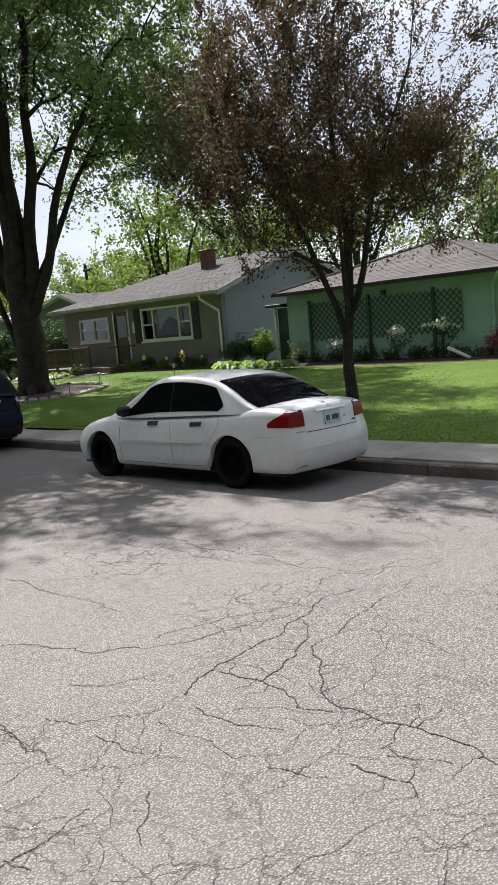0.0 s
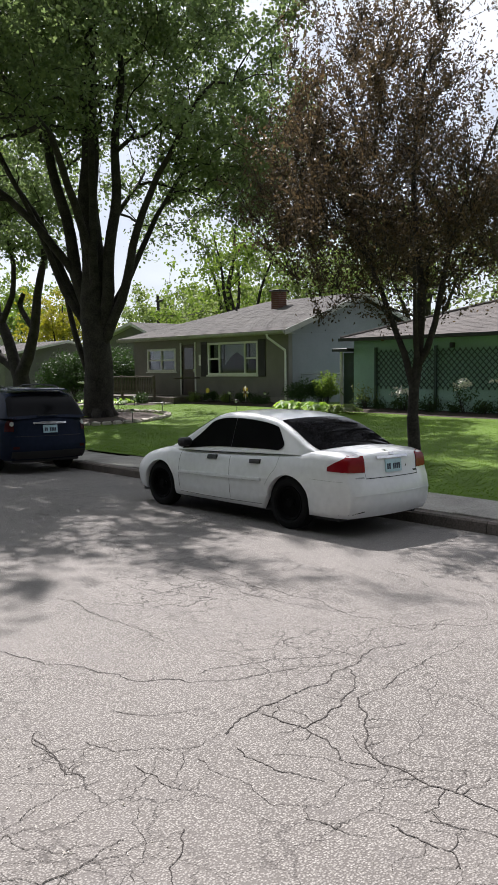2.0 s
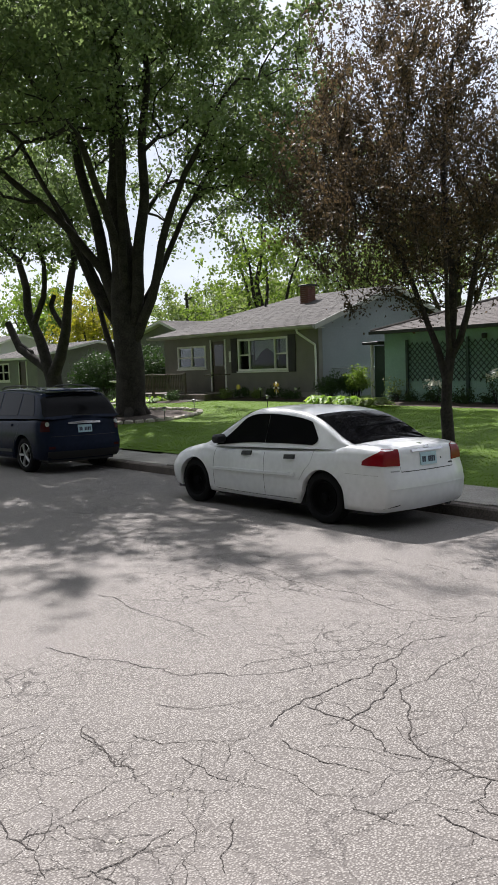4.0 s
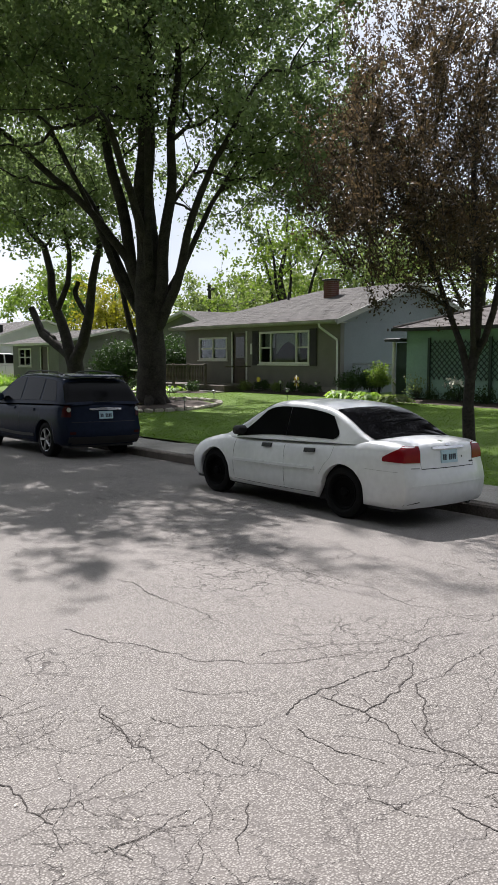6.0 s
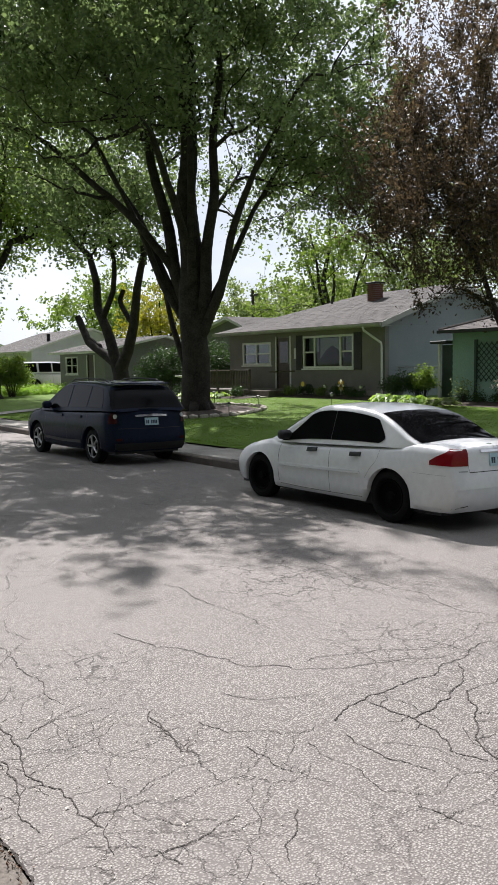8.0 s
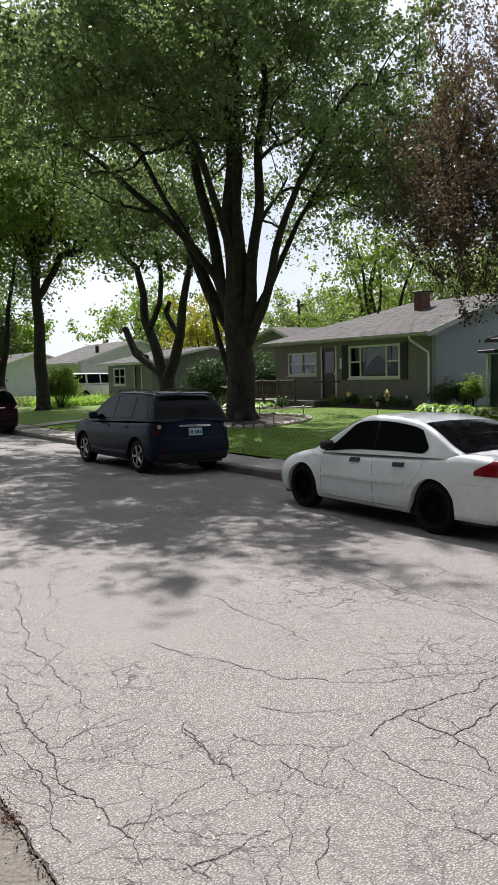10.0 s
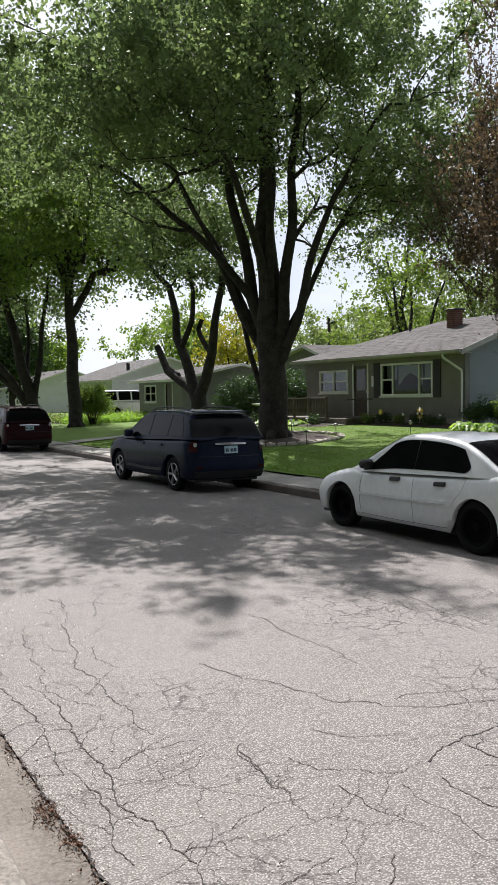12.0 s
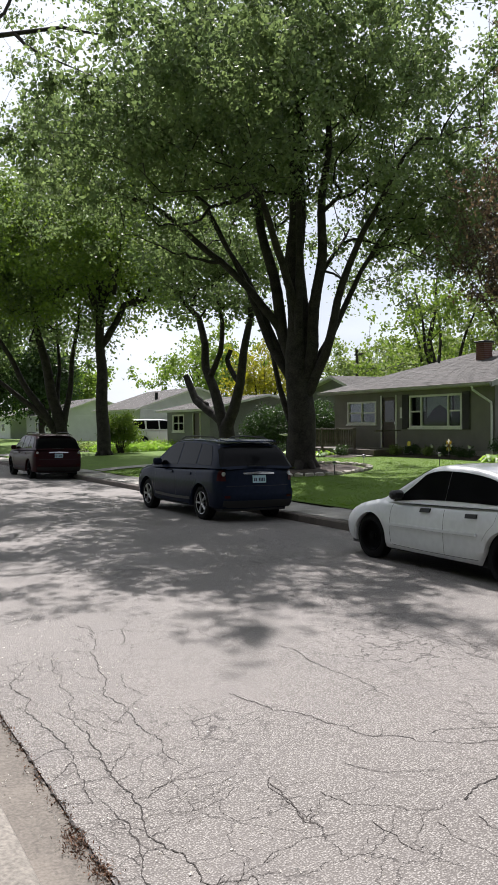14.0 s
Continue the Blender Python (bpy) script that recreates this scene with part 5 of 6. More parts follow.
def grow(limbs, targets, seed, wander=0.12, tip=0.012, power=0.47, reach=0.6):
    """A skeleton: given limbs (lists of points, the first one the trunk), then a branch to each target from the best node."""
    rng = np.random.default_rng(seed)
    pos, par, fixed = [], [], []

    def near(p):
        q = np.array(pos)
        d = np.linalg.norm(q - p, axis=1)
        return int(np.argmin(d))

    for li, (pts, r0, r1) in enumerate(limbs):
        pts = [np.array(p, float) for p in pts]
        prev = near(pts[0]) if li else -1
        dense = []
        for a, b in zip(pts, pts[1:]):
            k = max(2, int(np.linalg.norm(b - a) / 0.5))
            dense += [a + (b - a) * i / k for i in range(k)]
        dense.append(pts[-1])
        ph = rng.uniform(0, 6, 3)
        for i, p in enumerate(dense):
            if li and i == 0:
                continue
            u = i / max(1, len(dense) - 1)
            jit = np.sin(ph + i * 0.9) * 0.05 * min(1, i / 3)
            pos.append(p + jit)
            par.append(prev)
            fixed.append(r0 + (r1 - r0) * u)
            prev = len(pos) - 1
    nfix = len(pos)
    base = pos[0]
    targets = sorted(targets, key=lambda t: np.linalg.norm(np.array(t) - np.array(pos[:nfix]).mean(0)))
    for t in targets:
        t = np.array(t, float)
        q = np.array(pos)
        d = t - q
        dist = np.linalg.norm(d, axis=1)
        cost = dist + 1.4 * np.maximum(0, q[:, 2] - t[2]) + np.where(q[:, 2] < base[2] + 0.18 * (max(p[2] for p in pos[:nfix]) - base[2]), 50, 0)
        s = int(np.argmin(cost))
        a = q[s]
        L = dist[s]
        k = max(2, int(L / 0.45))
        up = np.array([0, 0, 0.16 * L])
        side = rng.normal(0, wander * L, 3)
        prev = s
        for i in range(1, k + 1):
            u = i / k
            p = a + (t - a) * u + (up + side) * math.sin(math.pi * u) * 0.6 + rng.normal(0, 0.02, 3)
            pos.append(p)
            par.append(prev)
            fixed.append(0)
            prev = len(pos) - 1
    n = len(pos)
    load = np.zeros(n)
    kids = np.zeros(n)
    for i in range(n - 1, -1, -1):
        if kids[i] == 0:
            load[i] = 1
        if par[i] >= 0:
            load[par[i]] += load[i]
            kids[par[i]] += 1
    rad = tip * load ** power
    rad = np.array([f if f else r for f, r in zip(fixed, rad)])
    for i in range(nfix, n):
        rad[i] = min(rad[i], rad[par[i]] * 0.9)
    return np.array(pos), par, rad


def bark_mesh(name, pos, par, rad, sides_big=10):
    vs, fs = [], []
    for i, p in enumerate(par):
        if p < 0:
            continue
        a, b = pos[p], pos[i]
        d = b - a
        L = np.linalg.norm(d)
        if L < 1e-6:
            continue
        d = d / L
        s = np.cross(d, (0.31, 0.9, 0.25))
        s /= np.linalg.norm(s)
        u = np.cross(d, s)
        ra = min(rad[p], rad[i] * 1.25)
        n = sides_big if rad[i] > 0.1 else 6 if rad[i] > 0.03 else 3
        k = len(vs)
        for c, r, e in ((a, ra, -0.15 * ra), (b, rad[i], 0.25 * rad[i])):
            for j in range(n):
                t = 2 * math.pi * j / n
                vs.append(tuple(c + d * e + r * (math.cos(t) * s + math.sin(t) * u)))
        for j in range(n):
            fs.append((k + j, k + (j + 1) % n, k + n + (j + 1) % n, k + n + j))
    return raw(name, vs, fs)


def crown_points(n, centre, radii, seed, shell=0.5, cut=None, lumps=0.35):
    """Random places inside a lumpy ellipsoid, more of them towards its skin."""
    rng = np.random.default_rng(seed)
    out = []
    while len(out) < n:
        v = rng.normal(0, 1, 3)
        v /= np.linalg.norm(v)
        r = rng.uniform(0, 1) ** shell
        lump = 1 + lumps * noise.noise(Vector(v * 1.7 + seed))
        p = np.array(centre) + v * r * lump * np.array(radii)
        if cut is None or cut(p):
            out.append(p)
    return out


def tree(label, m, limbs, targets, leaf, bark, seed, per, size, spread, tip=0.012, flare=0.0, aspect=0.55, group="", wander=0.12, shoot=(0, 0.5, 0.5)):
    t = thing("tree", label, "tree", m, group)
    pos, par, rad = grow(limbs, targets, seed, wander, tip)
    me = bark_mesh("trunk", pos, par, rad)
    part("trunk", me, bark, t, smooth=60)
    if flare:
        bm = bmesh.new()
        r0 = limbs[0][1]
        for k in range(7):
            an = k * 0.9 + seed
            dx, dy = math.cos(an), math.sin(an)
            tube(bm, [(dx * r0 * 0.35, dy * r0 * 0.35, flare), (dx * r0 * 0.75, dy * r0 * 0.75, flare * 0.35), (dx * r0 * 1.25, dy * r0 * 1.25, -0.05)], [r0 * 0.35, r0 * 0.38, r0 * 0.2], 7)
        part("root_flare", bm, bark, t, smooth=60)
    if per:
        lv = [leaf_cloud(targets, spread, per, size, seed + 1, aspect=aspect)]
        if shoot[0]:
            sh = shoots(targets, pos, par, shoot[0], shoot[1], seed + 2, shoot[2])
            cs = np.array([a + (b - a) * u for a, b in sh for u in np.linspace(0.1, 1, 7)])
            lv.append(leaf_cloud(cs, size * 1.1, shoot[3] if len(shoot) > 3 else 4, size, seed + 3, flat=1.0, aspect=aspect))
            bm = bmesh.new()
            for a, b in sh:
                tube(bm, [a, (a + b) / 2, b], [0.006, 0.005, 0.003], 3, cap=False)
            tagged(part("shoot", bm, bark, t), kind="stuff")
        part("crown", quads("crown", np.concatenate(lv)), leaf, t)
    return t


# the big maple on the lawn: one stout trunk dividing into upright limbs
BX, BY = 13.0, 23.9
maple_limbs = [
    ([(0, 0, -0.1), (0, 0, 1.2), (0.03, 0.0, 2.8), (0.0, 0.1, 4.0), (-0.05, 0.15, 7.0), (0.1, 0.2, 11.0), (0.2, 0.3, 15.0)], 0.52, 0.09),
    ([(0.05, -0.1, 2.6), (0.2, -0.5, 4.2), (0.3, -0.75, 6.5), (0.4, -1.0, 9.5), (0.5, -1.3, 13.5)], 0.23, 0.06),
    ([(0.1, -0.15, 2.2), (0.4, -0.85, 3.8), (0.65, -1.35, 5.6), (0.9, -2.3, 7.6), (1.2, -4.2, 9.6)], 0.19, 0.05),
    ([(-0.05, 0.1, 3.2), (-0.3, 0.6, 4.8), (-0.6, 1.0, 7.2), (-0.9, 1.6, 10.5), (-1.2, 2.2, 13.5)], 0.24, 0.06),
    ([(-0.1, 0.2, 3.0), (-0.5, 1.1, 4.8), (-1.0, 2.0, 6.8), (-1.9, 3.6, 9.6)], 0.16, 0.05),
    ([(-0.05, 0.25, 1.0), (-0.2, 0.9, 2.8), (-0.4, 1.5, 4.6), (-0.8, 2.6, 7.2)], 0.12, 0.04),
    ([(0, 0, 4.6), (-0.9, -0.5, 6.8), (-2.4, -1.6, 8.4), (-5.2, -3.4, 9.6)], 0.16, 0.04),
    ([(0, 0, 4.4), (1.2, 0.6, 6.6), (3.2, 1.5, 8.8)], 0.16, 0.04),
    ([(0, 0, 3.6), (-0.25, -0.35, 5.5), (-0.35, -0.6, 8.5), (-0.4, -0.9, 12.0)], 0.17, 0.05),
    ([(0.05, 0.05, 4.2), (0.35, 0.35, 6.2), (0.5, 0.6, 9.0), (0.7, 0.9, 12.5)], 0.17, 0.05),
    ([(0, 0.1, 2.6), (-0.6, 0.9, 4.2), (-1.3, 1.4, 6.4), (-2.4, 2.0, 9.0)], 0.15, 0.04),
    ([(-0.3, 0.6, 4.8), (-2.0, 1.8, 7.2), (-4.2, 3.0, 9.2), (-6.8, 4.6, 10.4)], 0.15, 0.04),
    ([(0.1, -0.1, 3.0), (0.9, -0.7, 4.6), (1.7, -1.1, 6.6), (3.2, -1.6, 9.0)], 0.14, 0.04),
]


def raised(p):
    """The crown is raised over the limbs on the street side and hangs lower round its rim."""
    toward, aside = -0.53 * p[0] - 0.85 * p[1], abs(0.85 * p[0] - 0.53 * p[1])
    base = 5.4 + 0.05 * abs(p[1])
    if toward > 8.7:
        return False
    if toward < -2.0:
        return p[2] > base + max(0.0, 2.6 - aside) * 1.0
    return p[2] > max(base, 8.9 - 0.16 * max(toward, 0.0) - 0.85 * max(aside - 1.6, 0.0))


pts = (crown_points(820, (-0.2, 0.2, 11.4), (7.6, 8.8, 6.4), 11, 0.36, raised, 0.6) + crown_points(190, (-6.4, -3.4, 9.6), (3.8, 5.2, 2.2), 12, 0.45, lambda p: -0.53 * p[0] - 0.85 * p[1] < 10.2, 0.6)
       + crown_points(240, (5.0, -1.2, 8.9), (3.4, 3.8, 2.6), 13, 0.45, None, 0.6) + crown_points(240, (-0.4, 0.0, 14.0), (5.2, 5.6, 3.2), 14, 0.4, None, 0.5)
       + crown_points(120, (-6.6, 4.4, 10.6), (3.4, 4.6, 2.0), 16, 0.45, None, 0.6)
       + crown_points(230, (-0.6, 0.6, 11.6), (4.6, 5.0, 2.8), 15, 0.4, raised, 0.4))
tree("large maple with fresh green leaves on the lawn", pose(BX, BY, lawn_z(BX, BY)), maple_limbs, pts, LEAF_MAPLE, BARK, 4, 58, 0.128, 0.52, 0.011, flare=0.55, aspect=0.8, shoot=(2500, 0.9, 0.1, 4))

# the purple-leaved plum on the lawn by the pavement
plum_limbs = [
    ([(0, 0, -0.1), (0.0, 0.02, 0.9), (0.03, 0.0, 1.75), (0.05, 0.0, 3.2), (0.1, 0.1, 5.2), (0.1, 0.0, 6.6)], 0.115, 0.03),
    ([(0.02, 0.02, 1.55), (-0.15, 0.35, 2.4), (-0.3, 0.8, 3.6), (-0.5, 1.5, 5.2)], 0.07, 0.02),
    ([(0.02, -0.02, 1.65), (0.1, -0.3, 2.5), (0.1, -0.7, 3.9), (0.2, -1.3, 5.6)], 0.07, 0.02),
    ([(0.02, 0, 1.8), (-0.3, -0.2, 2.6), (-0.9, -0.5, 4.0)], 0.055, 0.02),
    ([(0.02, 0, 1.7), (0.4, 0.2, 2.7), (1.1, 0.4, 4.2)], 0.055, 0.02),
]
PX, PY = 9.9, 8.95
prg = random.Random(6)


def feathery(p):
    """Dense low down, thinning out to the top and to the sunny side."""
    if p[2] < 2.3 + 0.16 * abs(p[1]):
        return False
    aside = 0.58 * p[0] - 0.81 * p[1]
    return prg.random() < (1.0 - 0.09 * max(0.0, p[2] - 4.6)) * (0.4 if aside > 0.7 and p[2] > 4.4 else 1.0)


pts = (crown_points(340, (0.25, 0.25, 5.2), (2.8, 3.1, 3.1), 21, 0.40, feathery, 0.55) + crown_points(45, (-0.3, 2.0, 4.9), (1.5, 1.5, 1.1), 22)
       + crown_points(190, (0.1, 0.1, 3.95), (2.4, 2.5, 0.95), 23))
tree("young plum tree with dark purple leaves on the lawn", pose(PX, PY, lawn_z(PX, PY)), plum_limbs, pts, LEAF_PURPLE, BARK2, 7, 42, 0.064, 0.34, 0.0065, aspect=0.5, wander=0.08, shoot=(1600, 0.95, 1.3, 7))

# pruned tree with sawn-off stubs behind the parked cars
PT = (14.6, 32.5)
stub_limbs = [
    ([(0, 0, -0.1), (0.0, 0.05, 0.7), (0.0, 0.1, 1.4)], 0.42, 0.34),
    ([(0.0, 0.1, 1.2), (-0.1, 0.45, 2.2), (-0.25, 0.75, 3.2), (-0.35, 1.25, 4.2), (-0.4, 1.2, 5.2), (-0.45, 1.8, 6.4), (-0.7, 3.2, 7.6), (-0.9, 4.4, 8.6)], 0.27, 0.06),
    ([(0.0, 0.1, 1.3), (0.2, -0.35, 2.2), (0.3, -0.75, 3.4), (0.4, -1.0, 4.8), (0.5, -1.5, 6.2), (0.4, -1.4, 8.6)], 0.28, 0.06),
    ([(-0.05, 0.3, 1.7), (-0.3, 1.2, 2.2), (-0.5, 2.0, 2.7), (-0.6, 2.7, 3.6), (-0.6, 2.9, 3.8)], 0.21, 0.14),
    ([(-0.25, 1.0, 2.4), (-0.4, 1.6, 2.6), (-0.5, 2.3, 3.0)], 0.1, 0.07),
    ([(-0.3, 0.9, 3.6), (-0.2, 0.1, 4.8), (-0.2, 0.0, 6.0), (-0.3, 0.2, 8.4)], 0.14, 0.05),
    ([(0.3, -0.7, 3.2), (0.2, -0.15, 4.0), (0.2, 0.1, 4.5), (0.2, 0.0, 4.8)], 0.12, 0.10),
]
pts = crown_points(170, (-0.4, 0.6, 8.6), (3.6, 4.2, 2.6), 31, 0.5, None, 0.5)
tree("pruned street tree with sawn-off limb stubs", pose(*PT, lawn_z(*PT)), stub_limbs, pts, LEAF_MAPLE, BARK, 9, 70, 0.18, 0.8, 0.012, flare=0.4, aspect=0.8)


def street_tree(label, x, y, h, r, seed, leaf, n, per, size, trunk=0.4, low=4.5, split=3, bark=BARK, spread=1.0, zc=0.66, dens=0.45, forks=0.2):
    rng = np.random.default_rng(seed)
    fork = h * forks
    limbs = [([(0, 0, -0.1), (rng.normal(0, 0.1), rng.normal(0, 0.1), fork), (rng.normal(0, 0.3), rng.normal(0, 0.3), h * 0.5), (rng.normal(0, 0.5), rng.normal(0, 0.5), h * 0.85)], trunk, trunk * 0.15)]
    for k in range(split):
        an = k * 2 * math.pi / split + rng.uniform(0, 0.8)
        dx, dy = math.cos(an), math.sin(an)
        f = fork * rng.uniform(0.75, 1.3)
        limbs.append(([(0, 0, f), (dx * r * 0.16, dy * r * 0.16, f + h * 0.14), (dx * r * 0.34, dy * r * 0.34, h * 0.5), (dx * r * 0.55, dy * r * 0.55, h * 0.74)], trunk * 0.55, trunk * 0.1))
    pts = crown_points(n, (0, 0, h * zc), (r, r, h * 0.37), seed, dens, lambda p: p[2] > low, 0.5)
    return tree(label, pose(x, y, lawn_z(x, y) if x > 8 else 0.08), limbs, pts, leaf, bark, seed, per, size, spread, 0.012, flare=trunk if trunk > 0.3 else 0, aspect=0.75, shoot=(int(n * 1.5), 1.0, 0.2, 3))


street_tree("tall maple beside the street in fresh leaf", 13.0, 44.5, 17.5, 7.5, 41, LEAF_FRESH, 420, 80, 0.2, 0.40, 7.4, 6, spread=0.95, forks=0.44)
lean_limbs = [
    ([(0, 0, -0.1), (-0.05, 0.0, 0.9), (-0.3, 0.1, 2.6), (-0.9, 0.2, 5.2), (-1.6, 0.4, 9.0), (-1.8, 0.4, 13.0)], 0.40, 0.08),
    ([(-0.05, 0, 0.7), (-0.9, 0.25, 2.2), (-2.2, 0.6, 4.4), (-3.6, 1.0, 7.2), (-4.6, 1.2, 10.5)], 0.26, 0.06),
    ([(-0.1, 0, 1.2), (-1.6, 0.4, 2.8), (-3.8, 1.0, 4.6), (-6.0, 1.6, 7.4)], 0.2, 0.05),
    ([(-0.05, 0, 1.0), (0.35, -0.1, 3.2), (0.7, -0.2, 6.2), (1.3, -0.3, 10.0)], 0.22, 0.05),
    ([(-0.3, 0.1, 2.8), (0.0, 0.6, 5.0), (0.2, 1.4, 8.0)], 0.16, 0.05),
]
pts = crown_points(380, (-1.6, 0.4, 11.2), (7.2, 6.8, 5.2), 42, 0.42, lambda p: p[2] > 6.6 - 0.2 * abs(p[0] + 1.6), 0.6)
tree("tall shade tree with several leaning trunks", pose(11.9, 48.9, lawn_z(11.9, 48.9)), lean_limbs, pts, LEAF_MAPLE, BARK, 42, 80, 0.2, 0.9, 0.012, flare=0.4, aspect=0.75, shoot=(500, 1.0, 0.2, 3))
street_tree("tall street tree in fresh leaf further along", 10.0, 66.0, 17.0, 8.0, 43, LEAF_MAPLE, 320, 60, 0.28, 0.42, 4.8, 6, spread=1.2)


def back_tree(label, x, y, h, r, seed, leaf, n, per, size, trunk=0.25, spread=0.9, low=1.5, dens=0.6, split=4):
    return street_tree(label, x, y, h, r, seed, leaf, n, per, size, trunk, low, split, BARK2, spread, 0.62, dens)


# behind the houses: thin spring trees
back_tree("thin-leaved spring tree behind the houses", 33.0, 31.5, 10.5, 4.6, 61, LEAF_PALE, 130, 22, 0.2, 0.3)
back_tree("thin-leaved spring tree behind the houses", 36.0, 27.0, 11.5, 5.0, 62, LEAF_PALE, 120, 20, 0.2, 0.3)
back_tree("thin-leaved spring tree behind the houses", 38.0, 36.5, 9.5, 4.8, 63, LEAF_PALE, 140, 24, 0.2)
back_tree("fresh green tree behind the ranch house", 31.0, 37.0, 12.5, 4.6, 64, LEAF_FRESH, 110, 30, 0.2, 0.3, low=4.0)
back_tree("thin-leaved tree behind the green house", 37.5, 20.5, 9.5, 4.6, 65, LEAF_PALE, 110, 26, 0.2)
back_tree("bare-limbed tree just coming into leaf", 40.0, 14.5, 8.8, 4.8, 66, LEAF_PALE, 120, 22, 0.2)
back_tree("bare-limbed tree just coming into leaf", 44.0, 10.0, 8.5, 5.0, 67, LEAF_PALE, 130, 22, 0.2)
back_tree("dark spreading tree behind the green house", 33.5, 16.8, 7.6, 3.6, 68, LEAF_DARK, 60, 10, 0.2, 0.22)
back_tree("dark dense tree behind the leaning street trees", 13.6, 60.0, 7.5, 2.6, 78, LEAF_DARK, 120, 50, 0.22, low=0.8)
back_tree("dark dense tree behind the leaning street trees", 12.2, 72.0, 8.5, 3.2, 79, LEAF_DARK, 120, 50, 0.26, low=0.8)
back_tree("round pale green tree in the distance", 44.0, 60.0, 9.0, 5.5, 69, LEAF_PALE, 170, 36, 0.3)
back_tree("round pale green tree in the distance", 40.0, 47.0, 8.5, 4.5, 70, LEAF_PALE, 150, 36, 0.25)
back_tree("bright yellow-green flowering tree", 29.5, 55.0, 7.6, 3.8, 71, LEAF_YELLOW, 120, 34, 0.2, low=1.5)
back_tree("fresh green tree behind the white house", 33.0, 72.0, 10.5, 6.0, 72, LEAF_FRESH, 130, 30, 0.3)
back_tree("fresh green tree further along the street", 24.0, 93.0, 10.0, 6.0, 73, LEAF_FRESH, 200, 46, 0.38)
back_tree("fresh green tree further along the street", 14.0, 92.0, 12.0, 6.5, 74, LEAF_FRESH, 200, 46, 0.4)
back_tree("far pale tree at the end of the street", 2.0, 130.0, 14.0, 9.0, 75, LEAF_PALE, 220, 46, 0.5)
back_tree("far pale tree at the end of the street", 18.0, 140.0, 14.0, 9.0, 76, LEAF_PALE, 220, 46, 0.5)
back_tree("far green tree at the end of the street", -12.0, 120.0, 14.0, 8.0, 77, LEAF_FRESH, 200, 46, 0.5)

# the near side of the street: tall tree whose bare limb reaches over the road
over = [
    ([(0, 0, -0.1), (0.1, 0, 3.0), (0.3, 0.1, 6.5), (0.6, 0.2, 11.0), (0.8, 0.2, 15.0)], 0.42, 0.08),
    ([(0.3, 0.1, 6.3), (2.4, -0.6, 9.2), (4.4, -1.6, 10.9), (6.0, -2.2, 11.6), (7.6, -3.0, 11.9), (8.6, -3.4, 11.7)], 0.17, 0.03),
    ([(5.4, -2.0, 11.4), (6.4, -1.6, 12.6), (7.2, -1.6, 14.2)], 0.07, 0.02),
    ([(6.4, -2.4, 11.7), (7.0, -3.2, 11.0), (8.2, -3.8, 10.4)], 0.05, 0.015),
    ([(0.4, 0.1, 7.5), (1.8, 2.6, 10.4), (3.6, 4.6, 13.0)], 0.14, 0.03),
]
pts = crown_points(190, (3.4, 0.2, 13.0), (5.8, 5.0, 3.6), 81, 0.6)
tree("tall tree with bare twigs reaching over the street", pose(-3.4, 24.0, 0.08), over, pts, LEAF_PALE, BARK2, 83, 12, 0.12, 0.6, 0.010, flare=0.5)
# unseen trees added around the camera to cut sky light on facades and reflections
for i, (x, y, h) in enumerate(((-9.5, 6.0, 17.0), (-10.5, -6.0, 17.0), (-11.0, 17.0, 17.0), (-7.5, -17.0, 16.0), (8.5, -20.0, 16.0), (-13.0, 32.0, 17.0), (-3.5, -12.0, 16.0), (-18, 0, 17), (-18, 12, 17))):
    street_tree("leafy street tree on the near side", x, y, h, 6.6, 90 + i, LEAF_MAPLE, 190, 46, 0.42, 0.35, 3.0, 4, spread=1.4)
# unseen houses added opposite, to shape bounced light and what the glass reflects
gable_house(-27.0, -17.0, -8.0, 10.0, 0.0, 3.0, 4.8, STUCCO, SHINGLE, "plain house across the street", [])
gable_house(-27.0, -17.0, 18.0, 34.0, 0.0, 3.0, 4.8, SIDING_GREY, SHINGLE, "plain house across the street", [])


# ---- planting beds ----
def mound(name, fx, x0, x1, y0, y1, mtl, label, h=0.05, inside=None):
    """A low heap of soil over the lawn, with an uneven edge."""
    nx, ny = 14, max(8, int((y1 - y0) / 0.35))
    vs, fs = [], []
    for j in range(ny + 1):
        for i in range(nx + 1):
            x, y = x0 + (x1 - x0) * i / nx, y0 + (y1 - y0) * j / ny
            e = inside(x, y) if inside else min(1, 4 * min(i / nx + 0.0, (y - y0) / (y1 - y0) * 3, (y1 - y) / (y1 - y0) * 3))
            vs.append((x, y, lawn_z(x, y) - 0.05 + (h + 0.06) * min(1, max(0, e)) + 0.02 * noise.noise((x * 3, y * 3, 2))))
    for j in range(ny):
        for i in range(nx):
            a = j * (nx + 1) + i
            fs.append((a, a + 1, a + nx + 2, a + nx + 1))
    ob = part(name, raw(name, vs, fs), mtl, smooth=0)
    return tagged(ob, label, "planting bed", kind="structure")


mound("planting_bed", None, 18.45, 19.97, 8.2, 21.0, SOIL, "dark mulch bed along the green house")
mound("planting_bed", None, 18.6, 19.97, 21.0, 26.9, SOIL, "dark mulch bed below the picture window")
mound("planting_bed", None, 17.3, 18.44, 27.2, 34.0, SOIL, "dark mulch bed in front of the porch")
mound("planting_bed", None, 10.6, 15.4, 21.2, 26.8, SOIL, "dark mulch ring round the maple", 0.05,
      lambda x, y: 3 * (1 - ((x - 12.9) ** 2 / 5.2 + (y - 24.0) ** 2 / 7.2)))
rng = random.Random(12)
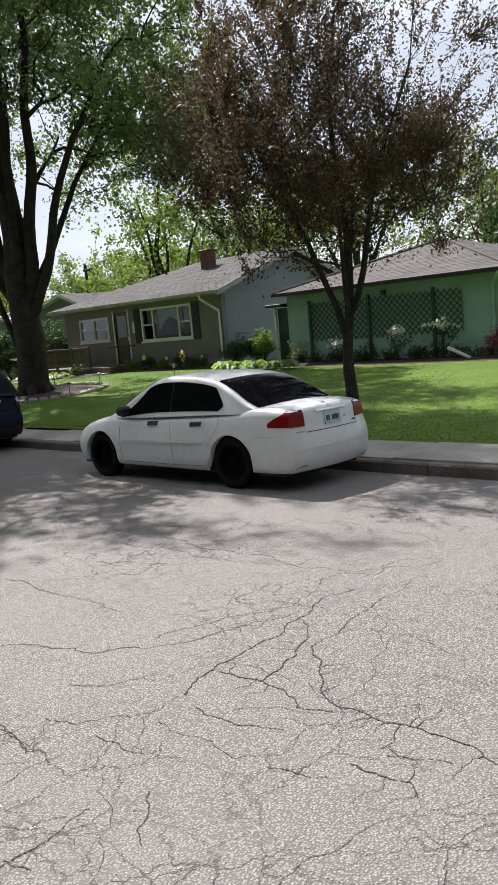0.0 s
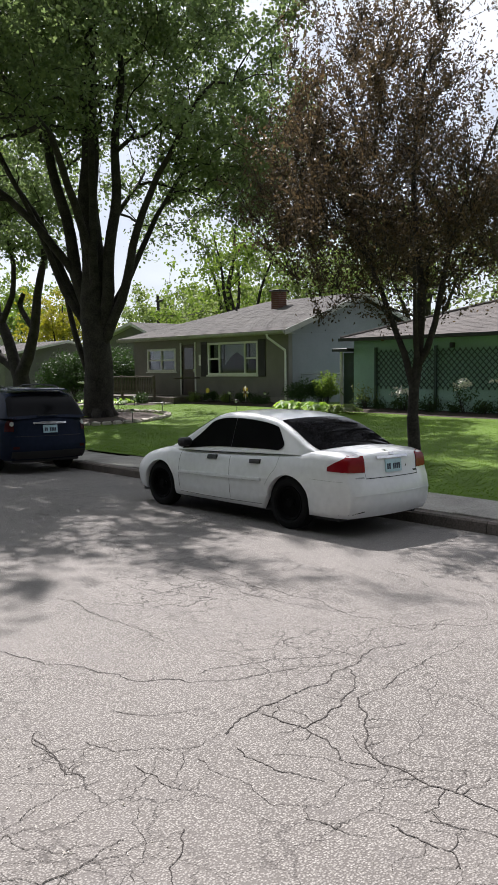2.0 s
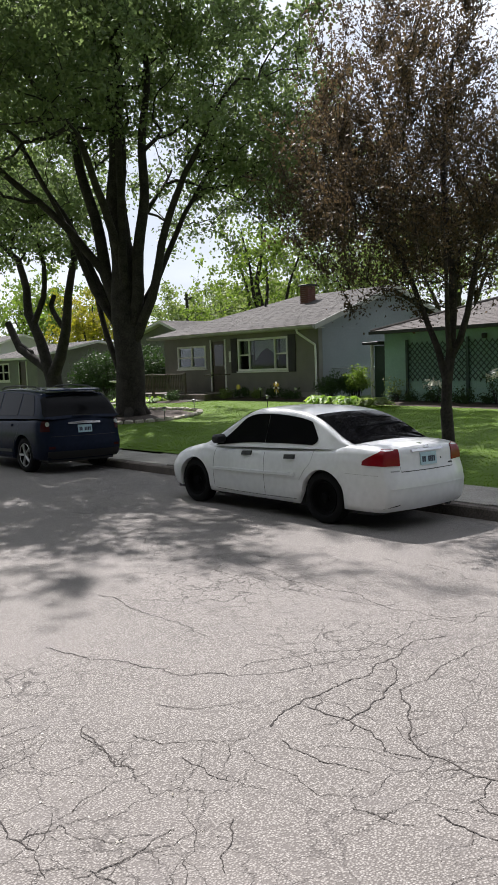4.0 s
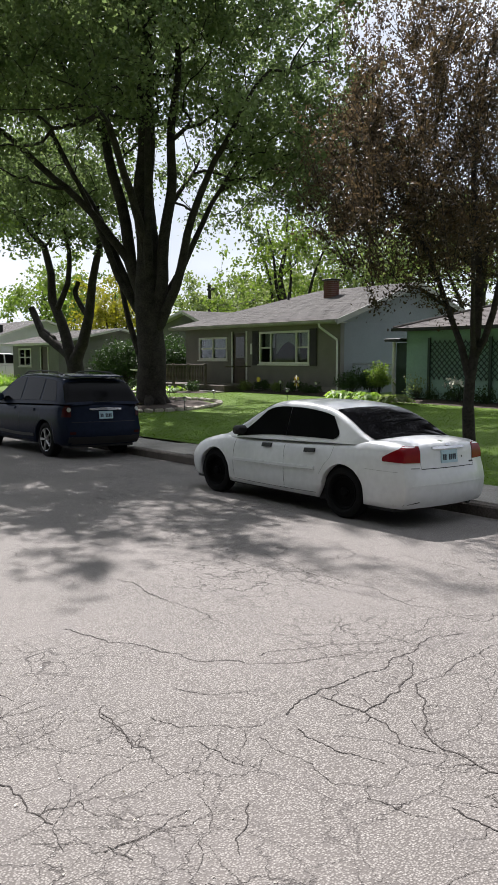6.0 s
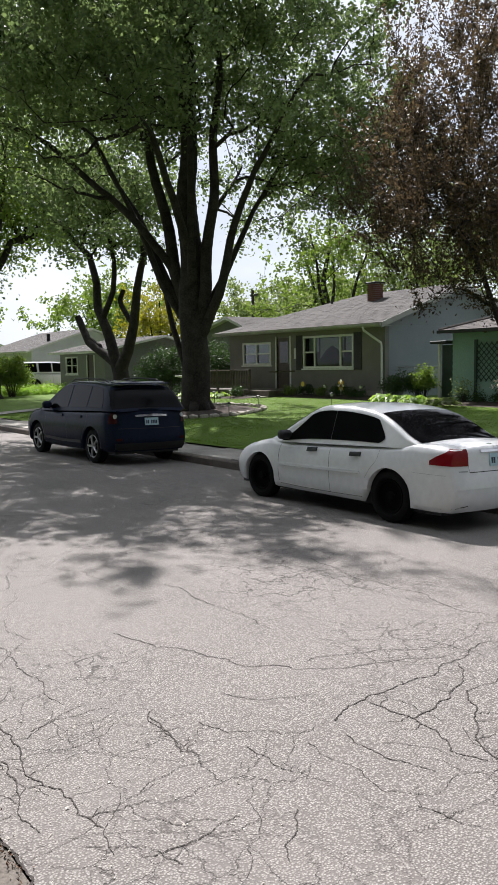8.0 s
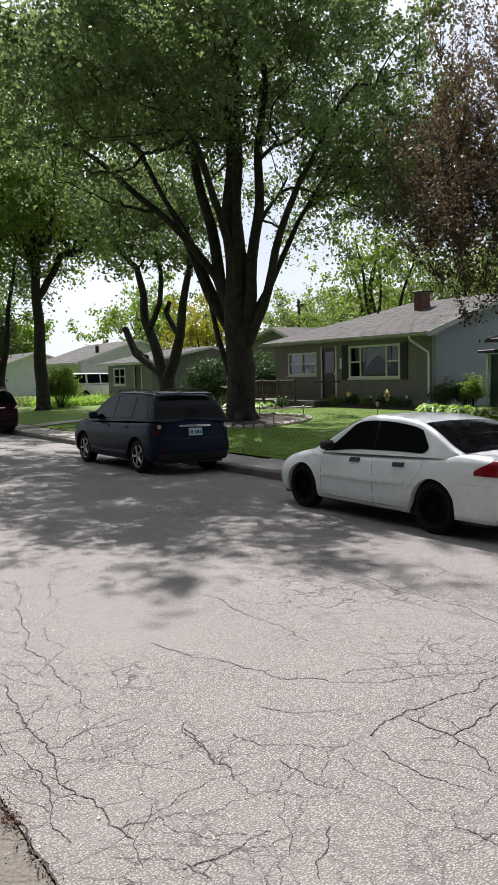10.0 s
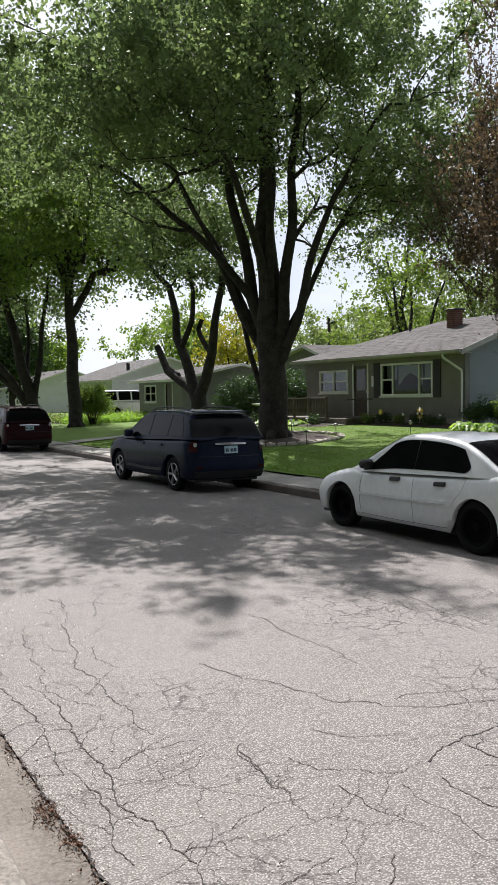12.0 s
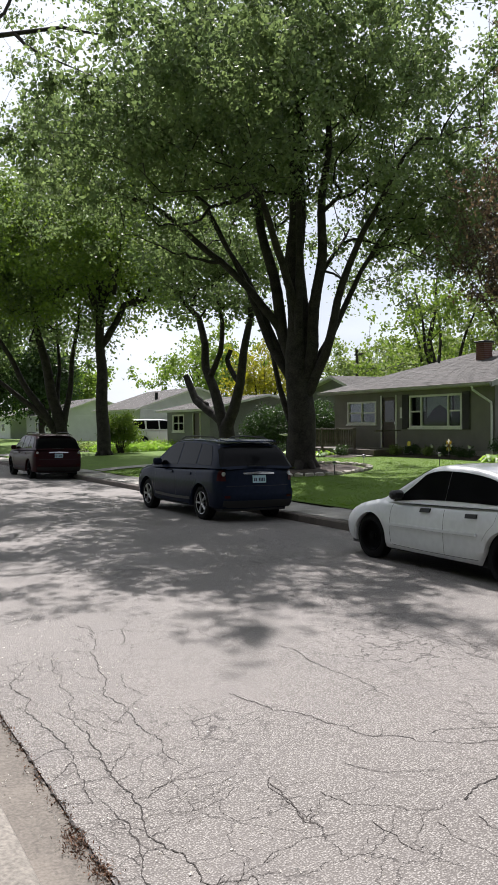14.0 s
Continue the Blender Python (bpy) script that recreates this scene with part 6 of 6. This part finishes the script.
edging = thing("edging", "ring of pale rough stones round the maple bed", "edging", pose(0, 0, 0))
for i in range(46):
    a = 2 * math.pi * i / 46
    x, y = 12.9 + 2.28 * math.cos(a), 24.0 + 2.68 * math.sin(a)
    bm = bmesh.new()
    box(bm, -0.13, 0.13, -0.09, 0.09, -0.03, 0.09, bevel=0.03)
    for v in bm.verts:
        v.co += Vector((rng.uniform(-0.02, 0.02), rng.uniform(-0.02, 0.02), rng.uniform(-0.012, 0.012)))
    s = part("stone", bm, GRAVEL, edging)
    s.matrix_world = pose(x, y, lawn_z(x, y) + 0.01, rng.uniform(-8, 8), rng.uniform(-8, 8), math.degrees(a) + 90 + rng.uniform(-12, 12))


def shrub(label, x, y, r, h, leaf, n, per, size, seed, name="shrub", z=None, stems=True, flat=0.8, spread=0.16, aspect=0.55, lift=0.35):
    """A shrub: stems from the ground and clumps of leaves in an uneven dome."""
    rng = np.random.default_rng(seed)
    t = thing(name, label, name, pose(x, y, lawn_z(x, y) if z is None else z))
    cs = []
    while len(cs) < n:
        p = rng.uniform(-1, 1, 3)
        p[2] = abs(p[2])
        if np.linalg.norm(p) < 1 + 0.3 * noise.noise(Vector(p * 2 + seed)):
            cs.append(np.array([p[0] * r, p[1] * r, h * (lift + (1 - lift) * p[2])]))
    if stems:
        bm = bmesh.new()
        for c in cs[::2]:
            tube(bm, [(c[0] * 0.15, c[1] * 0.15, -0.02), (c[0] * 0.5, c[1] * 0.5, c[2] * 0.6), tuple(c)], [0.012, 0.008, 0.004], 4, cap=False)
        tagged(part("stem", bm, BARK2, t), kind="stuff")
    part("foliage", quads("foliage", leaf_cloud(cs, spread, per, size, seed, flat, aspect=aspect)), leaf, t)
    return t


def hosta(x, y, r, seed, leaf=LEAF_HOSTA):
    """A rosette of broad arching leaves."""
    rng = np.random.default_rng(seed)
    t = thing("hosta", "bright yellow-green hosta clump in the mulch", "plant", pose(x, y, lawn_z(x, y) + 0.03), "hostas along the bed")
    q = []
    for i in range(60):
        a, e = rng.uniform(0, 6.28), rng.uniform(0.25, 1.3)
        d = np.array([math.cos(a) * math.cos(e), math.sin(a) * math.cos(e), math.sin(e)])
        s = np.array([-math.sin(a), math.cos(a), 0])
        b = d * r * rng.uniform(0.35, 0.7)
        L = r * rng.uniform(0.45, 0.7)
        w = L * 0.34
        o = d * np.array([1, 1, -0.3]) + np.array([0, 0, 0.15])
        q.append([b, b + o * L * 0.5 + s * w + [0, 0, 0.03], b + o * L - [0, 0, 0.08], b + o * L * 0.5 - s * w + [0, 0, 0.03]])
    part("foliage", quads("foliage", np.array(q)), leaf, t)
    return t


rng = random.Random(3)
for i in range(9):
    hosta(18.15 + rng.uniform(-0.2, 0.25), 17.4 + i * 0.36, rng.uniform(0.38, 0.5), 200 + i, LEAF_HOSTA if i > 2 else LEAF_PALE)
for i in range(6):
    hosta(17.7 + rng.uniform(-0.25, 0.25), 29.4 + i * 0.62, rng.uniform(0.3, 0.45), 220 + i)
shrub("yellow-green bush in front of the wire fence", 19.7, 19.75, 0.45, 1.3, LEAF_FRESH, 40, 36, 0.09, 301)
shrub("dark evergreen shrub by the house corner", 19.6, 21.0, 0.75, 0.95, LEAF_DARK, 50, 45, 0.08, 302)
shrub("dark evergreen shrub by the house corner", 20.0, 20.3, 0.5, 1.0, LEAF_DARK, 34, 45, 0.08, 303)
for i, (x, y, r, h, l) in enumerate(((19.2, 22.6, 0.3, 0.4, LEAF_DARK), (19.3, 23.6, 0.35, 0.5, LEAF_DARK), (19.2, 24.6, 0.25, 0.35, LEAF_PALE), (19.3, 25.6, 0.35, 0.45, LEAF_DARK), (19.1, 26.4, 0.3, 0.4, LEAF_PALE),
                                     (17.9, 28.4, 0.35, 0.45, LEAF_DARK), (18.0, 33.2, 0.45, 0.6, LEAF_DARK))):
    shrub("small leafy garden plant in the mulch bed", x, y, r, h, l, 18, 30, 0.08, 310 + i, "garden_plant")
# roses and stakes along the green wall
for i, (y, h) in enumerate(((14.0, 1.0), (12.55, 1.15), (16.2, 0.7), (17.7, 0.95), (13.3, 0.5), (15.2, 0.55))):
    t = shrub("thin garden shrub with pale blossom by the green wall" if i < 3 else "thin leafy shrub by the green wall", 19.35, y, 0.38, h, LEAF_DARK if i != 3 else LEAF_PALE, 22, 14, 0.075, 330 + i, spread=0.14)
    if i < 3:
        rg = np.random.default_rng(i)
        cs = np.stack([rg.normal(-0.1, 0.14, 16), rg.normal(0, 0.22, 16), rg.normal(h * 0.9, 0.08, 16)], 1)
        part("blossom", quads("blossom", leaf_cloud(cs, 0.06, 9, 0.075, 400 + i, aspect=0.9)), PETAL_WHITE, t, "white blossom")
for i, (x, y, r) in enumerate(((19.3, 10.6, 0.55), (20.2, 9.9, 0.55), (21.6, 9.8, 0.6))):
    shrub("dark red barberry bush beside the wall", x, y, r, 0.85, LEAF_RED, 40, 40, 0.07, 350 + i)
for i in range(10):
    shrub("low dark plant edging the wall", 19.5 + 0.1 * math.sin(i), 11.3 + i * 0.75, 0.3, 0.3, LEAF_DARK, 14, 26, 0.07, 370 + i, "garden_plant", stems=False)
bm = bmesh.new()
box(bm, -0.07, 0.07, -0.35, 0.35, -0.02, 0.06, bevel=0.015)
sp = part("downspout_extension", bm, WHITE)
sp.matrix_world = pose(19.0, 11.85, lawn_z(19, 11.85) + 0.2, 28, 0, 20)
tagged(sp, "white plastic downspout extension tilted on the bed", "drain pipe")

# ground cover, bushes and walk further along
shrub("round leafy bush beside the street tree", 14.6, 46.2, 1.1, 2.3, LEAF_FRESH, 120, 45, 0.14, 401, spread=0.3)
gc = np.random.default_rng(5)
cs = np.stack([gc.uniform(14.0, 21.0, 700), gc.uniform(46.5, 50.0, 700), np.zeros(700)], 1)
cs[:, 2] = [lawn_z(x, y) + gc.uniform(0.05, 0.32) for x, y, _ in cs]
tagged(part("ground_cover", quads("ground_cover", leaf_cloud(cs, 0.3, 26, 0.15, 402)), LEAF_HOSTA), "pale variegated ground cover beside the drive", "ground cover", kind="stuff")
cs = np.stack([gc.uniform(10.5, 15.0, 260), gc.uniform(50, 56, 260), gc.uniform(0.3, 0.7, 260)], 1)
tagged(part("ground_cover", quads("ground_cover", leaf_cloud(cs, 0.3, 26, 0.15, 403)), LEAF_PALE), "pale ground cover under the street trees", "ground cover", kind="stuff")
for i, (x, y, r, h) in enumerate(((20.2, 34.0, 1.2, 2.5), (21.4, 35.8, 1.3, 2.7), (19.2, 35.6, 1.2, 2.4), (18.8, 36.8, 1.1, 2.2), (21.2, 33.4, 0.8, 1.9))):
    shrub("dense dark evergreen bush beside the house", x, y, r, h, LEAF_DARK, 110, 45, 0.12, 410 + i, spread=0.3)
wk = part("garden_walk", raw("garden_walk", *sheet([8.63 + 0.4 * i for i in range(24)], [31.6, 32.2, 32.8], lambda x, y: lawn_z(x, 32.2) + 0.03)), CONCRETE)
tagged(wk, "pale concrete garden walk from pavement to house", "path", kind="structure")
dv = part("driveway", raw("driveway", *sheet([8.63 + 0.8 * i for i in range(18)], [50.2, 51.6, 53.2], lambda x, y: lawn_z(x, 51.6) + 0.03)), CONCRETE)
tagged(dv, "pale concrete driveway under the parked vehicle", "driveway", kind="structure")

# garden lights and ornaments
def path_light(x, y, h=0.38, cap=PLASTIC, r=0.075):
    t = thing("path_light", "small dark solar path light on a stake", "garden light", pose(x, y, lawn_z(x, y)), "solar path lights")
    bm = bmesh.new()
    tube(bm, [(0, 0, -0.05), (0, 0, h - 0.1)], 0.012, 6)
    part("stake", bm, PLASTIC, t)
    bm = bmesh.new()
    tube(bm, [(0, 0, h - 0.1), (0, 0, h - 0.02)], [0.04, 0.05], 10)
    part("lens", bm, LAMP_CLEAR, t, smooth=40)
    bm = bmesh.new()
    tube(bm, [(0, 0, h - 0.02), (0, 0, h), (0, 0, h + 0.035)], [r, r, 0.02], 12)
    part("cap", bm, cap, t, smooth=40)
    return t


for x, y, h in ((16.6, 21.05, 0.42), (12.6, 21.35, 0.4), (14.9, 22.9, 0.4), (15.35, 26.3, 0.45), (17.2, 27.9, 0.35)):
    path_light(x, y, h)
for x, y in ((18.9, 22.05), (18.9, 24.0)):
    path_light(x, y, 0.5, CHROME)
orn = thing("garden_ornament", "round yellow pinwheel ornament on a short stake", "ornament", pose(18.75, 22.9, lawn_z(18.75, 22.9)))
bm = bmesh.new()
tube(bm, [(0, 0, -0.05), (0, 0, 0.45)], 0.012, 6)
part("stake", bm, METAL_DARK, orn)
for k in range(8):
    a = 2 * math.pi * k / 8
    bm = bmesh.new()
    c = Vector((-0.03, 0.115 * math.cos(a), 0.50 + 0.155 * math.sin(a)))
    d = Vector((0, math.cos(a), math.sin(a) * 1.3))
    s = Vector((0.3, -math.sin(a), math.cos(a)))
    vs = [bm.verts.new(c + q) for q in (-d * 0.09, s * 0.055, d * 0.08, -s * 0.055)]
    bm.faces.new(vs)
    bmesh.ops.solidify(bm, geom=bm.faces[:], thickness=0.006)
    part("petal", bm, YELLOW if k % 2 else PETAL_WHITE, orn)
bm = bmesh.new()
tube(bm, [(-0.06, 0, 0.5), (-0.02, 0, 0.5)], [0.035, 0.05], 12)
part("centre", bm, BRICK_RED, orn, smooth=40)
orn2 = thing("garden_ornament", "small yellow flower ornament on a stake", "ornament", pose(18.9, 25.3, lawn_z(18.9, 25.3)))
bm = bmesh.new()
tube(bm, [(0, 0, -0.05), (0, 0, 0.5)], 0.01, 6)
part("stake", bm, METAL_DARK, orn2)
bm = bmesh.new()
tube(bm, [(-0.03, 0, 0.52), (0.02, 0, 0.52)], [0.1, 0.1], 10)
part("disc", bm, YELLOW, orn2, smooth=40)
grill = thing("bird_bath", "pale dish on a dark stand by the porch", "bird bath", pose(16.8, 31.0, lawn_z(16.8, 31.0)))
bm = bmesh.new()
tube(bm, [(0, 0, -0.05), (0, 0, 0.95)], [0.05, 0.03], 8)
part("stand", bm, METAL_DARK, grill, smooth=40)
bm = bmesh.new()
tube(bm, [(0, 0, 0.95), (0, 0, 1.0), (0, 0, 1.04)], [0.08, 0.3, 0.33], 16)
part("dish", bm, WHITE, grill, smooth=40)

# utility pole behind the houses, with wires
pole = thing("utility_pole", "dark wooden utility pole with a crossarm", "utility pole", pose(34, 49.0, 0))
bm = bmesh.new()
tube(bm, [(0, 0, 0), (0, 0, 7.3)], [0.16, 0.11], 10)
part("mast", bm, BARK2, pole, smooth=40)
part("crossarm", boxes((-0.06, 0.06, -0.9, 0.25, 6.85, 7.0), bevel=0.01), BARK2, pole)
for y in (-0.8, -0.45, 0.2):
    bm = bmesh.new()
    tube(bm, [(0, y, 7.0), (0, y, 7.13)], [0.035, 0.02], 8)
    part("insulator", bm, METAL_GREY, pole, smooth=40)
pole2 = copy_thing(pole, pose(46, 11.0, 1.2))
for dz, dy in ((7.13, -0.8), (7.13, 0.2), (6.2, 0)):
    bm = bmesh.new()
    tube(bm, [(34 + 12 * u, 49 + dy - 38 * u, dz + 1.2 * u - 1.3 * 4 * u * (1 - u) * 0.5) for u in np.linspace(0, 1, 13)], 0.014, 4)
    part("wire", bm, PLASTIC, pole)

# ---- road wear: cracks, seam, debris ----
def crack(points, seed, width=0.011, side=0.5):
    """An open crack: a jagged dark ribbon sunk in its own edges, with short side cracks."""
    rg = random.Random(seed)
    line = [Vector((x, y)) for x, y in points]
    for rnd in range(4):
        out = [line[0]]
        for a, b in zip(line, line[1:]):
            d = b - a
            m = (a + b) / 2 + Vector((-d.y, d.x)) * rg.uniform(-0.13, 0.13)
            out += [m, b]
        line = out
    bm = bmesh.new()

    def ribbon(ln, w0, w1):
        prev = None
        n = len(ln)
        for i, p in enumerate(ln):
            d = (ln[min(i + 1, n - 1)] - ln[max(i - 1, 0)])
            d = d.normalized() if d.length > 1e-9 else Vector((1, 0))
            s = Vector((-d.y, d.x))
            w = (w0 + (w1 - w0) * i / n) * rg.uniform(0.35, 1.2) * 0.5
            z = road_z(p.x) + 0.003
            cur = (bm.verts.new((*(p - s * w), z)), bm.verts.new((*(p + s * w), z)))
            if prev:
                bm.faces.new((prev[0], cur[0], cur[1], prev[1]))
            prev = cur
    ribbon(line, width, width * 0.7)
    for i in range(2, len(line) - 2):
        if rg.random() < side * 0.16:
            d = (line[i + 1] - line[i]).normalized()
            s = Vector((-d.y, d.x)) * rg.choice((-1, 1))
            q = [line[i]]
            for k in range(rg.randint(4, 14)):
                q.append(q[-1] + (s * 0.8 + d * rg.uniform(-0.9, 0.9)).normalized() * 0.028)
            ribbon(q, width * 0.6, width * 0.15)
    return part("crack", bm, CRACK, road)


# cracks as lines of (x, y): wide, middling and fine
WIDE_CRACKS = [
    [(1.33, 4.04), (1.59, 4.13), (1.81, 4.13), (2.07, 4.15), (2.29, 4.13), (2.41, 4.21), (2.69, 4.21), (2.92, 4.3), (3.18, 4.2)],
    [(1.64, 4.08), (1.65, 3.93), (1.68, 3.78), (1.67, 3.61), (1.55, 3.42), (1.62, 3.24)],
    [(1.68, 3.78), (1.9, 3.81), (2.19, 3.91), (2.44, 4.05), (2.52, 4.17)],
    [(2.21, 3.84), (2.03, 3.63), (1.82, 3.46), (1.74, 3.41), (1.67, 3.23), (1.67, 3.03), (1.69, 2.88), (1.69, 2.73), (1.67, 2.45), (1.62, 2.25), (1.6, 2.0)],
    [(-0.08, 6.03), (-0.15, 5.57), (-0.15, 5.14), (-0.15, 4.92), (-0.19, 4.74), (-0.21, 4.52), (-0.14, 4.34), (-0.17, 4.1), (-0.12, 3.93)],
]
MIDDLING_CRACKS = [
    [(1.97, 7.01), (1.96, 6.45), (1.99, 6.05), (2.02, 5.74), (1.98, 5.44)],
    [(1.03, 6.14), (1.09, 5.92), (1.13, 5.68), (1.3, 5.45), (1.39, 5.17), (1.4, 5.0), (1.64, 4.72), (1.91, 4.54), (2.17, 4.45), (2.43, 4.33), (2.55, 4.29)],
    [(1.27, 3.88), (1.25, 3.69), (1.29, 3.49), (1.34, 3.33)],
    [(0.56, 4.74), (0.56, 4.61), (0.54, 4.46), (0.48, 4.28)],
    [(3.6, 6.91), (3.48, 6.27), (3.48, 5.75), (3.53, 5.33), (3.4, 4.91), (3.48, 4.53), (3.63, 4.32), (4.04, 3.98)],
    [(1.28, 2.89), (1.28, 2.75), (1.3, 2.59), (1.23, 2.51)],
    [(0.66, 8.69), (0.63, 8.01), (0.44, 7.36), (0.3, 6.8), (0.24, 6.62), (0.29, 6.31), (0.25, 5.92), (0.26, 5.54), (0.25, 5.22)],
]
MIDDLING_CRACKS += [
    [(-0.22, 7.47), (-0.25, 6.82), (-0.31, 6.29), (-0.26, 5.93), (-0.3, 5.62), (-0.35, 5.24), (-0.35, 5.05)],
    [(-0.29, 4.87), (-0.29, 4.67), (-0.3, 4.5), (-0.38, 4.23), (-0.35, 4.07)],
    [(0.6, 4.81), (0.53, 4.66), (0.53, 4.51), (0.49, 4.3), (0.55, 4.19)],
]
FINE_CRACKS = [
    [(1.75, 4.8), (2.03, 4.73), (2.27, 4.66), (2.52, 4.46), (2.67, 4.39), (2.95, 4.43), (3.26, 4.57), (3.48, 4.47)],
    [(2.2, 3.83), (2.62, 3.87), (2.88, 3.89), (3.15, 3.92), (3.52, 3.95)],
    [(1.06, 4.73), (1.14, 4.56), (1.33, 4.43), (1.47, 4.36)],
    [(3.19, 7.01), (3.3, 6.46), (3.24, 5.86), (3.31, 5.32), (3.39, 5.02)],
    [(4.64, 6.03), (4.65, 5.55), (4.55, 5.21), (4.65, 4.79), (4.74, 4.38)],
    [(1.68, 2.88), (1.54, 2.82), (1.45, 2.84)],
    [(1.05, 3.18), (1.09, 3.02), (1.14, 2.91)],
    [(1.42, 2.79), (1.47, 2.65), (1.52, 2.51)],
    [(0.62, 3.5), (0.54, 3.41), (0.41, 3.33), (0.36, 3.24)],
    [(0.79, 4.12), (0.78, 3.86), (0.84, 3.72)],
    [(0.74, 4.51), (0.79, 4.32), (0.98, 4.18), (1.0, 4.11), (1.17, 4.03)],
]
FINE_CRACKS += [
    [(3.43, 4.49), (3.52, 4.25), (3.91, 4.3), (4.1, 4.01)],
    [(4.75, 5.62), (4.54, 4.95), (4.63, 4.66), (4.5, 4.25)],
    [(1.59, 7.93), (1.61, 7.56), (1.6, 7.14)],
    [(0.54, 7.03), (0.44, 6.7), (0.51, 6.43)],
    [(0.21, 7.89), (0.1, 7.25), (0.04, 6.82), (-0.06, 6.49), (-0.02, 6.1), (0.12, 5.84)],
    [(-0.25, 5.83), (-0.4, 5.83), (-0.52, 5.73)],
    [(-0.3, 5.62), (-0.42, 5.49), (-0.5, 5.37)],
    [(-0.35, 5.05), (-0.47, 5.12), (-0.48, 5.17)],
]
for k, (lines, wide) in enumerate(((WIDE_CRACKS, 0.0105), (MIDDLING_CRACKS, 0.008), (FINE_CRACKS, 0.006))):
    for i, c in enumerate(lines):
        crack(c, 500 + 50 * k + i, wide, 0.22)
# finer wandering cracks in the worn part of the road
rg = random.Random(77)
for i in range(20):
    x, y = rg.uniform(-0.2, 3.2), rg.uniform(2.2, 4.6)
    a = rg.uniform(0, 6.28)
    pts = [(x, y)]
    for k in range(rg.randint(2, 4)):
        a += rg.uniform(-0.9, 0.9)
        st = rg.uniform(0.14, 0.4)
        pts.append((pts[-1][0] + st * math.cos(a), pts[-1][1] + st * math.sin(a)))
    crack(pts, 900 + i, rg.uniform(0.0028, 0.0045), 0.12)
for i in range(20):
    x, y = rg.uniform(-0.46, 0.35), rg.uniform(3.2, 7.5)
    a = rg.uniform(0.9, 2.2) if i % 3 else rg.uniform(-0.4, 0.4)
    pts = [(x, y)]
    for k in range(3):
        a += rg.uniform(-0.6, 0.6)
        pts.append((max(-0.48, pts[-1][0] + 0.16 * math.cos(a)), pts[-1][1] + 0.16 * math.sin(a)))
    crack(pts, 1100 + i, rg.uniform(0.0035, 0.006), 0.2)
# the open seam between road and gutter, with brown leaf litter
srg = random.Random(4)
crack([(-0.507 + srg.uniform(-0.014, 0.014), 1.5 + 0.16 * k) for k in range(110)], 1200, 0.014, 0.0)
nrg = np.random.default_rng(8)
n = 900
cy = np.concatenate([nrg.normal(4.72, 0.07, 150), nrg.normal(4.42, 0.06, 110), nrg.uniform(2.5, 9.0, n - 260)])
cx = -0.52 + nrg.normal(0, 0.022, n)
cx[:150] = -0.55 + nrg.normal(0, 0.035, 150)
cx[150:260] = -0.52 + nrg.normal(0, 0.03, 110)
cs = np.stack([cx, cy, np.full(n, -0.040)], 1)
tagged(part("leaf_litter", quads("leaf_litter", leaf_cloud(cs, 0.012, 2, 0.02, 9, flat=0.25, aspect=0.3)), DEBRIS), "brown leaf litter caught along the gutter seam", "leaf litter", kind="stuff")
n = 420
cs = np.stack([nrg.uniform(-0.78, 0.6, n), nrg.uniform(2.6, 9.5, n), np.zeros(n)], 1)
cs[:, 2] = [(road_z(x) if x > -0.5 else -0.05) + 0.006 for x in cs[:, 0]]
tagged(part("seed_litter", quads("seed_litter", leaf_cloud(cs, 0.01, 2, 0.014, 10, flat=0.1, aspect=0.7)), PETAL_WHITE), "pale fallen seeds and petals on the gutter", "litter", kind="stuff")
